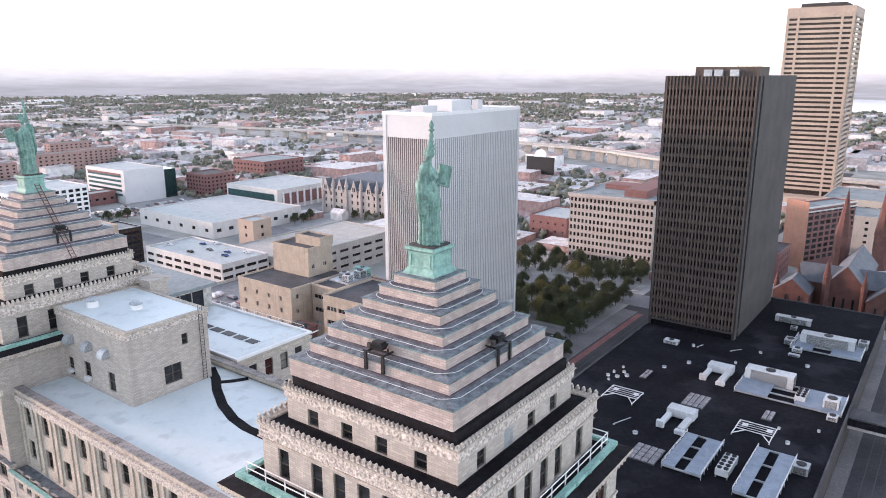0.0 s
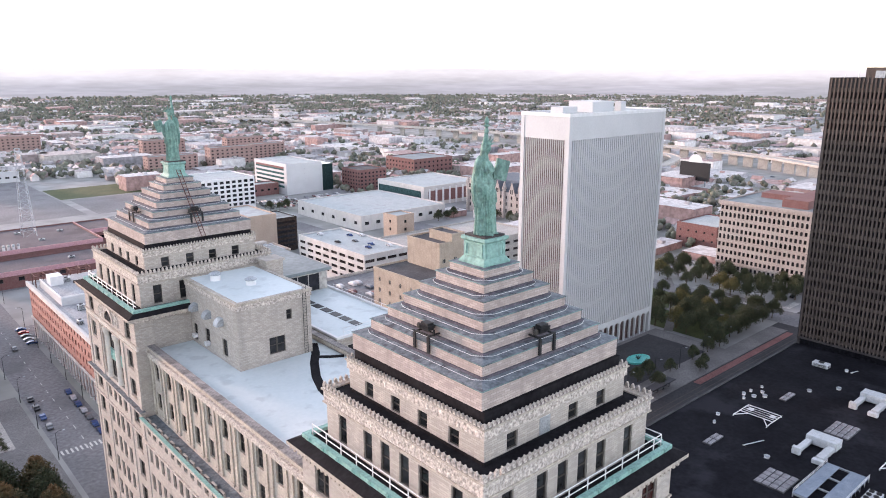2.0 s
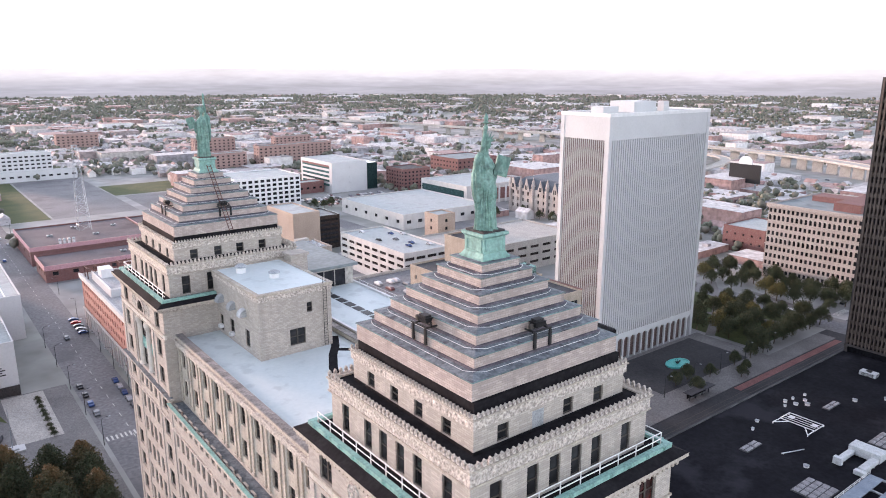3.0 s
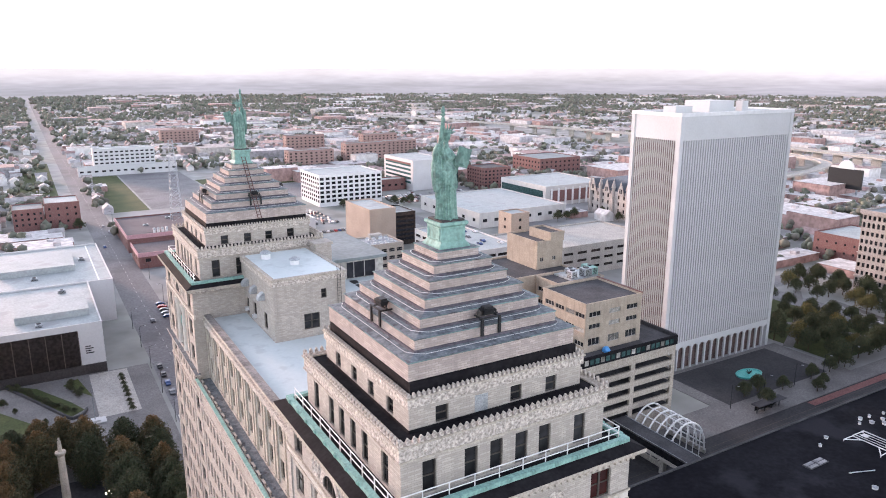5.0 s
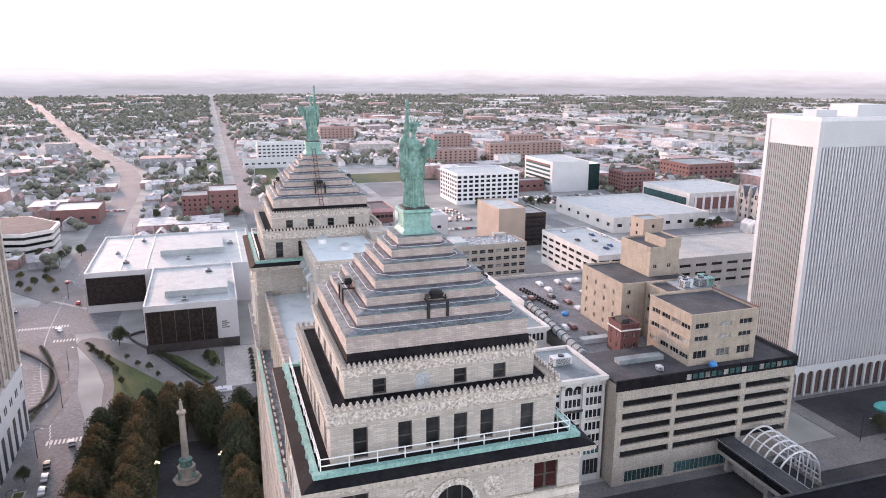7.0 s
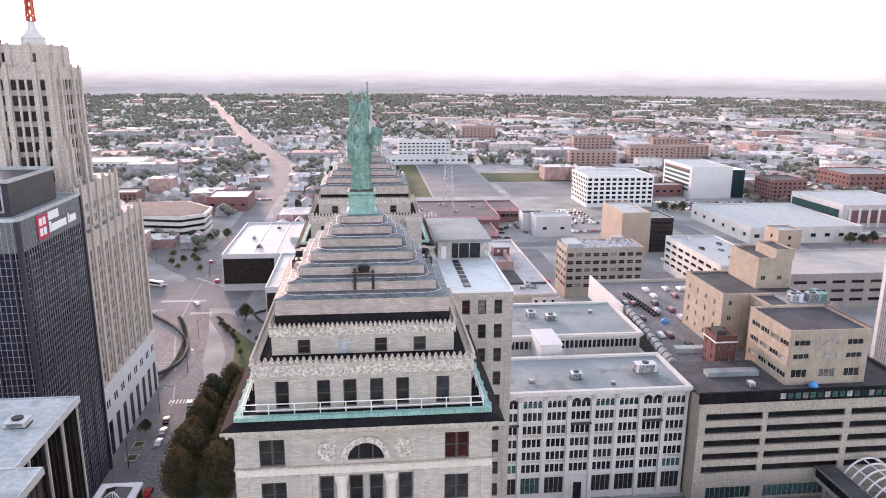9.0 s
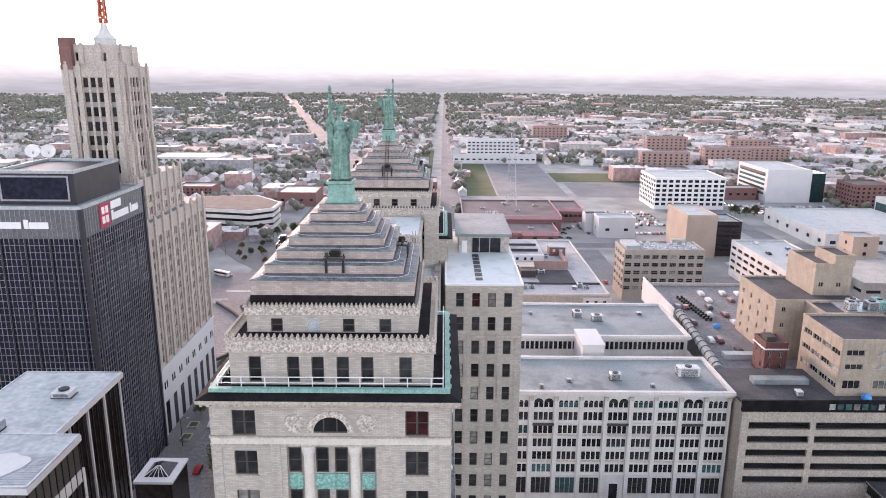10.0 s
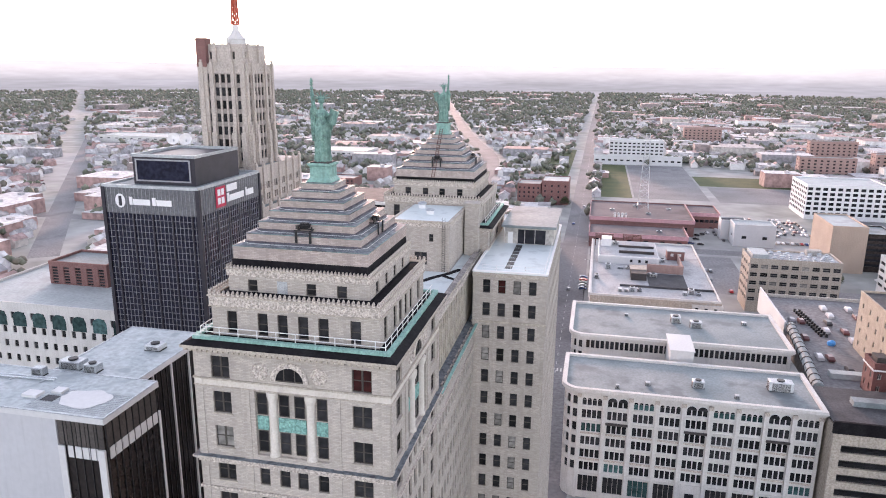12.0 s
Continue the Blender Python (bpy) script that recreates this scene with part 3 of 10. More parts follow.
TOWER_HOLES = tower_holes()
for side in "SEWN":
    bm = bmesh.new()
    pierced(bm, side_pose(side, -HALF, HALF, -HALF, HALF), 2 * HALF, -2.5, 84.5, TOWER_HOLES if side != "N" else [], 0.35)
    both("tower_wall", bm, BRICK)
rnd = random.Random(4)
for t in (NEAR, FAR):
    for side in "SEW":
        m = t @ side_pose(side, -HALF, HALF, -HALF, HALF)
        for hole in TOWER_HOLES:
            w = hole[1] - hole[0]
            if w > 2.5:
                continue
            if (t is FAR and side != "E") or hole[2] < (48 if side == "S" else 58):
                later_window(m, hole)
                continue
            g = GLASS_BLIND if rnd.random() < 0.12 else GLASS
            if t is NEAR and side == "S" and hole[2] > 81 and hole[0] > HALF:
                g = GLASS_RED
            add_window(office, m, hole, FRAME_DARK, g, "pair" if w > 1.5 else "sash", 0.2)


def arch_front():
    """Loggia front: columns, back wall with windows, arch with its surround, medallions and belts."""
    poses = [t @ side_pose(s, -HALF, HALF, -HALF, HALF) @ Matrix.Translation((HALF, 0, 0)) for t in (NEAR, FAR) for s in "SEW"]

    def put(name, bm, mt, label=""):
        me = mesh_of(name, bm, mt)
        for p in poses:
            place(name, me, office, p, label)

    put("loggia_back", boxes((-3.75, 3.75, 0.34, 0.5, 73.8, 80.75)), BRICK)
    for sx in (-1, 1):
        bm = bmesh.new()
        lathe(bm, [(0.56, 0), (0.56, 0.15), (0.48, 0.3), (0.44, 0.45), (0.40, 5.85), (0.43, 5.9), (0.5, 6.15), (0.58, 6.4), (0.6, 6.9)], 18, (sx * 1.95, 0.2, 73.83))
        put("column", bm, PALE_STONE, "pale stone column")
    for z in (74.1, 78.1):
        for x in (-3.1, -0.8, 0.8, 3.1):
            fr, pane = window_mesh(1.08, 2.3, "sash")
            for p in poses:
                q = p @ Matrix.Translation((x - 0.54, 0.24, z))
                ob = place("window", skinned(fr, FRAME_DARK), office, q)
                place("pane", skinned(pane, GLASS_BLIND if rnd.random() < 0.15 else GLASS), ob)
    for x0, x1 in ((-3.65, -2.5), (-1.42, 1.42), (2.5, 3.65)):
        put("spandrel", boxes((x0, x1, 0.2, 0.32, 76.5, 77.95)), COPPER_PANEL, "ornate green copper spandrel")
    # arch with half-round window
    bm = bmesh.new()
    n = 20
    o = [(1.95 * math.cos(math.pi * k / n), 1.95 * math.sin(math.pi * k / n)) for k in range(n + 1)]
    i = [(1.42 * math.cos(math.pi * k / n), 1.42 * math.sin(math.pi * k / n)) for k in range(n + 1)]
    for yy in (-0.12, 0.25):
        for k in range(n):
            vs = [bm.verts.new((x, yy, 81.95 + z)) for x, z in (o[k], o[k + 1], i[k + 1], i[k])]
            bm.faces.new(vs)
    for k in range(n):
        for c in (o, i):
            vs = [bm.verts.new((c[k + d][0], yy, 81.95 + c[k + d][1])) for d, yy in ((0, -0.12), (1, -0.12), (1, 0.25), (0, 0.25))]
            bm.faces.new(vs)
    put("arch", bm, CARVED, "carved arch surround")
    bm = bmesh.new()
    vs = [bm.verts.new((x, -0.03, 81.95 + z)) for x, z in i]
    bm.faces.new(vs)
    put("arched_window", bm, GLASS, "half-round window")
    bm = bmesh.new()
    for x in (-0.55, 0.55):
        box(bm, x - 0.05, x + 0.05, -0.07, -0.035, 81.95, 83.25)
    box(bm, -1.42, 1.42, -0.07, -0.035, 81.93, 82.05)
    put("glazing_bar", bm, FRAME_DARK)
    for x in (-3.0, 3.0):
        # one carved disc: raised rim, six-petalled rosette, boss
        bm = bmesh.new()
        n, rr = 36, (0.0, 0.12, 0.2, 0.3, 0.42, 0.54, 0.62, 0.7, 0.8, 0.86)
        rows = []
        for r in rr:
            row = []
            for k in range(n):
                a = k * math.tau / n
                petal = 0.09 * max(0.0, math.cos(6 * a)) * max(0.0, 1 - abs(r - 0.38) / 0.26)
                relief = 0.1 * (r < 0.16) + petal + 0.1 * (0.66 < r < 0.83)
                row.append(bm.verts.new((x + r * math.cos(a), -0.01 - relief, 82.75 + r * math.sin(a))))
            rows.append(row)
        for u, v in zip(rows[1:], rows[2:]):
            for k in range(n):
                bm.faces.new((u[k], v[k], v[(k + 1) % n], u[(k + 1) % n]))
        bm.faces.new(rows[1])
        for v in rows[0]:
            bm.verts.remove(v)
        put("medallion", bm, CARVED, "carved round medallion")
    put("belt", boxes((-HALF - 0.12, HALF + 0.12, -0.16, 0.2, 81.44, 81.58), (-HALF - 0.1, HALF + 0.1, -0.12, 0.2, 80.72, 80.82)), STONE)
    bm = bmesh.new()
    box(bm, -HALF - 0.04, HALF + 0.04, -0.05, 0.2, 80.82, 81.44)
    for k in range(96):
        x = -9.9 + k * 0.206
        if 1.45 < abs(x) < 1.95 or 4.0 < abs(x) < 4.6 or abs(x) > 9.4:
            continue
        box(bm, x, x + 0.12, -0.1, -0.05, 80.9, 81.36)
    put("fluted_belt", bm, PALE_STONE, "fluted terracotta belt")
    bm = boxes((-HALF - 0.55, HALF + 0.55, -0.6, 0.2, 73.05, 73.22), (-HALF - 0.35, HALF + 0.35, -0.38, 0.2, 72.8, 73.05), (-HALF - 0.15, HALF + 0.15, -0.16, 0.2, 72.45, 72.8))
    put("ledge", bm, CARVED, "carved string course")
    put("ledge_flashing", boxes((-HALF - 0.5, HALF + 0.5, -0.55, 0.15, 73.222, 73.26)), COPPER_ROOF)
    put("string_course", boxes((-HALF - 0.18, HALF + 0.18, -0.2, 0.2, 69.45, 69.7)), CARVED)
    for x in (-9.55, -4.65, 4.65, 9.55):
        put("pilaster", boxes((x - 0.4, x + 0.4, -0.1, 0.1, 73.26, 80.7)), BRICK)
        put("pilaster", boxes((x - 0.38, x + 0.38, -0.08, 0.1, 0.5, 72.45)), BRICK)
    for k, z in enumerate(ROWS[:9]):
        for x in (-7.2, 7.2):
            put("sill", boxes((x - 1.1, x + 1.1, -0.08, 0.2, z - 0.14, z - 0.01)), STONE)


COPPER_PANEL = carved_mat("ornate_copper", (0.26, 0.52, 0.46), (0.06, 0.16, 0.14), 3.2)
arch_front()

# middle block between the towers: recessed top floors, ledge, lower walls
MX = 8.6
MID0, MID1 = 10.0, FAR_Y - 10.0
MID_L = MID1 - MID0
UP_HOLES = [(1.35 + i * 3.66, 1.35 + i * 3.66 + 1.25, z, z + 2.1) for i in range(10) for z in (73.7, 77.4)]
LOW_HOLES = [(0.75 + i * 1.83, 0.75 + i * 1.83 + 1.0, z, z + 2.1) for i in range(20) for z in ROWS[3:20]]
for side, sx in (("W", -1), ("E", 1)):
    x0, x1 = -MX, MX
    bm = bmesh.new()
    m = side_pose(side, -MX, MX, MID0, MID1)
    holes = UP_HOLES if side == "W" else [h for h in UP_HOLES if h[1] < 25]
    pierced(bm, m, MID_L, 72.3, 80.6, holes, 0.3)
    part("upper_wall", bm, STONE, office, "stone wall with paired pilasters")
    for hole in holes:
        add_window(office, m, hole, FRAME_DARK, GLASS_BLIND if rnd.random() < 0.12 else GLASS, "sash", 0.2)
    bm = bmesh.new()
    pil = mesh_of("pilaster", boxes((-0.26, 0.26, -0.16, 0.05, 72.8, 79.9), (-0.33, 0.33, -0.22, 0.05, 72.8, 73.2), (-0.33, 0.33, -0.22, 0.05, 79.5, 79.9)), STONE)
    for i in range(11):
        for dx in (-0.5, 0.5):
            u = 0.14 + i * 3.66 + dx
            if 0.3 < u < MID_L - 0.3 and (side == "W" or u < 25):
                place("pilaster", pil, office, m @ Matrix.Translation((u, 0, 0)))
    bm.free()
    part("entablature", boxes((0, MID_L, -0.28, 0.25, 79.9, 80.5), (0, MID_L, -0.4, 0.25, 80.5, 80.72)), CARVED, office, "", m)
    part("parapet", boxes((0.01, MID_L - 0.01, -0.1, 0.5, 80.72, 81.25)), STONE, office, "", m)
    cope = mesh_of("coping_stone", boxes((0.02, 1.2, -0.25, 0.62, 81.25, 81.36)), COPING)
    for i in range(31):
        place("coping_stone", cope, office, m @ Matrix.Translation((0.2 + i * 1.225, 0, 0)))
    m = side_pose(side, -HALF, HALF, MID0, MID1)
    bm = bmesh.new()
    holes = LOW_HOLES if side == "W" else [h for h in LOW_HOLES if h[1] < 25]
    pierced(bm, m, MID_L, -2.5, 72.0, holes, 0.25)
    part("lower_wall", bm, BRICK, office)
    for hole in holes:
        if hole[2] < 60:
            later_window(m, hole, 0.16)
        else:
            add_window(office, m, hole, FRAME_DARK, GLASS_BLIND if rnd.random() < 0.12 else GLASS, "sash", 0.16, False)
    part("ledge_roof", boxes((0, MID_L, -0.1, 1.5, 72.0, 72.3)), COPPER_ROOF, office, "", m)
    part("ledge", boxes((0, MID_L, -0.55, -0.1, 72.1, 72.5), (0, MID_L, -0.3, -0.1, 71.7, 72.1)), CARVED, office, "", m)
    part("ledge_edge", boxes((0, MID_L, -0.6, -0.2, 72.5, 72.6)), COPPER, office, "green copper edge", m)
    part("string_course", boxes((0, MID_L, -0.2, 0.05, 68.95, 69.2)), CARVED, office, "", m)

bm = bmesh.new()
box(bm, -MX + 0.5, MX - 0.5, MID0, MID1, 80.2, 80.6)
part("roof", bm, PALE_ROOF, office, "pale coated flat roof")
part("roof_core", boxes((-8.2, 8.2, MID0 - 0.5, MID1 + 0.5, -2.5, 80.1)), BRICK, office)
for line, w in ((((7.4, 37.2), (5.9, 34.2), (4.3, 31.9), (2.4, 28.4), (1.2, 25.2), (0.7, 22.6), (0.6, 15.5)), 1.0), (((5.4, 33.2), (6.6, 32.2), (7.9, 31.4)), 0.8)):
    bm = bmesh.new()
    pts = [Vector(q) for q in line]
    for i, (q, v) in enumerate(zip(pts, pts[1:])):
        d = (v - q).normalized()
        n = Vector((-d.y, d.x)) * w / 2
        b, t = 80.55, 80.625 + 0.004 * (i % 2)
        lo = [bm.verts.new((c.x, c.y, b)) for c in (q - n, v - n + d * 0.1, v + n + d * 0.1, q + n)]
        hi = [bm.verts.new((c.x, c.y, t)) for c in (q - n, v - n + d * 0.1, v + n + d * 0.1, q + n)]
        bm.faces.new(hi)
        for k in range(4):
            bm.faces.new((lo[k], lo[(k + 1) % 4], hi[(k + 1) % 4], hi[k]))
    part("drain_strip", bm, TAR, office, "black tar strip on the roof")

# side wing with its own flat roof
WX0, WX1, WY0, WY1 = 9.7, 21.0, 35.4, 72.0
bm = bmesh.new()
W_HOLES = [(1.55 + i * 2.35, 1.55 + i * 2.35 + 1.15, z, z + 2.15) for i in range(4) for z in [77.7 - 3.7 * k for k in range(20)]]
E_HOLES = [(1.2 + i * 2.6, 1.2 + i * 2.6 + 1.15, z, z + 2.15) for i in range(14) for z in [77.7 - 3.7 * k for k in range(20)]]
pierced(bm, side_pose("S", WX0, WX1, WY0, WY1), WX1 - WX0, -2.5, 80.9, W_HOLES, 0.25)
pierced(bm, side_pose("E", WX0, WX1, WY0, WY1), WY1 - WY0, -2.5, 80.9, E_HOLES, 0.25)
pierced(bm, side_pose("N", WX0, WX1, WY0, WY1), WX1 - WX0, -2.5, 80.9, [], 0.25)
pierced(bm, side_pose("W", WX0, WX1, WY0, WY1), WY1 - WY0, -2.5, 80.9, [], 0.25)
part("wing_wall", bm, BRICK, office)
for side, hs in (("S", W_HOLES), ("E", E_HOLES)):
    m = side_pose(side, WX0, WX1, WY0, WY1)
    for hole in hs:
        if side == "S" and hole[2] > 28:
            add_window(office, m, hole, FRAME_DARK, GLASS_RED if hole[2] > 77 and hole[0] < 6 and hole[0] > 3 else GLASS_BLIND if rnd.random() < 0.25 else GLASS, "sash", 0.16)
        else:
            later_window(m, hole, 0.16)
for z in (72.9, 80.3):
    part("string_course", boxes((WX0 - 0.1, WX1 + 0.1, WY0 - 0.12, WY0 - 0.004, z, z + 0.35)), STONE, office)
for i in range(5):
    x = WX0 + 0.55 + i * 2.52
    part("pilaster", boxes((x - 0.3, x + 0.3, WY0 - 0.08, WY0 - 0.004, 1, 72.85)), BRICK, office)
part("wing_roof", boxes((WX0, WX1, WY0, WY1, 80.9, 81.0)), PALE_ROOF, office, "pale blue coated flat roof")
bm = bmesh.new()
ring(bm, WX0 - 0.1, WX1 + 0.1, WY0 - 0.1, WY1, 0.35, 81.0, 81.25)
part("wing_coping", bm, WHITE_PAINT, office)
bm = boxes((12.0, 20.6, 54.8, 71.5, 81.0, 84.0))
part("wing_penthouse", bm, CONCRETE, office)
part("penthouse_roof", boxes((11.4, 21.0, 54.0, 72.2, 84.0, 84.45)), GREY_ROOF, office, "grey overhanging flat roof")
part("dark_glazing", boxes((14.3, 19.2, 54.7, 54.8, 81.1, 83.6)), GLASS_BLACK, office, "tall dark window wall")
for x in (14.25, 15.5, 17.3, 19.2):
    part("mullion", boxes((x - 0.06, x + 0.06, 54.62, 54.7, 81.0, 83.7)), FRAME_LIGHT, office)
part("door", boxes((12.5, 13.4, 54.7, 54.8, 81.02, 83.1)), WHITE_PAINT, office, "white roof door")
for i in range(7):
    part("roof_panel", boxes((14.2, 15.3, 38.0 + i * 2.3, 39.8 + i * 2.3, 81.004, 81.06)), BLACK_METAL, office, "dark walkway panel on the roof")

# brick penthouse on the middle roof
PX0, PX1, PY0, PY1, PZ = -3.2, 6.0, 35.05, 49.0, 88.2
bm = bmesh.new()
PH_S = [(3.7, 5.7, 81.6, 83.6), (6.0, 6.7, 85.3, 86.5)]
PH_W = [(1.6, 2.7, 81.0, 83.1), (5.0, 6.3, 81.3, 83.4), (9.7, 11.0, 81.3, 83.4)]
pierced(bm, side_pose("S", PX0, PX1, PY0, PY1), PX1 - PX0, 80.6, PZ, PH_S, 0.2)
pierced(bm, side_pose("W", PX0, PX1, PY0, PY1), PY1 - PY0, 80.6, PZ, PH_W, 0.2)
pierced(bm, side_pose("E", PX0, PX1, PY0, PY1), PY1 - PY0, 80.6, PZ, [], 0.2)
part("penthouse_wall", bm, BRICK, office)
for side, hs in (("S", PH_S), ("W", PH_W)):
    for hole in hs:
        add_window(office, side_pose(side, PX0, PX1, PY0, PY1), hole, FRAME_DARK, GLASS, "pair" if hole[1] - hole[0] > 1.9 else "sash", 0.14)
bm = bmesh.new()
ring(bm, PX0 - 0.12, PX1 + 0.12, PY0 - 0.12, PY1, 0.4, 87.6, 88.2)
part("frieze", bm, CARVED, office)
bm = bmesh.new()
ring(bm, PX0 - 0.2, PX1 + 0.2, PY0 - 0.2, PY1, 0.5, 88.2, 88.5)
part("coping", bm, STONE, office)
part("penthouse_roof", boxes((PX0 + 0.3, PX1 - 0.3, PY0 + 0.3, PY1 - 0.1, 88.1, 88.42)), PALE_ROOF, office, "pale coated penthouse roof")
for y in (38.6, 41.9, 45.6):
    bm = bmesh.new()
    n = 12
    for y0, y1 in ((y, y + 1.0),):
        a = [bm.verts.new((PX0 - 0.85 * math.sin(math.pi / 2 * k / n), y0, 85.0 + 0.9 * math.cos(math.pi / 2 * k / n))) for k in range(n + 1)]
        b = [bm.verts.new((PX0 - 0.85 * math.sin(math.pi / 2 * k / n), y1, 85.0 + 0.9 * math.cos(math.pi / 2 * k / n))) for k in range(n + 1)]
        for k in range(n):
            bm.faces.new((a[k], a[k + 1], b[k + 1], b[k]))
        c, d = bm.verts.new((PX0, y0, 85.0)), bm.verts.new((PX0, y1, 85.0))
        bm.faces.new([*a, c])
        bm.faces.new([*b, d])
        bm.faces.new((a[-1], b[-1], d, c))
    part("vent_hood", bm, METAL, office, "rounded grey vent hood on the wall")
part("chimney_box", boxes((6.3, 8.6, 46.0, 48.2, 80.6, 89.2), (6.1, 8.8, 45.8, 48.4, 89.2, 89.5)), BRICK, office, "square brick shaft beside the penthouse")
bm = bmesh.new()
for y in (0.0, 0.45):
    tube(bm, (4.9 + y, 34.9, 80.7), (4.9 + y, 34.9, 89.2), 0.03, sides=5)
for k in range(24):
    tube(bm, (4.9, 34.9, 80.9 + k * 0.34), (5.35, 34.9, 80.9 + k * 0.34), 0.02, sides=4)
part("ladder", bm, BLACK_METAL, office, "rusty wall ladder")


bm = bmesh.new()
for q in REST:
    v = [bm.verts.new(q @ Vector(c)) for c in ((0, 0, 0), (1, 0, 0), (1, 0, 1), (0, 0, 1))]
    bm.faces.new(v)
    u = q @ Matrix.Translation((0, -0.05, 0))
    bm.faces.new([bm.verts.new(u @ Vector(c)) for c in ((0, 0, 0.48), (1, 0, 0.48), (1, 0, 0.53), (0, 0, 0.53))]).material_index = 1
tagged(part("lower_windows", bm, [GLASS, FRAME_DARK], office), kind="stuff")


# pedestal and statue
def pedestal(m):
    ob = thing("statue_pedestal", "green copper pedestal with panelled sides on the pyramid top", "pedestal")
    ob.matrix_basis = m
    part("plinth", solid_square(1.31, 99.72, 99.86), PEDESTAL, ob)
    part("base", solid_square(1.27, 99.86, 100.16, 1.07), PEDESTAL, ob)
    part("die", solid_square(1.04, 100.16, 101.28), PEDESTAL, ob)
    for k in range(4):
        bm = bmesh.new()
        for b in ((-0.86, 0.86, -1.085, -1.04, 100.24, 100.33), (-0.86, 0.86, -1.085, -1.04, 101.1, 101.19), (-0.86, -0.76, -1.085, -1.04, 100.33, 101.1), (0.76, 0.86, -1.085, -1.04, 100.33, 101.1)):
            box(bm, *b)
        part("panel_moulding", bm, PEDESTAL, ob, "", pose(0, 0, 0, 0, 0, 90 * k))
    part("cap", solid_square(1.06, 101.28, 101.42, 1.22), PEDESTAL, ob)
    part("cap_slab", solid_square(1.22, 101.42, 101.62, 1.2), PEDESTAL, ob)
    part("drum", solid_square(1.0, 101.62, 101.76), BRONZE_DARK, ob, "dark joint under the figure")


def statue_mesh():
    """Robed standing figure with a raised torch, rayed crown and tablet: one plain mesh."""
    bm = bmesh.new()
    n = 144

    def curve(table, z):
        for (z0, a0, b0), (z1, a1, b1) in zip(table, table[1:]):
            if z <= z1:
                t = (z - z0) / (z1 - z0)
                t = t * t * (3 - 2 * t)
                return a0 + (a1 - a0) * t, b0 + (b1 - b0) * t
        return table[-1][1:]

    def surface(rows, closed=True):
        vs = [[bm.verts.new(p) for p in row] for row in rows]
        k_end = len(rows[0]) if closed else len(rows[0]) - 1
        for u, v in zip(vs, vs[1:]):
            for k in range(k_end):
                j = (k + 1) % len(u)
                bm.faces.new((u[k], u[j], v[j], v[k])).smooth = True
        return vs

    def limb(pts, sides=16, folds=0.0):
        """A bent limb or sleeve: centre, radius at each station."""
        rows = []
        for i, (c, r) in enumerate(pts):
            a, b = Vector(pts[max(0, i - 1)][0]), Vector(pts[min(len(pts) - 1, i + 1)][0])
            d = (b - a).to_track_quat("Z", "Y").to_matrix()
            rows.append([Vector(c) + d @ Vector((r * (1 + folds * math.sin(5 * q + 2 * i)) * math.cos(q), r * (1 + folds * math.sin(4 * q + i)) * math.sin(q), 0)) for q in (math.tau * k / sides for k in range(sides))])
        vs = surface(rows)
        bm.faces.new(vs[0][::-1])
        bm.faces.new(vs[-1])

    # gown: long pleats below an overskirt with a slanting hem, girdled bodice, shoulders
    body = [(0.0, 0.88, 0.78), (0.25, 0.83, 0.73), (1.0, 0.77, 0.67), (2.0, 0.75, 0.62), (2.9, 0.75, 0.6), (3.5, 0.68, 0.53), (4.0, 0.56, 0.45), (4.2, 0.53, 0.44), (4.5, 0.6, 0.47),
            (4.75, 0.66, 0.43), (4.93, 0.58, 0.36), (5.07, 0.38, 0.27), (5.2, 0.2, 0.2), (5.5, 0.165, 0.17)]
    rows = []
    for i in range(76):
        z = 5.5 * i / 75
        rx, ry = curve(body, z)
        row = []
        for k in range(n):
            a = k * math.tau / n
            wob = a + 0.09 * math.sin(3 * a + 0.5) + 0.03 * math.sin(1.9 * z + 4 * a)
            low = max(0.0, min(1.0, (3.3 - z) / 0.8))
            pleat = 0.17 * low * (abs(math.sin(10 * wob)) - 0.5) * (0.7 + 0.3 * math.sin(5 * a))
            hem = 2.65 + 0.45 * math.sin(a - 0.7) + 0.09 * math.sin(9 * a)
            over = 0.11 * max(0.0, min(1.0, (z - hem) / 0.05)) * max(0.0, min(1.0, (4.2 - z) / 0.5))
            cross = 0.055 * math.sin(8.0 * z + 3.2 * a) * max(0.0, 1 - abs(z - 3.6) / 0.75)
            blouse = 0.10 * math.exp(-((z - 4.42 + 0.04 * math.sin(7 * a)) / 0.13) ** 2)
            chest = 0.028 * math.sin(15 * a + 1.5 * math.sin(3 * z)) * max(0.0, 1 - abs(z - 4.65) / 0.4)
            bust = 0.09 * math.exp(-((z - 4.64) / 0.2) ** 2) * (math.exp(-((a - 4.42) / 0.22) ** 2) + math.exp(-((a - 5.0) / 0.22) ** 2))
            f = pleat + over + cross + blouse + chest + bust
            row.append(Vector(((rx + f) * math.cos(a), (ry + f) * math.sin(a), z + (0.04 * math.sin(11 * a) if i == 0 else 0))))
        rows.append(row)
    vs = surface(rows)
    bm.faces.new(vs[0][::-1])
    bm.faces.new(vs[-1])
    # toes under the hem
    for x in (-0.4, 0.28):
        limb([((x, -0.5, 0.02), 0.17), ((x, -0.8, 0.0), 0.15), ((x, -0.92, -0.02), 0.08)], 10)

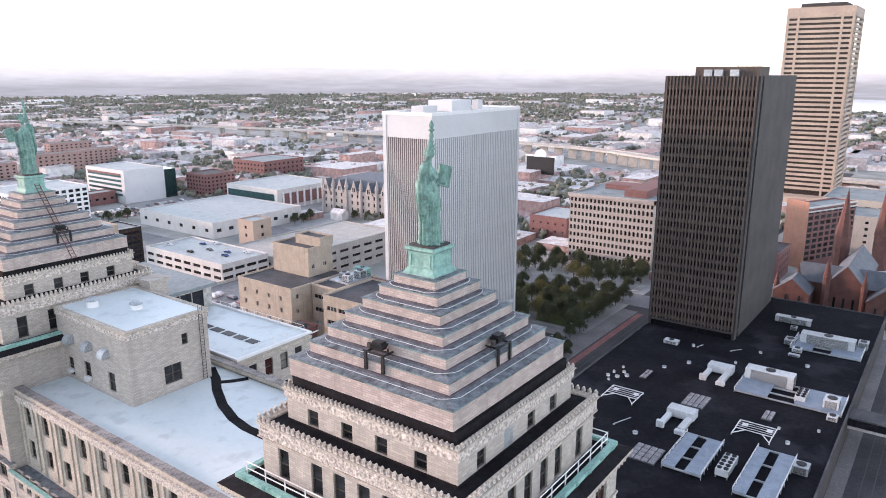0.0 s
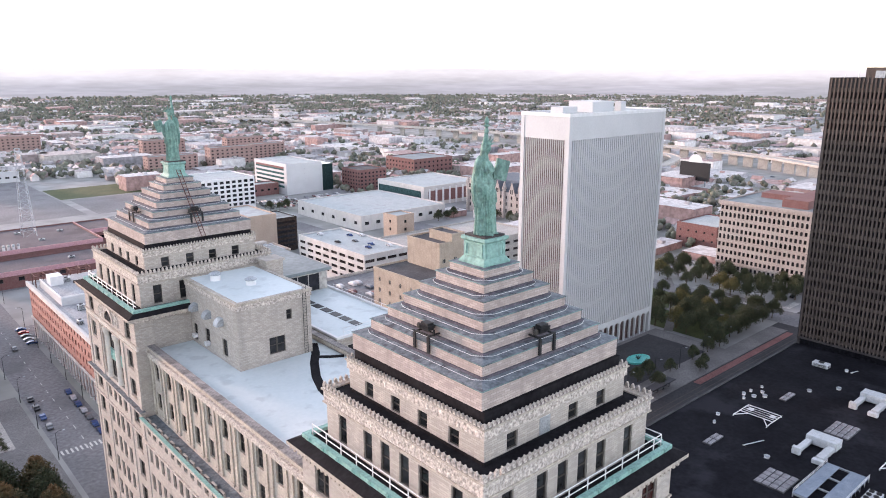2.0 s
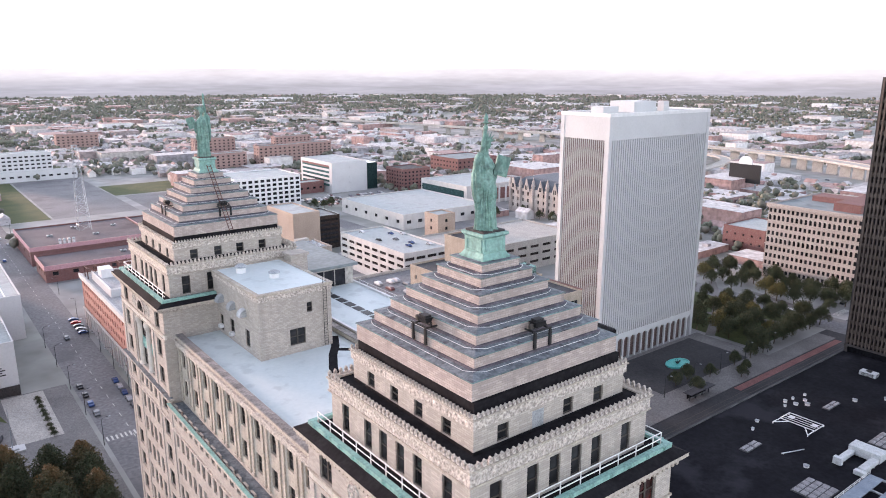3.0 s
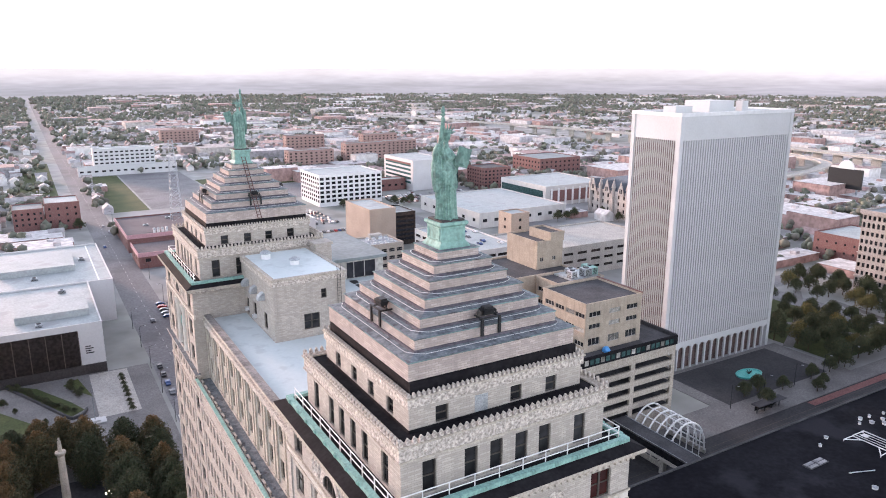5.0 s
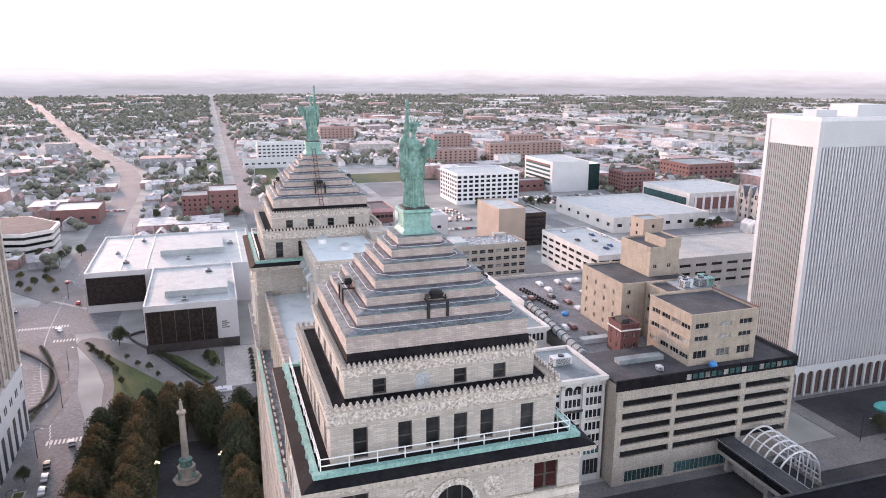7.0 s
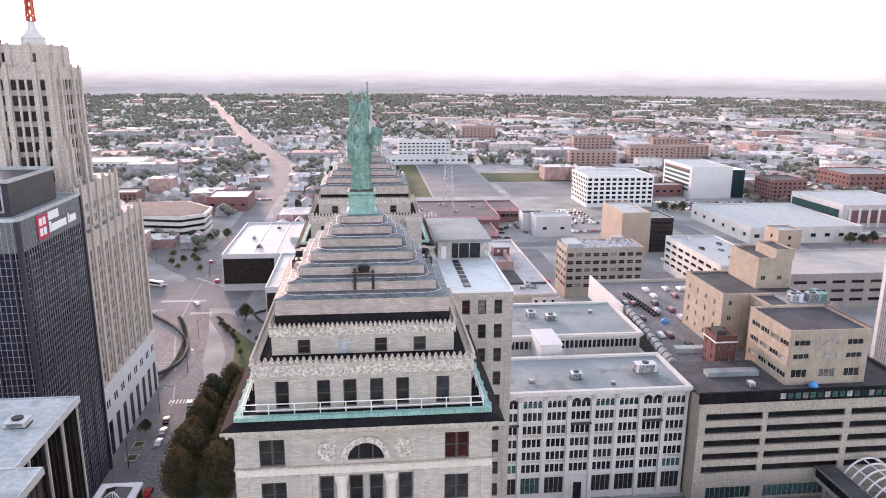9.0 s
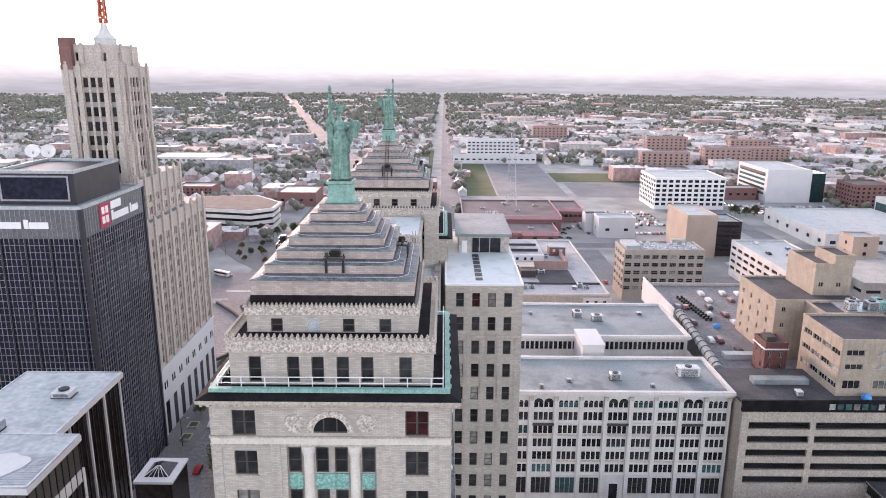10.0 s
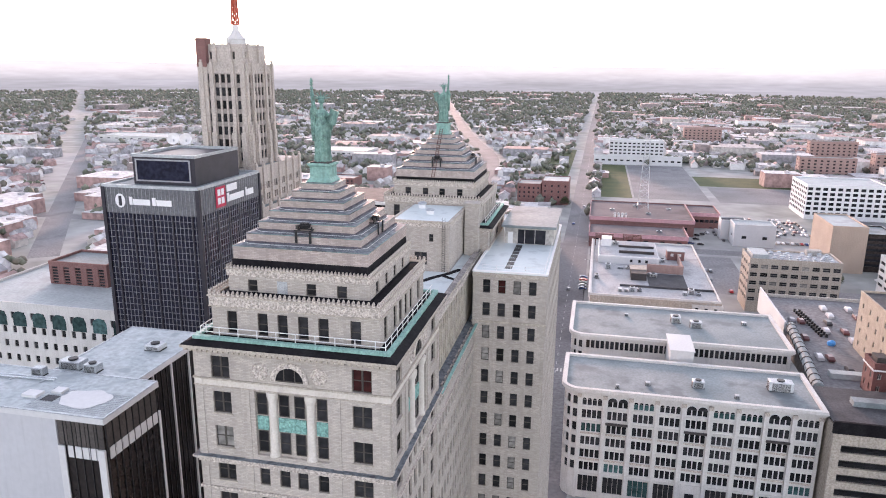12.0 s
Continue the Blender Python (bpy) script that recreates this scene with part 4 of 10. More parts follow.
    # mantle hanging from the raised arm, and cloak down the back
    for cx, cy, prof, deep in ((-0.8, 0.14, ((2.05, 0.13, 0.22), (2.5, 0.2, 0.36), (3.3, 0.26, 0.44), (4.0, 0.27, 0.42), (4.5, 0.24, 0.34), (4.85, 0.14, 0.2)), 0.3),
                               (0.74, 0.18, ((2.35, 0.1, 0.18), (2.9, 0.17, 0.3), (3.6, 0.21, 0.34), (4.2, 0.21, 0.32), (4.6, 0.1, 0.16)), 0.3),
                               (0.0, 0.34, ((0.9, 0.4, 0.2), (1.6, 0.66, 0.36), (3.0, 0.66, 0.42), (4.2, 0.56, 0.36), (4.65, 0.46, 0.26), (4.9, 0.28, 0.14)), 0.2)):
        rows = []
        z0, z1 = prof[0][0], prof[-1][0]
        for i in range(28):
            z = z0 + (z1 - z0) * i / 27
            rx, ry = curve(prof, z)
            rows.append([Vector((cx - 0.06 * (4.8 - z) * (cx < -0.5) * 0.4 + rx * (1 + deep * (abs(math.sin(4.5 * a + 0.6 * z)) - 0.5)) * math.cos(a),
                                 cy + ry * (1 + deep * (abs(math.sin(4.5 * a + 0.6 * z)) - 0.5)) * math.sin(a), z + 0.12 * math.sin(3 * a) * (i == 0))) for a in (math.tau * k / 48 for k in range(48))])
        vs = surface(rows)
        bm.faces.new(vs[0][::-1])
        bm.faces.new(vs[-1])

    # neck, head with brow, nose, chin and gathered hair
    lathe(bm, [(0.24, 5.1), (0.18, 5.3), (0.165, 5.5), (0.18, 5.76)], 16)
    head = []
    for i in range(15):
        f = i / 14
        z = 5.6 + 0.76 * f
        r = 0.3 * math.sqrt(max(0.02, 1 - (2 * f - 1.06) ** 2)) * (0.86 + 0.2 * f)
        head.append([Vector((0.92 * r * math.cos(a), -0.03 + 1.12 * r * math.sin(a) - 0.06 * math.exp(-((a - 4.712) / 0.16) ** 2) * math.exp(-((f - 0.46) / 0.1) ** 2), z)) for a in (math.tau * k / 24 for k in range(24))])
    vs = surface(head)
    bm.faces.new(vs[0][::-1])
    bm.faces.new(vs[-1])
    hair = []
    for i in range(9):
        f = i / 8
        r = 0.32 * math.sin(math.pi * (0.12 + 0.8 * f))
        hair.append([Vector((r * (1 + 0.06 * math.sin(8 * a)) * math.cos(a), 0.11 + 0.9 * r * (1 + 0.06 * math.sin(8 * a)) * math.sin(a), 5.66 + 0.62 * f)) for a in (math.tau * k / 24 for k in range(24))])
    vs = surface(hair)
    bm.faces.new(vs[0][::-1])
    bm.faces.new(vs[-1])
    # diadem and seven rays
    lathe(bm, [(0.29, 6.12), (0.325, 6.14), (0.35, 6.3), (0.3, 6.33)], 24, (0, 0.0, 0))
    for k in range(7):
        a = math.radians(0 + k * 30)
        d = Vector((math.cos(a), -0.1, 0.22 + 0.95 * math.sin(a))).normalized()
        p = Vector((0.3 * math.cos(a), -0.1, 6.2 + 0.12 * math.sin(a)))
        tube(bm, p, p + d * 0.62, 0.1, 0.012, 5)

    # raised arm, hand, torch with gallery and flame
    limb([((-0.4, -0.02, 4.72), 0.24), ((-0.64, -0.1, 5.1), 0.22), ((-0.76, -0.22, 5.7), 0.2), ((-0.8, -0.34, 6.2), 0.19), ((-0.83, -0.44, 6.8), 0.155), ((-0.84, -0.49, 7.1), 0.12)])
    limb([((-0.84, -0.49, 7.06), 0.12), ((-0.845, -0.5, 7.2), 0.165), ((-0.85, -0.51, 7.34), 0.15), ((-0.85, -0.52, 7.44), 0.09)], 12)
    lathe(bm, [(0.04, 0), (0.06, 0.3), (0.075, 0.5), (0.1, 0.62), (0.2, 0.68), (0.21, 0.75), (0.14, 0.77), (0.11, 0.83), (0.15, 0.92), (0.16, 1.03), (0.12, 1.16), (0.05, 1.28), (0.01, 1.36)], 14, (-0.85, -0.52, 6.9))
    # wide sleeve fallen back from the raised arm
    limb([((-0.73, -0.16, 5.5), 0.22), ((-0.78, -0.08, 5.32), 0.27), ((-0.88, 0.04, 5.05), 0.28), ((-0.96, 0.12, 4.7), 0.25), ((-0.97, 0.14, 4.3), 0.2), ((-0.95, 0.15, 3.9), 0.1)], 24, 0.14)
    # bent arm carrying the tablet, its sleeve
    limb([((0.4, 0.0, 4.72), 0.23), ((0.66, -0.03, 4.52), 0.22), ((0.82, -0.1, 4.28), 0.22), ((0.96, -0.36, 4.0), 0.18), ((1.02, -0.66, 3.94), 0.12), ((1.04, -0.8, 3.95), 0.1)])
    limb([((0.9, -0.16, 4.32), 0.26), ((0.95, -0.12, 3.95), 0.25), ((0.96, -0.06, 3.5), 0.18), ((0.94, 0.0, 3.05), 0.07)], 20, 0.1)
    t = pose(1.2, -0.55, 4.42, -6, 16, -38)
    tab = box(bm, -0.5, 0.5, -0.09, 0.09, -0.72, 0.72)
    rim = [box(bm, *b) for b in ((-0.5, 0.5, -0.13, -0.092, 0.6, 0.72), (-0.5, 0.5, -0.13, -0.092, -0.72, -0.6), (-0.5, -0.4, -0.13, -0.092, -0.598, 0.598), (0.4, 0.5, -0.13, -0.092, -0.598, 0.598))]
    for v in (*tab, *(v for b in rim for v in b)):
        v.co = t @ v.co
    return mesh_of("statue", bm, STATUE)


PEDESTAL = mat("pedestal_copper", (0.195, 0.365, 0.315), (0.255, 0.435, 0.38), 0.9, 4, 0.7, bump=0.15, streaks=0.6, grain=0.2)
s_me = statue_mesh()
for t, word in ((NEAR, "robed statue with raised torch, crown and tablet, green copper"), (FAR, "robed statue with raised torch, seen from behind, green copper")):
    pedestal(t @ AXIS)
    ob = place("statue", s_me, None, t @ AXIS @ Matrix.Translation((0, 0, 101.76)) @ pose(0, 0, 0, 0, 0, 15))
    tagged(ob, word, "statue", "rooftop statues")


# terrace railings
def railing(t):
    ob = thing("guard_rail", "white painted steel guard rail round the terrace", "railing", "terrace railings")
    ob.matrix_basis = t
    post = bmesh.new()
    tube(post, (0, 0, 0), (0, 0, 1.08), 0.045, sides=6)
    pm = mesh_of("post", post, WHITE_PAINT)
    a = 9.35
    for s in "SEW":
        m = side_pose(s, -a, a, -a, a, 85.52)
        for i in range(10):
            place("post", pm, ob, m @ Matrix.Translation((i * 2 * a / 9.5, 0, 0)))
        for z in (0.55, 1.06):
            bm = bmesh.new()
            tube(bm, (0, 0, z), (2 * a, 0, z), 0.042, sides=6)
            part("rail", bm, WHITE_PAINT, ob, "", m)


for t in (NEAR, FAR):
    railing(t)


def wing_rail():
    ob = thing("guard_rail", "white steel guard rail along the wing roof edge", "railing", "terrace railings")
    post = bmesh.new()
    tube(post, (0, 0, 0), (0, 0, 1.0), 0.03, sides=6)
    pm = mesh_of("post", post, WHITE_PAINT)
    for i in range(8):
        place("post", pm, ob, Matrix.Translation((WX1 - 0.5, 36 + i * 2.4, 81.0)))
    for i in range(5):
        place("post", pm, ob, Matrix.Translation((11.0 + i * 2.2, 36.0, 81.0)))
    for z in (81.5, 82.0):
        bm = bmesh.new()
        tube(bm, (WX1 - 0.5, 36, z), (WX1 - 0.5, 53, z), 0.028, sides=6)
        part("rail", bm, WHITE_PAINT, ob)
        bm = bmesh.new()
        tube(bm, (11, 36, z), (WX1 - 0.5, 36, z), 0.028, sides=6)
        part("rail", bm, WHITE_PAINT, ob)


wing_rail()


# floodlights on frames standing on the steps
def floodlight(m):
    """Two steel brackets hung over the step edge, a cross bar and a tilted lamp box."""
    ob = thing("floodlight", "black floodlight on a steel frame standing on the roof step", "floodlight", "roof floodlights")
    ob.matrix_basis = m
    for x in (-0.72, 0.72):
        bm = bmesh.new()
        box(bm, x - 0.11, x + 0.11, -0.52, -0.4, -1.25, -0.1)
        box(bm, x - 0.05, x + 0.05, -0.5, 0.75, -0.12, -0.02)
        box(bm, x - 0.05, x + 0.05, 0.0, 0.1, -0.12, 0.3)
        part("leg", bm, BLACK_METAL, ob)
    part("cross_bar", boxes((-0.95, 0.85, -0.05, 0.05, 0.02, 0.1)), BLACK_METAL, ob)
    part("cross_bar", boxes((-0.95, 0.85, -0.48, -0.38, -0.06, 0.02)), BLACK_METAL, ob)
    bm = bmesh.new()
    frustum(bm, -0.4, 0.4, -0.16, 0.3, 0.14, -0.5, 0.5, -0.3, 0.4, 0.5)
    box(bm, -0.36, 0.36, -0.2, 0.32, 0.5, 0.66)
    part("lamp_housing", bm, BLACK_METAL, ob)
    part("control_box", boxes((-0.86, -0.6, -0.16, 0.06, 0.1, 0.42)), FRAME_DARK, ob)


for t in (NEAR, FAR):
    for k in range(4):
        floodlight(t @ AXIS @ pose(0, 0, 0, 0, 0, 90 * k) @ Matrix.Translation((0.1, -STEPS[2][0] - 0.55, STEPS[1][1] + 0.62)))


def round_vent(x, y, z, r, h):
    ob = thing("roof_vent", "round pale roof ventilator with a cap", "vent", "roof ventilators", (x, y, z))
    bm = bmesh.new()
    lathe(bm, [(r, 0), (r, h * 0.6), (r * 0.8, h * 0.62)], 18)
    part("collar", bm, WHITE_PAINT, ob)
    bm = bmesh.new()
    lathe(bm, [(r * 1.15, h * 0.63), (r * 1.2, h * 0.78), (r * 0.6, h)], 18)
    part("cap", bm, METAL, ob)


round_vent(1.6, 41.0, 88.42, 0.6, 0.9)
round_vent(-0.8, 45.5, 88.42, 0.62, 1.1)


def ac_unit(m):
    ob = thing("air_conditioner", "white window air conditioner set in the wall opening", "air conditioner", "window air conditioners")
    ob.matrix_basis = m
    part("case", boxes((-0.32, 0.32, -0.42, 0.1, 0, 0.42)), WHITE_PAINT, ob)
    bm = bmesh.new()
    for k in range(5):
        box(bm, -0.26, 0.26, -0.44, -0.42, 0.06 + k * 0.07, 0.09 + k * 0.07)
    part("grille", bm, METAL, ob)


for u in (2.0, 5.6):
    ac_unit(side_pose("W", PX0, PX1, PY0, PY1, 81.31) @ Matrix.Translation((u, 0.05, 0)))


# rusty mast lattice climbing the far pyramid
def mast():
    ob = thing("ladder_mast", "rusty lattice ladder leaning up the far pyramid", "ladder")
    bm = bmesh.new()
    a0, b0 = Vector((-0.3, FAR_Y - 8.3, 93.0)), Vector((-0.3, FAR_Y - 1.75, 100.7))
    for dx in (0, 0.5):
        tube(bm, a0 + Vector((dx, 0, 0)), b0 + Vector((dx, 0, 0)), 0.05, sides=5)
    part("stringer", bm, SANDSTONE, ob)
    rung = bmesh.new()
    tube(rung, (0, 0, 0), (0.5, 0, 0), 0.03, sides=4)
    rung_mesh = mesh_of("rung", rung, SANDSTONE)
    for k in range(24):
        place("rung", rung_mesh, ob, Matrix.Translation(a0.lerp(b0, (k + 0.5) / 24)))


mast()

# ---- ground, streets, square ----
GZ = -2.5


def strip(bm, pts, w, z):
    """A flat ribbon of width w along a line of points."""
    left, right = [], []
    for i, p in enumerate(pts):
        a, b = Vector(pts[max(0, i - 1)]), Vector(pts[min(len(pts) - 1, i + 1)])
        d = (b - a).normalized()
        n = Vector((-d.y, d.x))
        left.append(bm.verts.new((p[0] + n.x * w / 2, p[1] + n.y * w / 2, z)))
        right.append(bm.verts.new((p[0] - n.x * w / 2, p[1] - n.y * w / 2, z)))
    for i in range(len(pts) - 1):
        bm.faces.new((left[i], left[i + 1], right[i + 1], right[i]))


def smooth_line(pts, n=8):
    out = []
    for i in range(len(pts) - 1):
        p0, p1, p2, p3 = (Vector(pts[max(0, min(len(pts) - 1, k))]) for k in (i - 1, i, i + 1, i + 2))
        for s in range(n):
            t = s / n
            out.append(0.5 * (2 * p1 + (p2 - p0) * t + (2 * p0 - 5 * p1 + 4 * p2 - p3) * t * t + (3 * p1 - p0 - 3 * p2 + p3) * t ** 3))
    return [*out, Vector(pts[-1])]


def flat(name, rects, z, material, label, category, thick=0.0):
    bm = bmesh.new()
    for r in rects:
        if thick:
            box(bm, *r, GZ - 0.2, GZ + z)
        else:
            bm.faces.new([bm.verts.new((x, y, GZ + z)) for x, y in ((r[0], r[2]), (r[1], r[2]), (r[1], r[3]), (r[0], r[3]))])
    return structure(name, bm, material, label, category)


bm = bmesh.new()
bmesh.ops.create_circle(bm, cap_ends=True, segments=96, radius=5000)
for v in bm.verts:
    v.co.z = GZ
GROUND_MAT = mat("town_ground", (0.33, 0.33, 0.335), (0.25, 0.265, 0.23), 0.006, 0.05, 0.95, bump=0, stain=((0.33, 0.33, 0.335), 0.01, 0.8), spread=0.7)
structure("ground", bm, GROUND_MAT, "city ground of asphalt, lots and grass reaching the horizon", "ground")

# distant country beyond the town and low ridge on the horizon, haze painted as emission
HAZED_LAND = mat("hazed_distant_country", (0.30, 0.30, 0.31), (0.20, 0.21, 0.215), 0.0016, 0.008, 1.0, bump=0, gloss=0.0, grain=0.12)
HAZED_LAND.node_tree.nodes["Principled BSDF"].inputs["Emission Color"].default_value = (1.0, 0.95, 0.97, 1)
fl_n, fl_l = HAZED_LAND.node_tree.nodes, HAZED_LAND.node_tree.links
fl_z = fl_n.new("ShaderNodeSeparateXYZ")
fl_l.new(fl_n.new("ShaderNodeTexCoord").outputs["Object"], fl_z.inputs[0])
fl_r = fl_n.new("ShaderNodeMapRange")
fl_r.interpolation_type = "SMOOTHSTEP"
# glow grows with height so the ridge pales into the sky like haze
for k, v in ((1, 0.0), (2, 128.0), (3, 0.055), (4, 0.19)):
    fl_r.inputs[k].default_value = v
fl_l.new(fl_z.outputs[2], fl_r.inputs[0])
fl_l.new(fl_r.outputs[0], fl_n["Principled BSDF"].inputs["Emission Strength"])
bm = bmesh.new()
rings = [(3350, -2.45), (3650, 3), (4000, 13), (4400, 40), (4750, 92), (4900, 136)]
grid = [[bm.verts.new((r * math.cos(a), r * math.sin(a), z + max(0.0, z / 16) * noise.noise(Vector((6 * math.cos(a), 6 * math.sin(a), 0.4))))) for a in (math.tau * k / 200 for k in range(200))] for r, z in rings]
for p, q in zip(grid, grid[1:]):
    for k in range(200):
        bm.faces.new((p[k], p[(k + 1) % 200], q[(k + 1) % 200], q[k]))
structure("backdrop", bm, HAZED_LAND, "distant country and low ridge on the horizon, haze painted on as glow", "backdrop")

AVENUE = [(16, 72), (16, 400), (15, 1250), (17, 2500), (19, 4500)]
DIAGONAL = smooth_line([(-62, 128), (-72, 190), (-86, 250), (-92, 330), (-93, 540), (-108, 845), (-218, 1256), (-523, 2506), (-1000, 4380)])
WEST_ROAD = [(-300, 290), (-430, 468), (-746, 902), (-1350, 1740), (-3000, 4000)]
for name, pts, w, lab in (("road_avenue", AVENUE, 17, "straight grey avenue running to the horizon"), ("road_diagonal", DIAGONAL, 21, "curving grey boulevard"),
                          ("road_west", WEST_ROAD, 18, "long straight grey road")):
    bm = bmesh.new()
    strip(bm, [Vector(p) for p in pts], w, GZ + 0.06)
    structure(name, bm, OLD_ASPHALT, lab, "road")
flat("road_main", [(-420, 900, 74, 100)], 0.05, ASPHALT, "dark asphalt downtown street with rails", "road")
flat("road_front", [(-40, 700, -26, -12)], 0.05, ASPHALT, "dark asphalt street beside the mall", "road")
flat("road_side", [(-40, -14, -60, 74)], 0.05, ASPHALT, "asphalt street beside the office tower", "road")
flat("road_cross", [(160, 600, 186, 200), (296, 316, -60, 400), (24, 600, 312, 330), (-400, 24, 392, 408), (24, 420, 398, 412), (230, 246, 412, 900)], 0.055, OLD_ASPHALT,
     "grey cross streets", "road")
flat("pavement_front", [(60, 300, -13.5, -9.6)], 0.16, PAVING, "grey pavement beside the mall", "pavement", 1)
flat("front_rail", [(60, 420, -17.2, -16.95), (60, 420, -20.2, -19.95)], 0.07, FRAME_DARK, "steel tram rails in the street", "rail")
flat("pavement_main", [(24, 245, 100, 107), (24, 245, 68, 74), (-9, 9, 71, 74), (172, 245, 107, 134), (150, 288, 92.0, 99.98)], 0.17, PAVING, "pale paved pavements and plaza", "pavement", 1)
flat("metro_strip", [(204, 286, 88.4, 91.4)], 0.1, RED_PAVING, "red paved strip along the tram rails", "pavement")
flat("rail", [(100, 330, 85.2, 85.4), (100, 330, 87.4, 87.6)], 0.09, FRAME_DARK, "steel tram rails in the street", "rail")
flat("plaza_dark", [(178, 236, 104, 132)], 0.19, ASPHALT, "dark paved plaza by the white tower", "pavement")
flat("lawn_park", [(248, 300, 108, 184)], 0.1, GRASS, "park lawn with trees", "grass")
bm = bmesh.new()
strip(bm, [Vector(p) for p in ((246, 128), (270, 140), (300, 158), (324, 176))], 4.0, GZ + 0.12)
strip(bm, [Vector(p) for p in ((323.5, 157), (318, 128), (312, 100))], 4.5, GZ + 0.12)
strip(bm, [Vector(p) for p in ((252, 176), (272, 150), (292, 110))], 3.2, GZ + 0.13)
structure("path", bm, PAVING, "pale paved walks crossing the park", "path")

# public square: paved ground, kerbed lawn
bm = bmesh.new()
pts = [(-50, 118), (-56, 150), (-56.5, 180), (-57.7, 199), (-59.2, 221.5), (-65, 243.5), (-76, 270), (-74.5, 275), (-70.3, 276.5), (-52, 262), (-10, 248), (6, 248), (6, 118)]
top = [bm.verts.new((x, y, GZ + 0.16)) for x, y in pts]
bot = [bm.verts.new((x, y, GZ - 0.1)) for x, y in pts]
bm.faces.new(top[::-1])
for k in range(len(pts)):
    j = (k + 1) % len(pts)
    bm.faces.new((top[k], top[j], bot[j], bot[k]))
structure("pavement_square", bm, PAVING, "pale paving of the public square", "pavement")
for nm, pts, mt, lab in (("lawn_square", [(-71, 267.5), (-64, 252), (-58.5, 238.5), (-55.6, 220.3), (-53.8, 197), (-50, 195.5), (-32.6, 208)], GRASS, "green lawn beside the curved walk"),
                         ("lawn_trees", [(-48, 122), (-54, 150), (-55, 182), (-36, 182), (-36, 122)], GRASS, "shaded grass under the trees"),
                         ("lawn_side", [(-18, 122), (-18, 182), (-4, 182), (0, 150), (0, 122)], GRASS, "shaded grass under the trees"),
                         ("planting", [(-46.5, 254.5), (-24.6, 211), (-19.4, 215.4), (-23, 224), (-33.5, 243)], GRASS, "planted bed behind the low wall"),
                         ("planter_bed", [(-25, 241), (-19.6, 245.5), (-15.8, 225)], GRASS, "triangular planted bed on the terrace")):
    bm = bmesh.new()
    bm.faces.new([bm.verts.new((x, y, GZ + 0.21)) for x, y in pts])
    structure(nm, bm, mt, lab, "grass")
bm = bmesh.new()
bm.faces.new([bm.verts.new((-27.6 + 15.5 * math.cos(math.tau * k / 40), 143 + 24 * math.sin(math.tau * k / 40), GZ + 0.19)) for k in range(40)])
structure("plaza_monument", bm, ASPHALT, "dark paved oval round the memorial column", "pavement")
flat("pavement_street", [(-78.2, -67.6, 100, 176), (-55.5, -45, 100, 132)], 0.15, PAVING, "grey paved pavement along the street", "pavement", 1)
bm = bmesh.new()
strip(bm, [Vector(q) for q in ((-62, 60), (-61.5, 128), (-63, 150), (-66, 176), (-72, 205), (-78, 250), (-88, 300))], 12.0, GZ + 0.075)
structure("road_street", bm, OLD_ASPHALT, "grey street curving past the public square", "road")
bm = bmesh.new()
for pts in (((-141, 397), (-120, 362), (-99.5, 336), (-90, 352), (-97, 402), (-118, 410)), ((-72.5, 192), (-70.0, 214), (-75, 244), (-88, 268), (-102, 282), (-104, 279), (-90, 262), (-79, 242), (-74.6, 214), (-77, 194))):
    top = [bm.verts.new((x, y, GZ + 0.17)) for x, y in pts]
    bot = [bm.verts.new((x, y, GZ - 0.1)) for x, y in pts]
    bm.faces.new(top)
    for k in range(len(pts)):
        j = (k + 1) % len(pts)
        bm.faces.new((top[k], top[j], bot[j], bot[k]))
structure("pavement_island", bm, PAVING, "pale kerbed island and pavement at the junction", "pavement")
flat("junction", [(-128, -62, 284, 332)], 0.052, OLD_ASPHALT, "wide grey asphalt junction", "road")
flat("parking_lot", [(-128, -80, 194, 276)], 0.08, OLD_ASPHALT, "grey open parking lot", "parking lot")
flat("terrace_paving", [(-15.5, -2, 206, 247)], 0.2, CONCRETE, "grey concrete terrace before the library", "pavement")
bm = bmesh.new()
for k in range(20):
    y = 197 + k * 2.7
    xr = -77.0 - 0.0042 * (y - 216) ** 2
    box(bm, xr - 7.2, xr - 2.2, y, y + 0.14, GZ + 0.082, GZ + 0.09)
    box(bm, -118, -107, y, y + 0.14, GZ + 0.082, GZ + 0.09)
structure("lot_marking", bm, LINE_PAINT, "white parking bay lines", "marking")
bm = bmesh.new()
for x, y, n, dx, dy in ((-105, 295, 18, 1.25, 0.0), (-86, 275, 8, 1.3, 0.0), (310, 122, 10, 0.0, 1.3), (320, 105, 10, 1.3, 0.0), (8, 192, 10, 1.4, 0.0), (-71, 178, 9, 1.2, 0.0)):
    for k in range(n):
        if dx:
            box(bm, x + k * dx, x + k * dx + 0.6, y, y + 3.2, GZ + 0.1, GZ + 0.11)
        else:
            box(bm, x, x + 3.2, y + k * dy, y + k * dy + 0.6, GZ + 0.1, GZ + 0.11)
for k in range(15):
    box(bm, -98 + 1.3 * k, -97.4 + 1.3 * k, 338 - 1.3 * k, 341 - 1.3 * k, GZ + 0.1, GZ + 0.11)
structure("crosswalk", bm, LINE_PAINT, "white painted crosswalk bars", "marking")
bm = bmesh.new()
for k in range(120):
    box(bm, 15.9, 16.1, 190 + k * 9, 193 + k * 9, GZ + 0.1, GZ + 0.11)
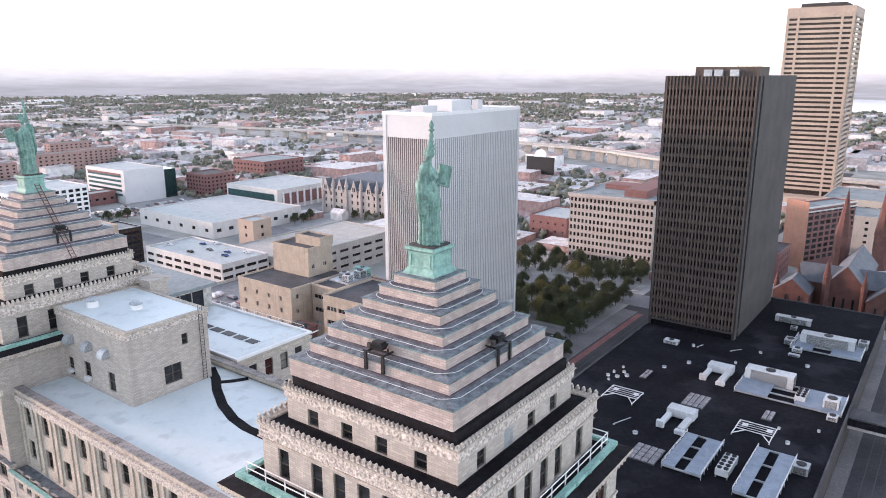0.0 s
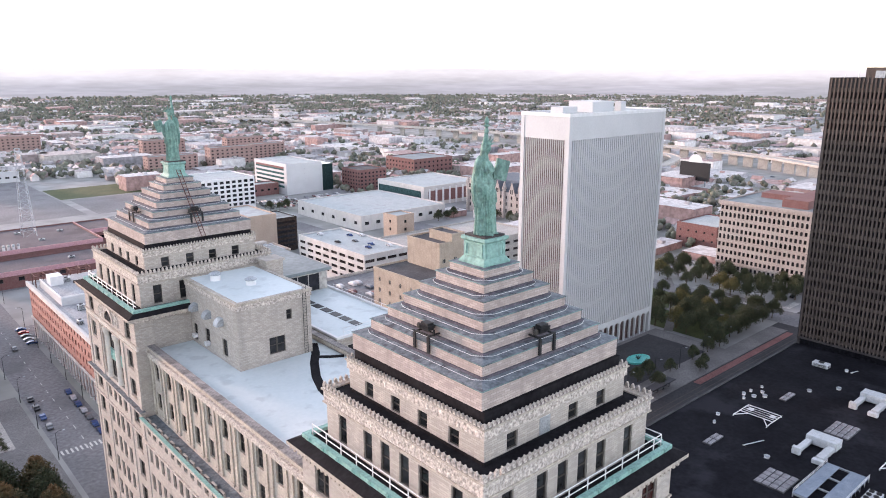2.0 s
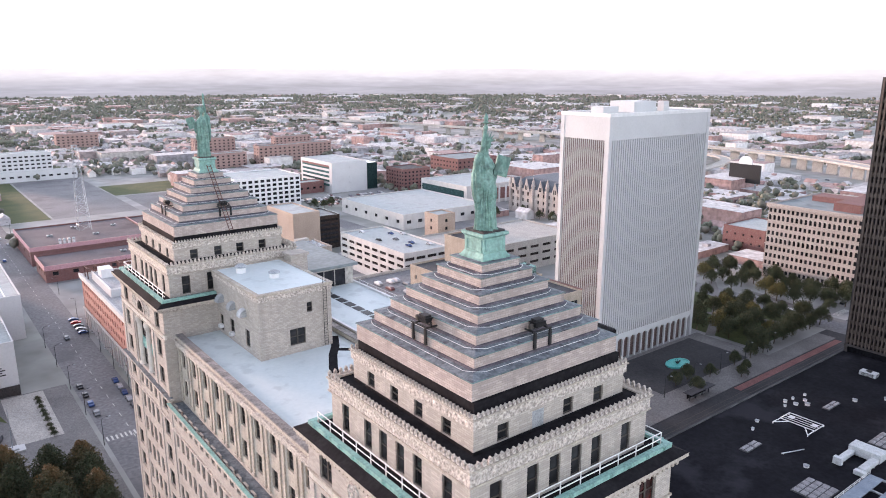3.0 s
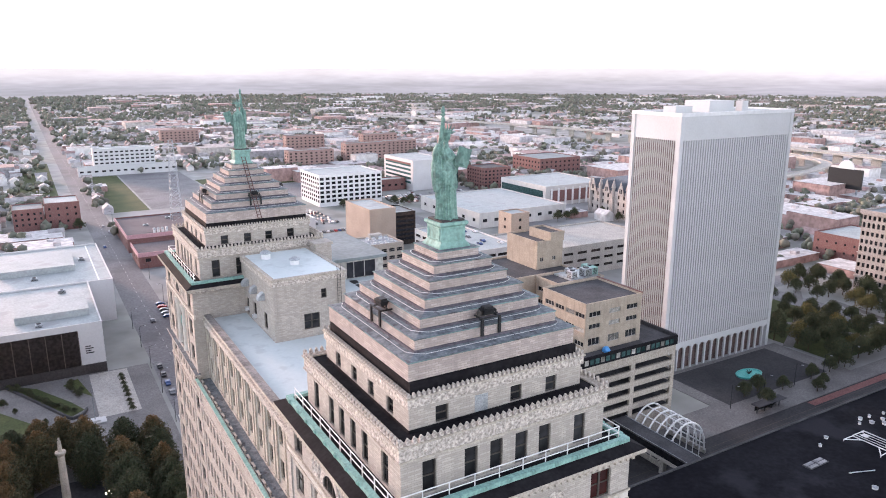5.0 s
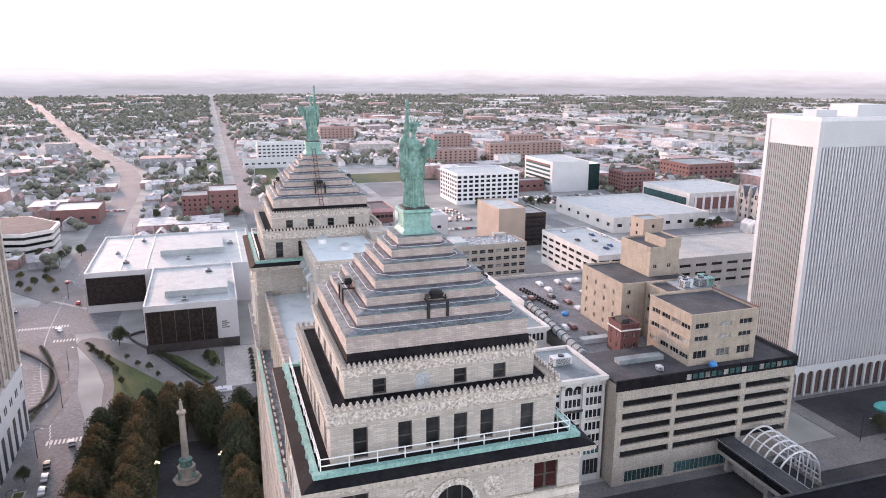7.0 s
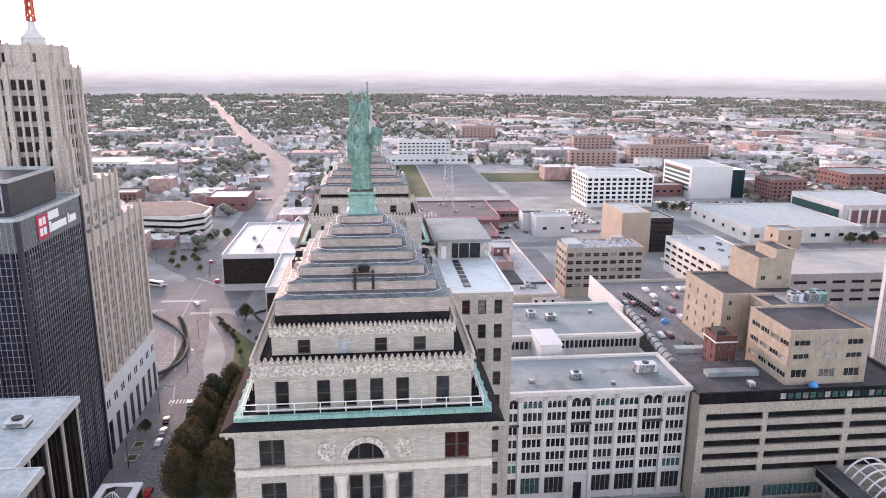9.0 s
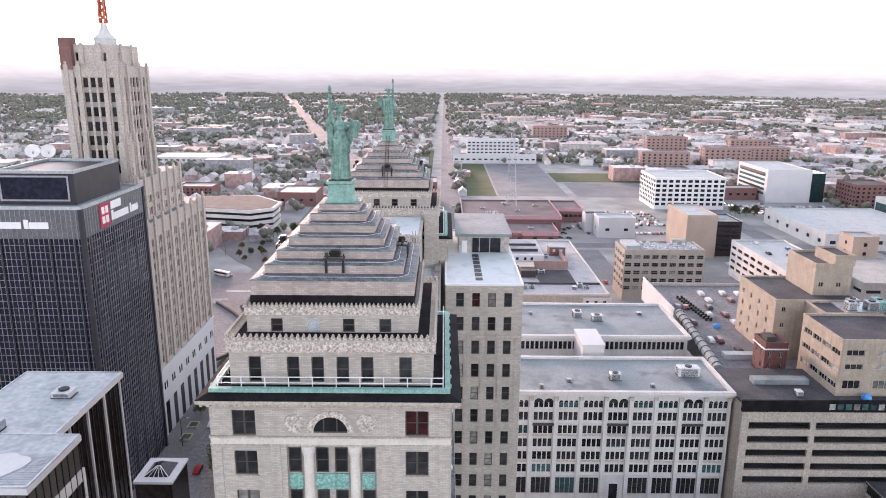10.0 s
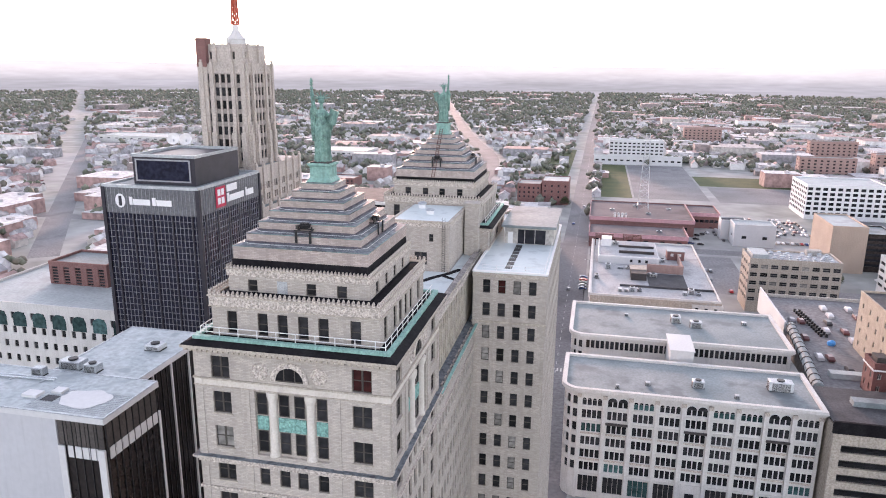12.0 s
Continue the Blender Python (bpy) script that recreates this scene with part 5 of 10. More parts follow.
for k in range(90):
    p, q = DIAGONAL[min(len(DIAGONAL) - 2, 6 + k // 3)], DIAGONAL[min(len(DIAGONAL) - 1, 7 + k // 3)]
    c = p.lerp(q, (k % 3) / 3)
    box(bm, c.x - 0.12, c.x + 0.12, c.y, c.y + 2.6, GZ + 0.1, GZ + 0.11)
structure("lane_marking", bm, LINE_PAINT, "dashed white lane marks", "marking")
WATER = mat("lake_water", (0.36, 0.40, 0.44), (0.42, 0.46, 0.50), 0.002, 0.05, 0.12, bump=0)
bm = bmesh.new()
for poly in (((2250, -700), (4590, -300), (4550, 600), (2300, 330)), ((3300, 1500), (3900, 1350), (4150, 1950), (3650, 2250))):
    bm.faces.new([bm.verts.new((x, y, GZ + 0.3)) for x, y in poly])
structure("water", bm, WATER, "pale still lake water in the distance", "water")

# ---- tall neighbours ----
GLASS_BRONZE = mat("brown_spandrel_glass", (0.125, 0.085, 0.075), (0.16, 0.11, 0.10), 0.05, 1.0, 0.4, bump=0, gloss=0.1)


def ribbed_white_tower():
    x0, x1, y0, y1, h = 177.2, 241.3, 134.8, 158.8, 97.5
    ob = thing("office_tower", "white ribbed high-rise with a blank top band and arcaded base", "building")
    FOOT.append((x0, x1, y0, y1))
    part("core", boxes((x0 + 1.2, x1 - 1.2, y0 + 1.2, y1 - 1.2, GZ, 9.0), (x0 + 0.4, x1 - 0.4, y0 + 0.4, y1 - 0.4, 9.0, 88.0)), GLASS_BRONZE, ob, "brown-grey recessed glazing")
    part("top_band", boxes((x0, x1, y0, y1, 88.0, 97.1)), WHITE_STONE, ob)
    bm = bmesh.new()
    ring(bm, x0 - 0.25, x1 + 0.25, y0 - 0.25, y1 + 0.25, 1.0, 96.6, 97.9)
    part("parapet", bm, WHITE_PAINT, ob)
    part("roof", boxes((x0 + 0.8, x1 - 0.8, y0 + 0.8, y1 - 0.8, 97.1, 97.3)), WHITE_ROOF, ob)
    part("mechanical_room", boxes((200, 214, 142, 154, 97.3, 101.5)), WHITE_STONE, ob)
    part("mechanical_room", boxes((184, 193, 144, 150, 97.3, 99.8)), WHITE_STONE, ob)
    part("mechanical_room", boxes((219, 222.5, 142, 145, 97.3, 101.2)), WHITE_STONE, ob)
    rib = mesh_of("rib", boxes((-0.39, 0.39, -0.05, 0.5, 9.3, 88.0)), WHITE_STONE)
    slim = mesh_of("rib", boxes((-0.12, 0.12, -0.05, 0.4, 9.3, 88.0)), WHITE_STONE)
    corner = mesh_of("corner_pier", boxes((-0.9, 0.9, -0.9, 0.9, GZ, 96.5)), WHITE_STONE)
    for s, n in (("S", 48), ("W", 24), ("E", 12)):
        m = side_pose(s, x0, x1, y0, y1)
        L = side_len(s, x0, x1, y0, y1)
        for i in range(1, n):
            place("rib", rib if s == "S" else slim, ob, m @ Matrix.Translation((i * L / n, 0, 0)))
    for x in (x0 + 0.7, x1 - 0.7):
        for y in (y0 + 0.7, y1 - 0.7):
            place("corner_pier", corner, ob, Matrix.Translation((x, y, 0)))
    # arcade: piers joined by round arches
    bay = 64.1 / 16
    bm = bmesh.new()
    n = 10
    r = bay / 2 - 0.45
    prev = []
    for yy in (-0.1, 0.7):
        vs = [(-bay / 2, 9.3), (-bay / 2, 0), (-r, 0), (-r, 5.4)] + [(-r * math.cos(math.pi * k / n), 5.4 + r * math.sin(math.pi * k / n)) for k in range(1, n)] + [(r, 5.4), (r, 0), (bay / 2, 0), (bay / 2, 9.3)]
        prev.append([bm.verts.new((x, yy, z + (GZ if z == 0 else 0))) for x, z in vs])
        bm.faces.new(prev[-1])
    for k in range(2, len(prev[0]) - 3):
        bm.faces.new((prev[0][k], prev[0][k + 1], prev[1][k + 1], prev[1][k]))
    arch = mesh_of("arch_bay", bm, WHITE_STONE)
    for s, n in (("S", 16), ("W", 6)):
        m = side_pose(s, x0, x1, y0, y1)
        for i in range(n):
            place("arch_bay", arch, ob, m @ Matrix.Translation(((i + 0.5) * bay, 0, 0)))


ribbed_white_tower()


def brown_tower():
    x0, x1, y0, y1, z0, z1 = 246.8, 312.0, 37.0, 72.0, 8.0, 111.0
    ob = thing("office_tower", "dark brown precast high-rise with deep window grid", "building")
    FOOT.append((x0, x1, y0, y1))
    part("core", boxes((x0 + 0.9, x1 - 0.9, y0 + 0.9, y1 - 0.9, z0, z1 - 3)), GLASS_BLACK, ob, "dark recessed glazing")
    fin = mesh_of("fin", boxes((-0.3, 0.3, -0.35, 0.9, z0 + 3.5, z1)), BRONZE)
    for s, n in (("W", 25), ("E", 25)):
        m = side_pose(s, x0, x1, y0, y1)
        for i in range(n + 1):
            place("fin", fin, ob, m @ Matrix.Translation((0.8 + i * 33.4 / n, 0, 0)))
    for k in range(26):
        z = z0 + 4.2 + k * 3.75
        for xa, xb in ((x0 + 0.02, x0 + 0.9), (x1 - 0.9, x1 - 0.02)):
            part("spandrel", boxes((xa, xb, y0 + 0.4, y1 - 0.4, z, z + 1.45)), BRONZE, ob)
    for xa, xb in ((x0 + 0.2, x0 + 0.9), (x1 - 0.9, x1 - 0.2)):
        part("crown_band", boxes((xa, xb, y0 + 0.4, y1 - 0.4, z1 - 4.4, z1 - 0.1)), BRONZE_DARK, ob)
    for s, yy in (("S", y0), ("N", y1)):
        m = side_pose(s, x0, x1, y0, y1)
        part("end_wall", boxes((0.5, 3.6, -0.2, 0.9, z0, z1)), BRONZE_DARK, ob, "", m)
        part("end_wall", boxes((6.2, x1 - x0 - 0.5, -0.2, 0.9, z0, z1)), BRONZE_DARK, ob, "", m)
        part("slot_glazing", boxes((3.6, 6.2, 0.6, 0.9, z0, z1 - 1)), GLASS_BLACK, ob, "", m)
    part("soffit", boxes((x0 - 0.2, x1 + 0.2, y0 - 0.1, y1 + 0.1, z0 + 2.6, z0 + 3.5)), BRONZE_DARK, ob)
    part("roof", boxes((x0 + 1, x1 - 1, y0 + 1, y1 - 1, z1 - 2, z1 - 1.2)), DARK_ROOF, ob)
    part("mechanical_room", boxes((258, 274, 40, 64, z1 - 1.2, z1 + 3.6)), BRONZE, ob)
    for y in (47, 53, 57):
        part("louvre_box", boxes((256.2, 258, y, y + 3.2, z1 - 1.2, z1 + 2.4)), METAL, ob)
    for x, y, h in ((257, 66, 4.2), (266, 50, 9), (262, 58, 7.5), (259, 43, 5.0), (250, 68, 2.5)):
        a = thing("roof_antenna", "thin grey antenna mast on the brown tower roof", "antenna", "roof antennas", (x, y, z1 - 1.3))
        bm = bmesh.new()
        tube(bm, (0, 0, 0), (0, 0, h), 0.14, 0.05, 6)
        part("pole", bm, METAL, a)
        bm = bmesh.new()
        tube(bm, (-0.9, 0, h * 0.8), (0.9, 0, h * 0.8), 0.06, sides=5)
        part("cross_arm", bm, METAL, a)


brown_tower()


# pane colour lifted from black to brown to paint in distance haze
HAZED_PANE = glass_mat("haze_paled_band_glass", (0.10, 0.08, 0.072), 0.2)


def banded_tower():
    x0, x1, y0, y1, z1 = 604.0, 652.0, 55.5, 103.5, 161.0
    ob = thing("office_tower", "tall beige concrete tower with horizontal window bands", "building")
    FOOT.append((x0, x1, y0, y1))
    part("core", boxes((x0 + 0.8, x1 - 0.8, y0 + 0.8, y1 - 0.8, GZ, z1 - 2)), HAZED_PANE, ob, "recessed window bands, glass colour paled to brown for haze")
    for k in range(37):
        z = 18 + k * 3.75
        bm = bmesh.new()
        ring(bm, x0, x1, y0, y1, 1.0, z, z + 2.0)
        part("spandrel_band", bm, BEIGE, ob)
    bm = bmesh.new()
    ring(bm, x0 - 0.2, x1 + 0.2, y0 - 0.2, y1 + 0.2, 1.4, z1 - 7.5, z1)
    part("crown_band", bm, BEIGE, ob)
    pier = mesh_of("pier", boxes((-0.8, 0.8, -0.25, 0.9, GZ, z1 - 2)), BEIGE)
    for s in "SWEN":
        m = side_pose(s, x0, x1, y0, y1)
        for u in (1.0, 8.6, 39.4, 47.0):
            place("pier", pier, ob, m @ Matrix.Translation((u, 0, 0)))
    part("roof", boxes((x0 + 1, x1 - 1, y0 + 1, y1 - 1, z1 - 2, z1 - 1.5)), DARK_ROOF, ob)
    part("mechanical_room", boxes((x0 + 8, x1 - 8, y0 + 8, y1 - 8, z1 - 1.5, z1 + 3.5)), BRONZE_DARK, ob)
    part("podium", boxes((590, 668, 30, 120, GZ, 14)), BEIGE, ob)


banded_tower()


def dark_hotel():
    x0, x1, y0, y1, z1 = -105.0, -76.4, 101.3, 136.3, 79.7
    ob = thing("hotel_building", "dark glass curtain-wall block with light mullion grid and lettered sign bars", "building")
    FOOT.append((x0, x1, y0, y1))
    part("glass_box", boxes((x0, x1, y0, y1, GZ, 71.8)), HOTEL_GLASS, ob, "blue-black curtain-wall glass")
    bm = bmesh.new()
    box(bm, x0 - 0.15, x1 + 0.15, y0 - 0.15, y1 + 0.15, 71.8, 79.0)
    part("sign_band", bm, BAND_GREY, ob, "grey ribbed sign band")
    bm = bmesh.new()
    ring(bm, x0 - 0.3, x1 + 0.3, y0 - 0.3, y1 + 0.3, 0.7, 78.9, 79.7)
    part("parapet", bm, METAL, ob)
    part("roof", boxes((x0 + 0.4, x1 - 0.4, y0 + 0.4, y1 - 0.4, 79.0, 79.2)), GREY_ROOF, ob)
    vm = mesh_of("mullion", boxes((-0.05, 0.05, -0.14, 0.05, GZ + 0.5, 71.8)), MULLION)
    vw = mesh_of("wide_mullion", boxes((-0.22, 0.22, -0.3, 0.05, GZ + 0.5, 71.8)), CHARCOAL)
    vt = mesh_of("fin", boxes((-0.05, 0.05, -0.25, -0.15, 71.9, 78.8)), MULLION)
    for s, n in (("S", 24), ("E", 28)):
        m = side_pose(s, x0, x1, y0, y1)
        L = side_len(s, x0, x1, y0, y1)
        for i in range(n + 1):
            u = i * L / n
            place("mullion", vm, ob, m @ Matrix.Translation((u, 0, 0)))
            if i % 5 == 2:
                place("mullion", vw, ob, m @ Matrix.Translation((u + 0.35, 0, 0)))
        for i in range(n + 1):
            place("fin", vt, ob, m @ Matrix.Translation((i * L / n, 0, 0)))
        tr = mesh_of("transom", boxes((0, L, -0.1, 0.04, 0, 0.085)), MULLION)
        for k in range(40):
            place("transom", tr, ob, m @ Matrix.Translation((0, 0, 1.5 + k * 1.76)))
        cr = mesh_of("corner_post", boxes((-0.5, 0.5, -0.5, 0.5, GZ, 79.0)), CHARCOAL)
    for x, y in ((x0, y0), (x1, y0), (x1, y1)):
        place("corner_post", cr, ob, Matrix.Translation((x, y, 0)))
    px0, px1, py0, py1 = -98.5, -79.5, 106.0, 130.0
    part("penthouse", boxes((px0, px1, py0, py1, 79.2, 86.8)), CHARCOAL, ob, "charcoal ribbed penthouse")
    part("screen", boxes((px0 + 1.2, px1 - 1.6, py0 - 0.15, py0 - 0.004, 80.4, 86.0)), HOTEL_GLASS, ob)
    part("screen_frame", boxes((px0 + 0.9, px1 - 1.3, py0 - 0.3, py0 - 0.16, 80.1, 80.5), (px0 + 0.9, px1 - 1.3, py0 - 0.3, py0 - 0.16, 85.9, 86.3), (px0 + 0.9, px0 + 1.3, py0 - 0.3, py0 - 0.16, 80.5, 85.9), (px1 - 1.7, px1 - 1.3, py0 - 0.3, py0 - 0.16, 80.5, 85.9)), MULLION, ob, "pale frame of the penthouse screen")
    bm = bmesh.new()
    ring(bm, px0 - 0.2, px1 + 0.2, py0 - 0.2, py1 + 0.2, 0.5, 86.8, 87.6)
    part("parapet", bm, METAL, ob)
    # sign: emblem disc and unreadable bars, not lettered
    bm = bmesh.new()
    m = side_pose("S", x0, x1, y0, y1)
    ring_pts = 24
    for r0, r1 in ((0.0, 1.55),):
        vs = [bm.verts.new((5.2 + r1 * math.cos(k * math.tau / ring_pts), -0.35, 75.3 + 1.25 * r1 * math.sin(k * math.tau / ring_pts))) for k in range(ring_pts)]
        bm.faces.new(vs)
    part("sign_emblem", bm, SIGN_WHITE, ob, "white round emblem", m)
    part("emblem_core", boxes((4.75, 5.65, -0.42, -0.36, 73.9, 76.6)), CHARCOAL, ob, "", m)
    for u0, u1, h in ((8.0, 9.0, 2.2), (9.15, 14.3, 1.6), (15.0, 16.1, 2.2), (16.25, 20.8, 1.6)):
        part("sign_bar", boxes((u0, u1, -0.4, -0.28, 74.3, 74.3 + h)), SIGN_WHITE, ob, "white sign lettering bar", m)
    m = side_pose("E", x0, x1, y0, y1)
    part("sign_panel", boxes((8.5, 13.8, -0.4, -0.28, 72.6, 78.4)), SIGN_RED, ob, "red emblem panel", m)
    for k in range(4):
        part("emblem_leaf", boxes((9.4 + (k % 2) * 2.0, 10.9 + (k % 2) * 2.0, -0.46, -0.41, 73.5 + (k // 2) * 2.4, 75.3 + (k // 2) * 2.4)), SIGN_WHITE, ob, "", m)
    for u0, u1, z0, z2 in ((14.6, 20.5, 76.3, 78.3), (14.6, 15.8, 73.4, 75.9), (16.0, 24.5, 73.4, 75.2), (25.6, 26.4, 73.4, 75.9), (26.6, 30.6, 73.4, 75.2)):
        part("sign_bar", boxes((u0, u1, -0.4, -0.28, z0, z2)), SIGN_WHITE, ob, "white sign lettering bar", m)


BAND_GREY = mat("grey_ribbed_metal", (0.15, 0.155, 0.165), (0.12, 0.125, 0.135), 0.4, 2, 0.5, 0.2, bump=0, streaks=0.3)
CHARCOAL = mat("charcoal_metal", (0.03, 0.028, 0.036), (0.042, 0.039, 0.05), 0.3, 4, 0.5, 0.2, bump=0.1)
MULLION = mat("mullion_metal", (0.31, 0.315, 0.34), (0.36, 0.365, 0.39), 0.5, 6, 0.5, 0.3, bump=0)
SIGN_WHITE = mat("sign_white", (0.82, 0.82, 0.82), (0.78, 0.78, 0.78), 1, 5, 0.5, bump=0)
SIGN_RED = mat("sign_red", (0.55, 0.03, 0.08), (0.50, 0.03, 0.07), 1, 5, 0.5, bump=0)
HOTEL_GLASS = glass_mat("blue_black_glass", (0.012, 0.013, 0.024), 0.06)
dark_hotel()


def deco_tower():
    """Stepped limestone tower with a lantern and lattice mast behind the dark block."""
    ob = thing("deco_tower", "stepped limestone art deco tower with a cream lantern and red mast", "building")
    FOOT.append((-116, -76, 136, 194))
    def block(x0, x1, y0, y1, z0, z1, cols, piers, pier_w=0.9, h=2.3, step=3.75, z_first=None, crown=0.9):
        """cols: window columns (start, width) on each side; piers: their centres along the wall."""
        bm = bmesh.new()
        zf = z0 + 1.4 if z_first is None else z_first
        n = int((z1 - zf - 0.8) / step)
        joined = bmesh.new()
        for s in "SENW":
            L = side_len(s, x0, x1, y0, y1)
            m = side_pose(s, x0, x1, y0, y1)
            hs = [(u, u + w, zf + k * step, zf + k * step + h) for u, w in cols.get(s, []) for k in range(n)]
            pierced(bm, m, L, z0, z1, hs, 0.4)
            for hole in hs:
                if z0 > 60:
                    add_window(ob, m, hole, FRAME_DARK, GLASS, "sash", 0.3, False)
                else:
                    joined.faces.new([joined.verts.new(m @ Vector(c)) for c in ((hole[0], 0.35, hole[2]), (hole[1], 0.35, hole[2]), (hole[1], 0.35, hole[3]), (hole[0], 0.35, hole[3]))])
            for u, w in cols.get(s, []):
                if z0 <= 60 or z1 > 111.5 and z0 < 80:
                    place("spandrel_strip", mesh_key(round(w, 2), step, h, n), ob, m @ Matrix.Translation((u, -0.006, zf)))
            if piers.get(s):
                pm = mesh_of("pier", boxes((-pier_w / 2, pier_w / 2, -0.55, 0.1, zf - 1.0, z1 + crown), (-pier_w * 0.3, pier_w * 0.3, -0.4, 0.1, z1 + crown, z1 + crown + 0.8)), DECO)
                for u in piers[s]:
                    place("pier", pm, ob, m @ Matrix.Translation((u, 0, 0)))
        part("wall", bm, DECO, ob)
        if joined.faces:
            tagged(part("lower_windows", joined, GLASS, ob), kind="stuff")
        else:
            joined.free()
        part("roof", boxes((x0 + 0.2, x1 - 0.2, y0 + 0.2, y1 - 0.2, z1 - 0.5, z1 - 0.1)), GREY_ROOF, ob)

    shared = {}

    def mesh_key(w, step, h, n):
        if (w, n) not in shared:
            bm = bmesh.new()
            pierced(bm, IDENT, w, -0.2, (n - 1) * step + h + 0.2, [(0.04, w - 0.04, k * step, k * step + h) for k in range(n)], 0.1)
            shared[(w, n)] = mesh_of("spandrel_strip", bm, DECO_DARK)
        return shared[(w, n)]

    def pairs(L, n, w=1.15, gap=0.5):
        return [(L * (i + 0.5) / n + d, w) for i in range(n) for d in (-w - gap / 2, gap / 2)]

    def lines(L, n):
        return [min(L - 0.8, max(0.8, L * i / n)) for i in range(n + 1)]

    block(-115, -78.5, 141.5, 193.0, GZ, 66.5, {"S": pairs(36.5, 5), "E": pairs(51.5, 8)}, {"S": lines(36.5, 5), "E": lines(51.5, 8)}, 1.7, z_first=21.5)
    block(-112, -80.5, 142.3, 178.0, 66.5, 79.5, {"S": pairs(31.5, 5), "E": pairs(35.7, 6)}, {"S": lines(31.5, 5), "E": lines(35.7, 6)}, 1.4)
    block(-98.3, -82.6, 143.7, 163.0, 79.5, 112.0, {"S": [(1.9, 1.3), (5.0, 1.5), (7.1, 1.5), (9.2, 1.5), (12.5, 1.3)], "E": [(2.1, 1.4), (5.9, 1.7), (8.3, 1.7), (10.7, 1.7), (15.5, 1.4)]},
          {"S": [0.7, 4.2, 11.4, 15.0], "E": [0.7, 4.6, 13.6, 18.6]}, 1.2, h=2.7, z_first=81.5, step=4.1, crown=0.4)
    block(-96.8, -84.0, 145.0, 161.0, 112.0, 118.0, {"S": [(1.6, 0.9), (9.4, 0.9)], "E": [(2.0, 0.9), (12.0, 0.9)]}, {"S": [3.4, 8.4], "E": [4, 11]}, 1.5, crown=-0.4)
    part("brick_chimney", boxes((-99.0, -95.6, 143.4, 147.0, 111.0, 119.8)), RED, ob, "reddish brick chimney")
    part("chimney_shaft", boxes((-98.9, -95.7, 143.5, 147.0, 79.5, 111.0)), DECO, ob)
    for x in (-97.2, -94.0, -87.0, -83.7):
        part("buttress", boxes((x - 0.8, x + 0.8, 142.5, 143.5, 79.5, 90.5), (x - 0.55, x + 0.55, 142.8, 143.5, 90.5, 93.0)), DECO, ob)
    for y in (145, 149, 157.5, 161.5):
        part("buttress", boxes((-82.4, -81.5, y - 0.8, y + 0.8, 79.5, 90.5), (-82.4, -81.8, y - 0.55, y + 0.55, 90.5, 93.0)), DECO, ob)
    # white stone base storeys with tall arched entrances
    me_ = side_pose("E", -115, -78.5, 141.5, 193.0)
    part("base_facing", boxes((0, 51.5, -0.35, -0.004, GZ, 19.6), (-0.2, 51.7, -0.7, -0.004, 19.6, 20.3)), WHITE_STONE, ob, "white stone base", me_)
    for i in range(8):
        u = 51.5 * (i + 0.5) / 8
        part("entrance", boxes((u - 1.4, u + 1.4, -0.42, -0.36, GZ + 0.3, 8.6)), GLASS_BLACK, ob, "tall dark entrance opening", me_)
        for d in (-1.3, 0.4):
            part("base_window", boxes((u + d, u + d + 0.9, -0.42, -0.36, 13.0, 15.4)), GLASS_BLACK, ob, "", me_)
    bm = bmesh.new()
    lathe(bm, [(3.1, 0), (3.1, 1.6), (3.3, 1.8), (1.9, 3.2), (1.1, 4.6), (0.8, 6.4)], 12, (-90.2, 153.5, 118.0))
    part("lantern", bm, CREAM, ob, "cream conical lantern")
    for k in range(7):
        z = 124.3 + k * 1.9
        bm = bmesh.new()
        w = 0.8 - 0.05 * k
        for sx, sy in ((-1, -1), (1, -1), (1, 1), (-1, 1)):
            tube(bm, (-90.2 + sx * w, 153.5 + sy * w, z), (-90.2 + sx * (w - 0.05), 153.5 + sy * (w - 0.05), z + 1.9), 0.3, sides=4)
        for s in range(4):
            c = [(-1, -1), (1, -1), (1, 1), (-1, 1)]
            p, q = c[s], c[(s + 1) % 4]
            tube(bm, (-90.2 + p[0] * w, 153.5 + p[1] * w, z), (-90.2 + q[0] * w, 153.5 + q[1] * w, z + 1.9), 0.2, sides=4)
            tube(bm, (-90.2 + p[0] * w, 153.5 + p[1] * w, z), (-90.2 + q[0] * w, 153.5 + q[1] * w, z), 0.14, sides=4)
        part("mast_section", bm, MAST_RED, ob, "red lattice mast section")


DECO = mat("grey_limestone", (0.52, 0.46, 0.41), (0.44, 0.39, 0.345), 0.15, 2, 0.85, bump=0.2, streaks=0.4)
DECO_DARK = mat("dark_spandrel_stone", (0.30, 0.265, 0.24), (0.25, 0.22, 0.20), 0.3, 3, 0.8, bump=0.1)
MAST_RED = mat("mast_red", (0.5, 0.10, 0.06), (0.42, 0.09, 0.05), 1, 5, 0.6, bump=0)
deco_tower()


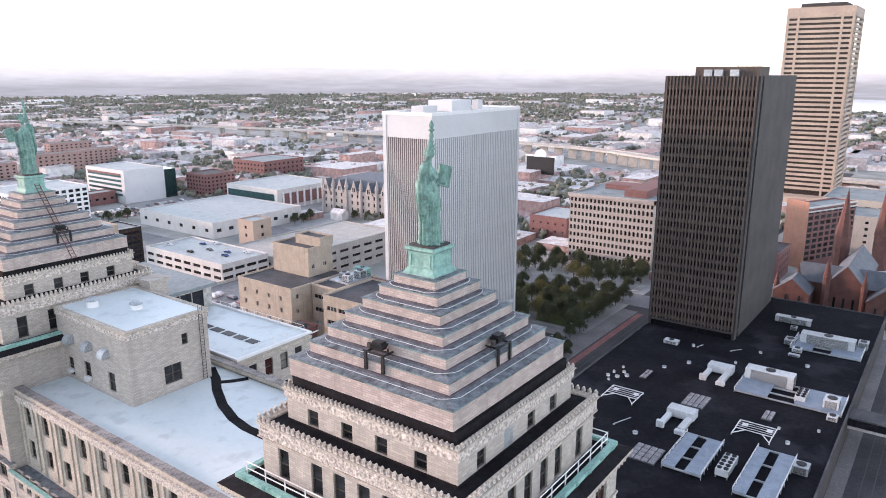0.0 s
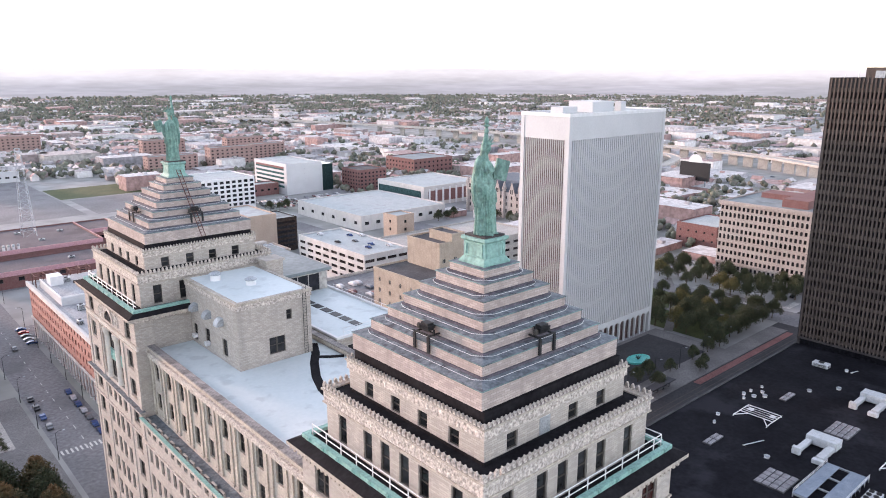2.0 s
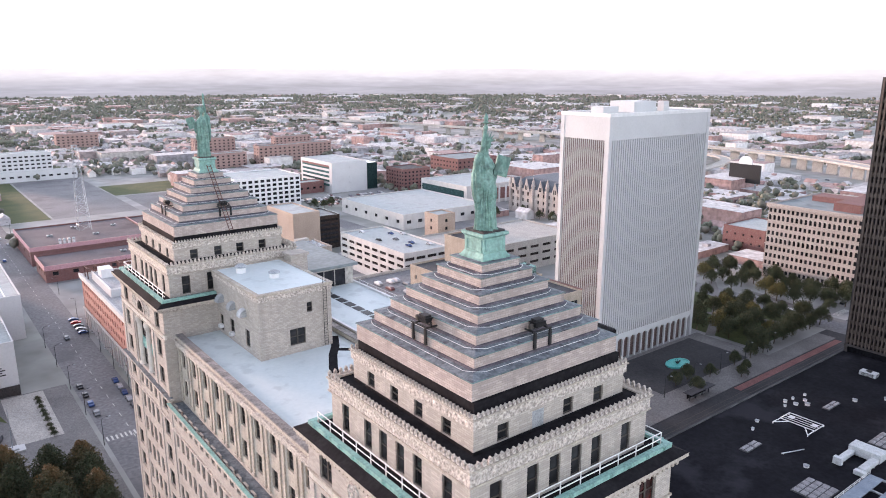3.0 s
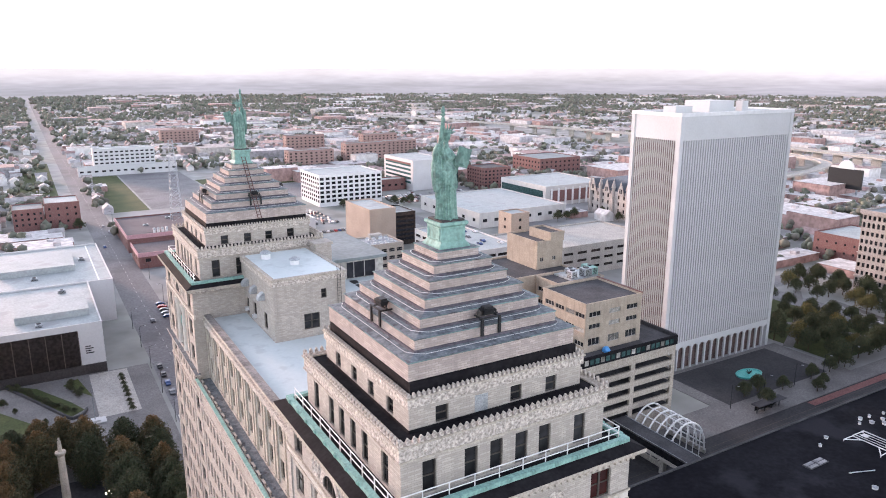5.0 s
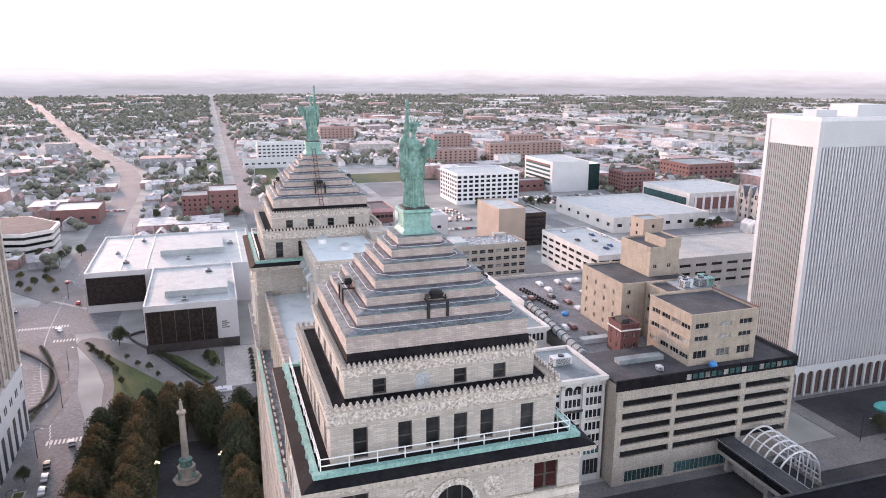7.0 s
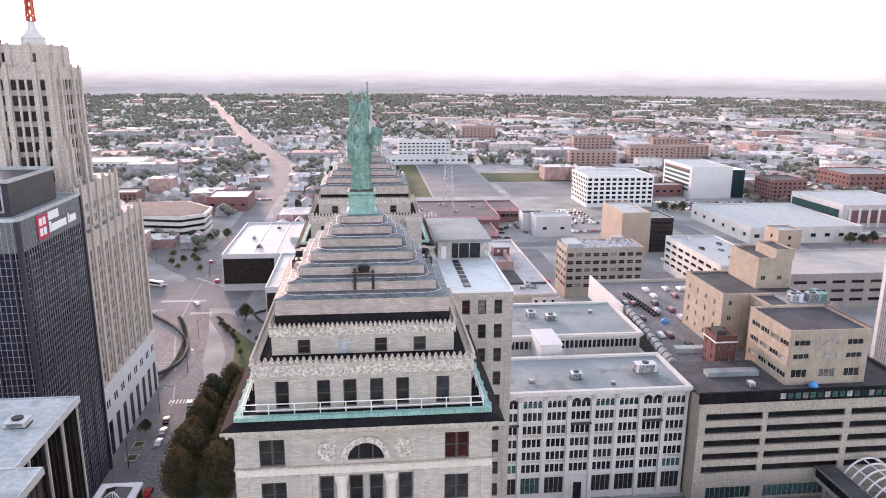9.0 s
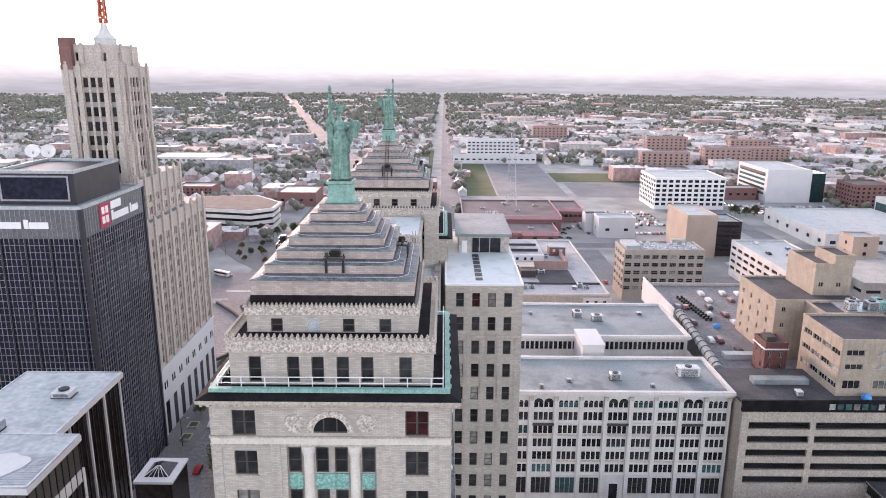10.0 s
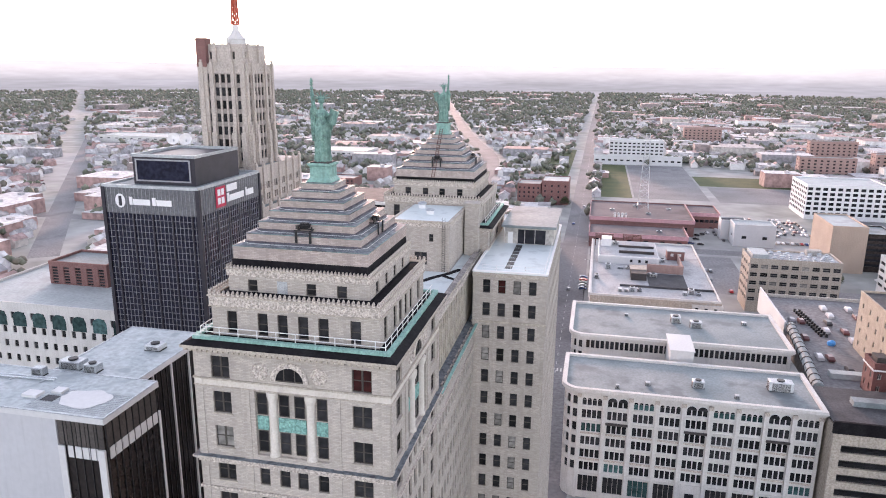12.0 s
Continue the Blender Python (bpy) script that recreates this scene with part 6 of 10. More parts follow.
def black_block():
    """Near black glass office with two offset roof slabs and pale fins."""
    ob = thing("office_building", "black glass office block with pale fins and a white flat roof", "building")
    FOOT.append((-90, -43, 14, 56))
    z1 = 58.0
    for x0, x1, y0, y1, dz in ((-65.6, -49.0, 32.9, 55.4, -0.1), (-85, -45.2, 18.9, 32.8, 0.0)):
        part("glass_wall", boxes((x0, x1, y0, y1, GZ, z1 - 0.9 + dz)), GLASS_BROWN, ob, "black-brown glass wall")
        part("fascia", boxes((x0 - 0.4, x1 + 0.45, y0 - (0.0 if dz else 0.4), y1 + (0.4 if dz else 0.0), z1 - 0.9 + dz, z1 + dz)), WHITE_STONE, ob, "white fascia")
        part("roof", boxes((x0, x1, y0 + 0.1, y1 - 0.1, z1 + dz + 0.004, z1 + dz + 0.08)), COATED_ROOF, ob)
        bm = bmesh.new()
        ring(bm, x0 - 0.3, x1 + 0.35, y0 - (0.0 if dz else 0.3), y1 + (0.3 if dz else 0.0), 0.25, z1 + dz + 0.004, z1 + dz + 0.2)
        part("roof_kerb", bm, METAL, ob)
    fin = mesh_of("fin", boxes((-0.16, 0.16, -0.35, 0.02, GZ, z1 - 1.0)), WHITE_STONE)
    thin = mesh_of("mullion", boxes((-0.06, 0.06, -0.2, 0.02, GZ, z1 - 0.9)), BLACK_METAL)
    m = side_pose("E", -65.6, -49.0, 32.9, 55.4)
    for u in (4.2, 9.9, 15.7, 21.6):
        place("fin", fin, ob, m @ Matrix.Translation((u, 0, 0)))
    for i in range(14):
        place("mullion", thin, ob, m @ Matrix.Translation((0.5 + i * 1.6, 0.06, 0)))
    m = side_pose("E", -85, -45.2, 18.9, 32.8)
    for i in range(9):
        place("mullion", thin, ob, m @ Matrix.Translation((0.3 + i * 1.65, 0, 0)))
    for i in range(8):
        part("light_panel", boxes((0.8 + i * 1.58, 2.2 + i * 1.58, -0.16, -0.02, 50.6, 52.6)), WHITE_STONE, ob, "white wall panel", m)
        part("panel", boxes((0.25 + i * 1.65, 1.78 + i * 1.65, -0.1, -0.004, 52.7, z1 - 0.95)), BROWN_PANEL, ob, "brown-grey wall panel", m)
    part("end_pier", boxes((13.45, 13.9, -0.4, 0.0, GZ, 52.6)), WHITE_STONE, ob, "", m)
    m = side_pose("S", -85, -45.2, 18.9, 32.8)
    part("blank_wall", boxes((0.0, 31.4, -0.3, 0.0, GZ, z1 - 0.95)), GREY_PANEL, ob, "blank white end wall", m)
    for i in range(5):
        place("mullion", thin, ob, m @ Matrix.Translation((32.6 + i * 1.5, 0, 0)))
        part("panel", boxes((31.55 + i * 1.65, 33.08 + i * 1.65, -0.1, -0.004, 52.7, z1 - 0.95)), BROWN_PANEL, ob, "brown-grey wall panel", m)
        part("light_panel", boxes((33.0 + i * 1.3, 34.15 + i * 1.3, -0.16, -0.02, 50.6, 52.6)), WHITE_STONE, ob, "white wall panel", m)
    part("end_pier", boxes((31.4, 32.6, -0.4, -0.02, GZ, 52.6)), WHITE_STONE, ob, "", m)
    part("end_pier", boxes((38.6, 39.8, -0.4, 0.0, GZ, 52.6)), WHITE_STONE, ob, "", m)
    z1 -= 0.7
    # lattice deck tiles and patches on the roofs
    bm = bmesh.new()
    for i in range(26):
        box(bm, -60 + i * 0.58, -59.95 + i * 0.58, 19.4, 26.5, z1 + 0.79, z1 + 0.83)
    for i in range(13):
        box(bm, -60, -45.3, 19.4 + i * 0.58, 19.46 + i * 0.58, z1 + 0.79, z1 + 0.83)
    part("deck_grid", bm, METAL, ob, "thin grey metal deck grid")
    bm = bmesh.new()
    n = 40
    vs = []
    for k in range(n):
        a = k * math.tau / n
        r = 1 + 0.28 * noise.noise(Vector((1.6 * math.cos(a), 1.6 * math.sin(a), 3.0)))
        vs.append(bm.verts.new((-52.3 + 4.4 * r * math.cos(a), 24.2 + 3.0 * r * math.sin(a), z1 + 0.85)))
    bm.faces.new(vs)
    part("roof_patch", bm, WHITE_STONE, ob, "ragged pale coating patch")
    part("hatch", boxes((-63.0, -60.2, 22.4, 24.4, z1 + 0.78, z1 + 1.25)), WHITE_STONE, ob, "low white roof hatch")
    part("hatch", boxes((-59.2, -57.2, 24.6, 26.4, z1 + 0.78, z1 + 1.2)), WHITE_STONE, ob, "low white roof hatch")
    part("deck_opening", boxes((-59.2, -56.8, 22.0, 24.0, z1 + 0.79, z1 + 0.84)), DARK_ROOF, ob)
    bm = bmesh.new()
    for y in (27.6, 28.3):
        tube(bm, (-84, y, z1 + 1.1), (-62, y + 1.0, z1 + 1.1), 0.16, sides=6)
    for x in (-82, -76, -70, -64):
        box(bm, x, x + 0.2, 27.4, 29.2, z1 + 0.78, z1 + 1.0)
    part("pipe_run", bm, METAL, ob, "grey pipe run on the roof")


COATED_ROOF = mat("worn_pale_coating", (0.36, 0.41, 0.42), (0.44, 0.48, 0.485), 0.12, 1.2, 0.7, bump=0.05, stain=((0.24, 0.28, 0.29), 0.3, 0.7), grain=0.2)
BROWN_PANEL = mat("brown_grey_panel", (0.055, 0.048, 0.045), (0.075, 0.067, 0.062), 0.3, 3, 0.5, bump=0, vary=0.25)
GREY_PANEL = mat("pale_grey_panel", (0.44, 0.45, 0.47), (0.47, 0.48, 0.50), 0.05, 1.0, 0.7, bump=0, grain=0.04, streaks=0.12)
GLASS_BROWN = glass_mat("brown_black_glass", (0.03, 0.024, 0.022), 0.12)
black_block()


def roof_unit(x, y, z, w, d, h, label="grey rooftop air handling unit with louvres", turn=0, pale=False):
    ob = thing("rooftop_unit", label, "roof unit", "rooftop units", (x, y, z))
    ob.rotation_euler.z = radians(turn)
    mt = DUCT_PAINT if pale else METAL
    bm = boxes((-w / 2, w / 2, -d / 2, d / 2, 0.15, h))
    bmesh.ops.bevel(bm, geom=bm.edges[:], offset=0.06, segments=1, affect="EDGES")
    part("cabinet", bm, mt, ob)
    part("skid", boxes((-w / 2 - 0.1, w / 2 + 0.1, -d / 2 + 0.1, d / 2 - 0.1, 0, 0.15)), BLACK_METAL, ob)
    bm = bmesh.new()
    n = max(3, int(h / 0.25))
    for k in range(n):
        box(bm, -w / 2 - 0.03, -w / 2, -d * 0.38, d * 0.38, 0.3 + k * (h - 0.5) / n, 0.3 + (k + 0.5) * (h - 0.5) / n)
        box(bm, -w * 0.38, w * 0.38, -d / 2 - 0.03, -d / 2, 0.3 + k * (h - 0.5) / n, 0.3 + (k + 0.5) * (h - 0.5) / n)
    part("louvre", bm, BLACK_METAL, ob)
    if min(w, d) > 1.6:
        bm = bmesh.new()
        lathe(bm, [(min(w, d) * 0.32, h), (min(w, d) * 0.34, h + 0.25), (min(w, d) * 0.2, h + 0.3)], 14)
        part("fan_cowl", bm, BLACK_METAL, ob)
    return ob


roof_unit(-54.0, 46.0, 57.99, 3.2, 2.6, 1.1, "white domed roof hatch on the black block", pale=True)
for x, y, w, d in ((-63.2, 35.0, 4.2, 2.6), (-58.6, 34.2, 2.6, 2.0), (-66.5, 30.5, 2.2, 1.5)):
    roof_unit(x, y, 58.09 if x < -66 else 57.99, w, d, 1.5, "small grey roof unit on the white roof")

# ---- downtown block in front: ornate block, garage, tan building ----
def ornate_block():
    ob = thing("commercial_block", "cream terracotta commercial block with arched top windows and grey roofs", "building")
    x0, x1, y0, y1, zt, rc_ = 22.3, 85.8, 109.0, 182.0, 30.0, 4.0
    FOOT.append((x0, x1, y0, y1))
    mid, back = 132.0, 150.0
    L = x1 - x0 - rc_
    pitch = 6.6
    bays = [0.3 + i * pitch for i in range(9)]
    floors = (25.0, 21.3, 17.4, 13.5, 9.7, 5.9)
    holes = []
    for b in bays:
        for j, z in enumerate(floors):
            holes.append((b + 0.45, b + 5.75, z - 0.1, z + (2.45 if j else 1.6)))
        holes.append((b + 0.45, b + 5.75, -0.6, 4.3))

    def outline(xa, xb, ya, yb, o):
        """The plan with its rounded street corner, grown by o."""
        c = (xa + rc_, ya + rc_)
        arc = [(c[0] + (rc_ + o) * math.cos(math.pi + math.pi / 2 * k / 8), c[1] + (rc_ + o) * math.sin(math.pi + math.pi / 2 * k / 8)) for k in range(9)]
        return [*arc, (xb + o, ya - o), (xb + o, yb + o), (xa - o, yb + o)]

    def prism(pts, z0, z1, inner=None):
        bm = bmesh.new()
        lo, hi = ([bm.verts.new((x, y, z)) for x, y in pts] for z in (z0, z1))
        n = len(pts)
        for k in range(n):
            bm.faces.new((lo[k], lo[(k + 1) % n], hi[(k + 1) % n], hi[k]))
        if inner:
            il, ih = ([bm.verts.new((x, y, z)) for x, y in inner] for z in (z0, z1))
            for k in range(n):
                j = (k + 1) % n
                bm.faces.new((il[j], il[k], ih[k], ih[j]))
                bm.faces.new((hi[k], hi[j], ih[j], ih[k]))
                bm.faces.new((lo[j], lo[k], il[k], il[j]))
        else:
            bm.faces.new(hi)
            bm.faces.new(lo[::-1])
        return bm

    def facets(xa, ya):
        """Local frames of the three flats that make the rounded corner."""
        p = [Vector((xa + rc_ + rc_ * math.cos(math.pi + math.pi / 6 * k), ya + rc_ + rc_ * math.sin(math.pi + math.pi / 6 * k))) for k in range(4)]
        return [(pose(a.x, a.y, 0, 0, 0, math.degrees(math.atan2((b - a).y, (b - a).x))), (b - a).length) for a, b in zip(p, p[1:])]

    corner = [(0.42, 1.65, z - 0.1, z + 2.35) for z in floors]
    side = [(1.2 + i * 6.0 + k * 1.38, 1.2 + i * 6.0 + k * 1.38 + 1.08, z - 0.1, z + 2.35) for i in range(3) for z in floors[:5] for k in range(4)]
    walls = []
    ms = side_pose("S", x0 + rc_, x1, y0, mid)
    mw = side_pose("W", x0, x1, y0 + rc_, mid)
    walls.append(("front_wall", [(ms, L, holes), (mw, mid - y0 - rc_, side)] + [(m, w, corner) for m, w in facets(x0, y0)] + [(side_pose(q, x0, x1, y0, mid), side_len(q, x0, x1, y0, mid), []) for q in "NE"]))
    court = [(0.8 + i * 1.5, 1.95 + i * 1.5, z, z + 2.7) for i in range(40) for z in (25.0,)]
    mb = side_pose("S", x0 + rc_, x1 + 2, back, y1)
    mbw = side_pose("W", x0, x1 + 2, back + rc_, y1)
    bside = [(h[0] + 6, h[1] + 6, h[2], h[3]) for h in side if h[2] > 20]
    walls.append(("rear_wall", [(mb, L + 2, court), (mbw, y1 - back - rc_, bside)] + [(m, w, corner) for m, w in facets(x0, back)] + [(side_pose(q, x0, x1 + 2, back, y1), side_len(q, x0, x1 + 2, back, y1), []) for q in "NE"]))
    for name, faces in walls:
        bm = bmesh.new()
        for m, w, hs in faces:
            pierced(bm, m, w, GZ, zt - 1.0, hs, 0.35)
        part(name, bm, CREAM, ob)
    for i, hole in enumerate(holes):
        shop = hole[2] < 0
        if shop and i // 7 == 4:
            part("entrance", boxes((hole[0], hole[1], -0.25, 0.1, GZ, 4.6)), CREAM, ob, "white stone entrance bay", ms)
            part("door", boxes((hole[0] + 1.5, hole[1] - 1.5, -0.31, -0.255, GZ + 0.1, 2.6)), GLASS_BLACK, ob, "", ms)
            continue
        g = GLASS_TEAL if rnd.random() < (0.35 if shop else 0.15) else GLASS
        add_window(ob, ms, hole, FRAME_LIGHT if shop else WHITE_STONE, g, "strip" if shop else "quad", 0.16)
    for name, faces in walls:
        for m, w, hs in faces:
            if hs is holes or not hs:
                continue
            for hole in hs:
                add_window(ob, m, hole, WHITE_STONE, GLASS, "sash", 0.2, False)
    # round heads over the top row, paired arches in every third bay
    head = bmesh.new()
    n = 8
    head.faces.new([head.verts.new((0.49 + 0.49 * math.cos(math.pi * k / n), 0, 0.49 * math.sin(math.pi * k / n))) for k in range(n + 1)])
    hm = mesh_of("arched_head", head, GLASS)
    for i, b in enumerate(bays):
        if i in (1, 4, 7):
            for k in range(2):
                c = b + 1.75 + k * 2.7
                bm = bmesh.new()
                n, r = 14, 1.2
                o = [(r * math.cos(math.pi * q / n), r * math.sin(math.pi * q / n)) for q in range(n + 1)]
                bm.faces.new([bm.verts.new((c + x, -0.03, 26.5 + z)) for x, z in o])
                part("arched_window", bm, GLASS, ob, "large round-arched window", ms)
                bm = bmesh.new()
                for u, v in zip(o, o[1:]):
                    q = [bm.verts.new((c + t * x, y, 26.5 + t * z)) for (x, z), t, y in ((u, 1.0, -0.12), (v, 1.0, -0.12), (v, 1.2, -0.12), (u, 1.2, -0.12))]
                    bm.faces.new(q)
                    bm.faces.new([bm.verts.new((c + t * x, y, 26.5 + t * z)) for (x, z), t, y in ((u, 1.0, -0.12), (v, 1.0, -0.12), (v, 1.0, 0.02), (u, 1.0, 0.02))])
                part("arch_moulding", bm, WHITE_STONE, ob, "", ms)
            continue
        for k in range(4):
            place("arched_head", hm, ob, ms @ Matrix.Translation((b + 0.62 + k * 1.32, -0.012, 26.62)))
    pil = mesh_of("pilaster", boxes((-0.42, 0.42, -0.3, 0.02, GZ, 28.0)), CREAM)
    bold = mesh_of("pilaster", boxes((-0.55, 0.55, -0.55, 0.02, GZ, 28.2)), CREAM)
    cap = mesh_of("capital", boxes((-0.6, 0.6, -0.42, 0.02, 27.2, 28.2)), CARVED)
    for i in range(10):
        u = min(L - 0.45, 0.1 + i * pitch)
        place("pilaster", bold if i in (1, 2, 4, 5, 7, 8) else pil, ob, ms @ Matrix.Translation((u, 0, 0)))
        place("capital", cap, ob, ms @ Matrix.Translation((u, -0.2 if i in (1, 2, 4, 5, 7, 8) else 0, 0)))
    for z, d in ((24.2, 0.18), (20.3, 0.34), (12.6, 0.14), (4.7, 0.3)):
        part("belt", boxes((0, L, -d, -0.004, z, z + 0.3)), CREAM, ob, "", ms)
    for i, b in enumerate(bays):
        for z in (16.75, 9.05):
            part("balcony_panel", boxes((b + 0.4, b + 5.8, -0.2, -0.004, z, z + 0.5)), CARVED, ob, "", ms)
        if i in (1, 4, 7):
            part("balcony", boxes((b + 0.2, b + 5.9, -1.0, -0.35, 20.2, 20.5), (b + 0.2, b + 5.9, -1.0, -0.9, 20.5, 20.95)), BRONZE_DARK, ob, "dark iron balcony", ms)
    for ya, yb, xb in ((y0, mid, x1), (back, y1, x1 + 2)):
        for o, w, z0, z1 in ((0.35, 0.8, 28.3, 28.6), (0.6, 1.0, 28.6, 29.0), (0.9, 1.3, 29.0, 29.35), (0.75, 1.1, 29.35, 29.9)):
            part("cornice", prism(outline(x0, xb, ya, yb, o), z0, z1, outline(x0, xb, ya, yb, o - w)), CREAM, ob, "cream moulded cornice")
        part("roof", prism(outline(x0, xb, ya, yb, -0.3), 28.9, 29.2), GREY_ROOF, ob, "flat grey roof")
    part("court_floor", boxes((x0 + 1, x1, mid, back, GZ, 18.0)), GREY_ROOF, ob)
    part("stair_tower", boxes((51.5, 58.0, 136.5, 150.0, 18.0, 31.6), (51.2, 58.3, 136.2, 150.0, 31.6, 32.0)), WHITE_STONE, ob, "white stair tower between the roofs")


ornate_block()
for x, y, w, d, h, p in ((78, 121, 6.0, 3.0, 2.6, True), (57, 118, 3.0, 2.4, 1.9, False), (44, 116, 1.2, 1.2, 1.0, False), (36, 112, 0.9, 0.9, 1.2, False), (66, 113, 1.0, 1.0, 1.0, False),
                         (56, 170, 3.0, 4.0, 2.0, True), (62, 166, 3.6, 2.8, 2.0, False), (40, 172, 1.2, 1.2, 0.9, False), (78, 172, 1.4, 1.4, 1.0, False)):
    roof_unit(x, y, 29.2, w, d, h, "grey rooftop unit on the flat roof" if not p else "white rooftop cooling unit with fans", pale=p)


def conveyor():
    """Long duct bridge lying between the two blocks."""
    ob = thing("roof_duct", "long rusty grey enclosed duct bridge on the roofs", "duct")
    bm = bmesh.new()
    a = [Vector((89.5, 128, 28.0)), Vector((91.5, 150, 28.0)), Vector((94.0, 178, 28.0))]
    for p, q in zip(a, a[1:]):
        tube(bm, p, q, 1.5, sides=10)
    part("duct", bm, GREY_ROOF, ob)
    for k in range(12):
        p = a[0].lerp(a[2], (k + 0.5) / 12)
        bm = bmesh.new()
        tube(bm, p + Vector((0, -0.2, 0)), p + Vector((0, 0.2, 0)), 1.65, sides=10)
        part("band", bm, BRONZE_DARK, ob)


conveyor()


def parking_block():
    x0, x1, y0, y1, zt = 86.6, 147.5, 103.6, 126.0, 29.2
    ob = thing("parking_garage", "concrete parking garage with long dark openings between floors", "building")
    FOOT.append((88, 160, 107, 219))
    spans = [(2.0, 18.0), (19.4, 41.5), (43.2, 59.4)]
    holes = [(a, b, z, z + 2.05) for a, b in spans for z in (21.9, 18.0, 14.1, 10.2, 6.3)]
    shop = [(4.0, 17.0, -1.9, 1.9), (20.5, 40.0, -1.9, 1.9)]
    bm = bmesh.new()
    ms = side_pose("S", x0, x1, y0, y1)
    me_ = side_pose("E", x0, x1, y0, y1)
    eh = [(1.5, y1 - y0 - 1.5, z, z + 2.05) for z in (21.9, 18.0, 14.1, 10.2, 6.3)]
    pierced(bm, ms, x1 - x0, GZ, zt, holes + shop, 0.8)
    pierced(bm, me_, y1 - y0, GZ, zt, eh, 0.8)
    for s in "NW":
        pierced(bm, side_pose(s, x0, x1, y0, y1), side_len(s, x0, x1, y0, y1), GZ, zt, [], 0.3)
    part("wall", bm, GARAGE_TAN, ob)
    # added black block behind the openings, standing in for shade inside the decks
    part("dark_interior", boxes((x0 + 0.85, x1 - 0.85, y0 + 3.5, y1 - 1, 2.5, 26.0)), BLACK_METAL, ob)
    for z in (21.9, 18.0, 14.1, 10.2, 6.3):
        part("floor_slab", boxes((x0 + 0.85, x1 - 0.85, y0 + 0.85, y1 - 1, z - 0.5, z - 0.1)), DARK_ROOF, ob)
    for a, b in spans:
        for z in (21.9, 18.0, 14.1, 10.2, 6.3):
            bm = bmesh.new()
            box(bm, a, b, 0.3, 0.4, z + 0.25, z + 0.36)
            box(bm, a, b, 0.3, 0.4, z + 0.7, z + 0.78)
            part("guard_bar", bm, BLACK_METAL, ob, "", ms)
    for hole in shop:
        add_window(ob, ms, hole, FRAME_LIGHT, GLASS_TEAL, "strip", 0.5)
    part("roof_band", boxes((x0 - 0.3, x1 + 0.3, y0 - 0.3, y0 + 0.4, zt - 2.2, zt + 0.9)), TAR, ob, "dark roof edge band")
    part("roof_band", boxes((x1 - 0.4, x1 + 0.3, y0 + 0.4, y1, zt - 0.3, zt + 1.2)), DARK_ROOF, ob)
    for i in range(18):
        u = 22 + i * 2.1
        part("band_window", boxes((u, u + 1.5, -0.36, -0.304, zt - 1.5, zt + 0.1)), GLASS_TEAL if i % 3 else GLASS_BLIND, ob, "", ms)
    part("roof", boxes((x0, x1, y0 + 0.4, y1, zt - 0.5, zt)), DARK_ROOF, ob)
    part("roof", boxes((92.6, 150, y1, 218, 20.0, 26.0)), OLD_ASPHALT, ob, "grey rooftop parking deck")
    part("parapet_wall", boxes((92.0, 92.58, 178, 218.4, 20.0, 29.4)), WHITE_STONE, ob, "white parapet wall of the deck")
    part("parapet_wall", boxes((92.6, 150, 217.6, 218.2, 24.0, 27.2)), CONCRETE, ob)
    part("light_strip", boxes((94, 109, 115, 118, zt, zt + 1.4)), GREY_ROOF, ob, "low grey roof canopy")
    for i in range(13):
        for dx in (0, 1.6):
            part("bollard", boxes((100.4 + dx + i * 0.18, 101.2 + dx + i * 0.18, 200.2 - i * 2.1, 201.0 - i * 2.1, 26, 27.1)), BLACK_METAL, ob, "black bollard between the parking rows")
    part("light_strip", boxes((96, 106, 140, 143, 26, 27.6)), WHITE_ROOF, ob, "low pale roof canopy")


GARAGE_TAN = mat("tan_concrete", (0.44, 0.39, 0.33), (0.38, 0.34, 0.29), 0.15, 2, 0.85, bump=0.1, streaks=0.35)
parking_block()
roof_unit(103, 108.5, 29.2, 1.6, 2.0, 1.5, "white box unit on the garage roof", pale=True)


def tarp(x, y, z):
    ob = thing("tarpaulin", "bright blue tarpaulin bundled on the dark roof", "tarpaulin", "blue tarpaulins", (x, y, z))
    bm = bmesh.new()
    bmesh.ops.create_icosphere(bm, subdivisions=2, radius=1.3)
    for v in bm.verts:
        v.co *= 1 + 0.25 * noise.noise(v.co * 1.7)
        v.co.z = max(0, v.co.z * 0.9 + 0.6)
    part("sheet", bm, TARP, ob)


TARP = mat("blue_tarp", (0.05, 0.28, 0.62), (0.08, 0.34, 0.70), 0.8, 4, 0.4, bump=0.3)
tarp(119.5, 106.2, 29.2)
tarp(104, 168, 26)


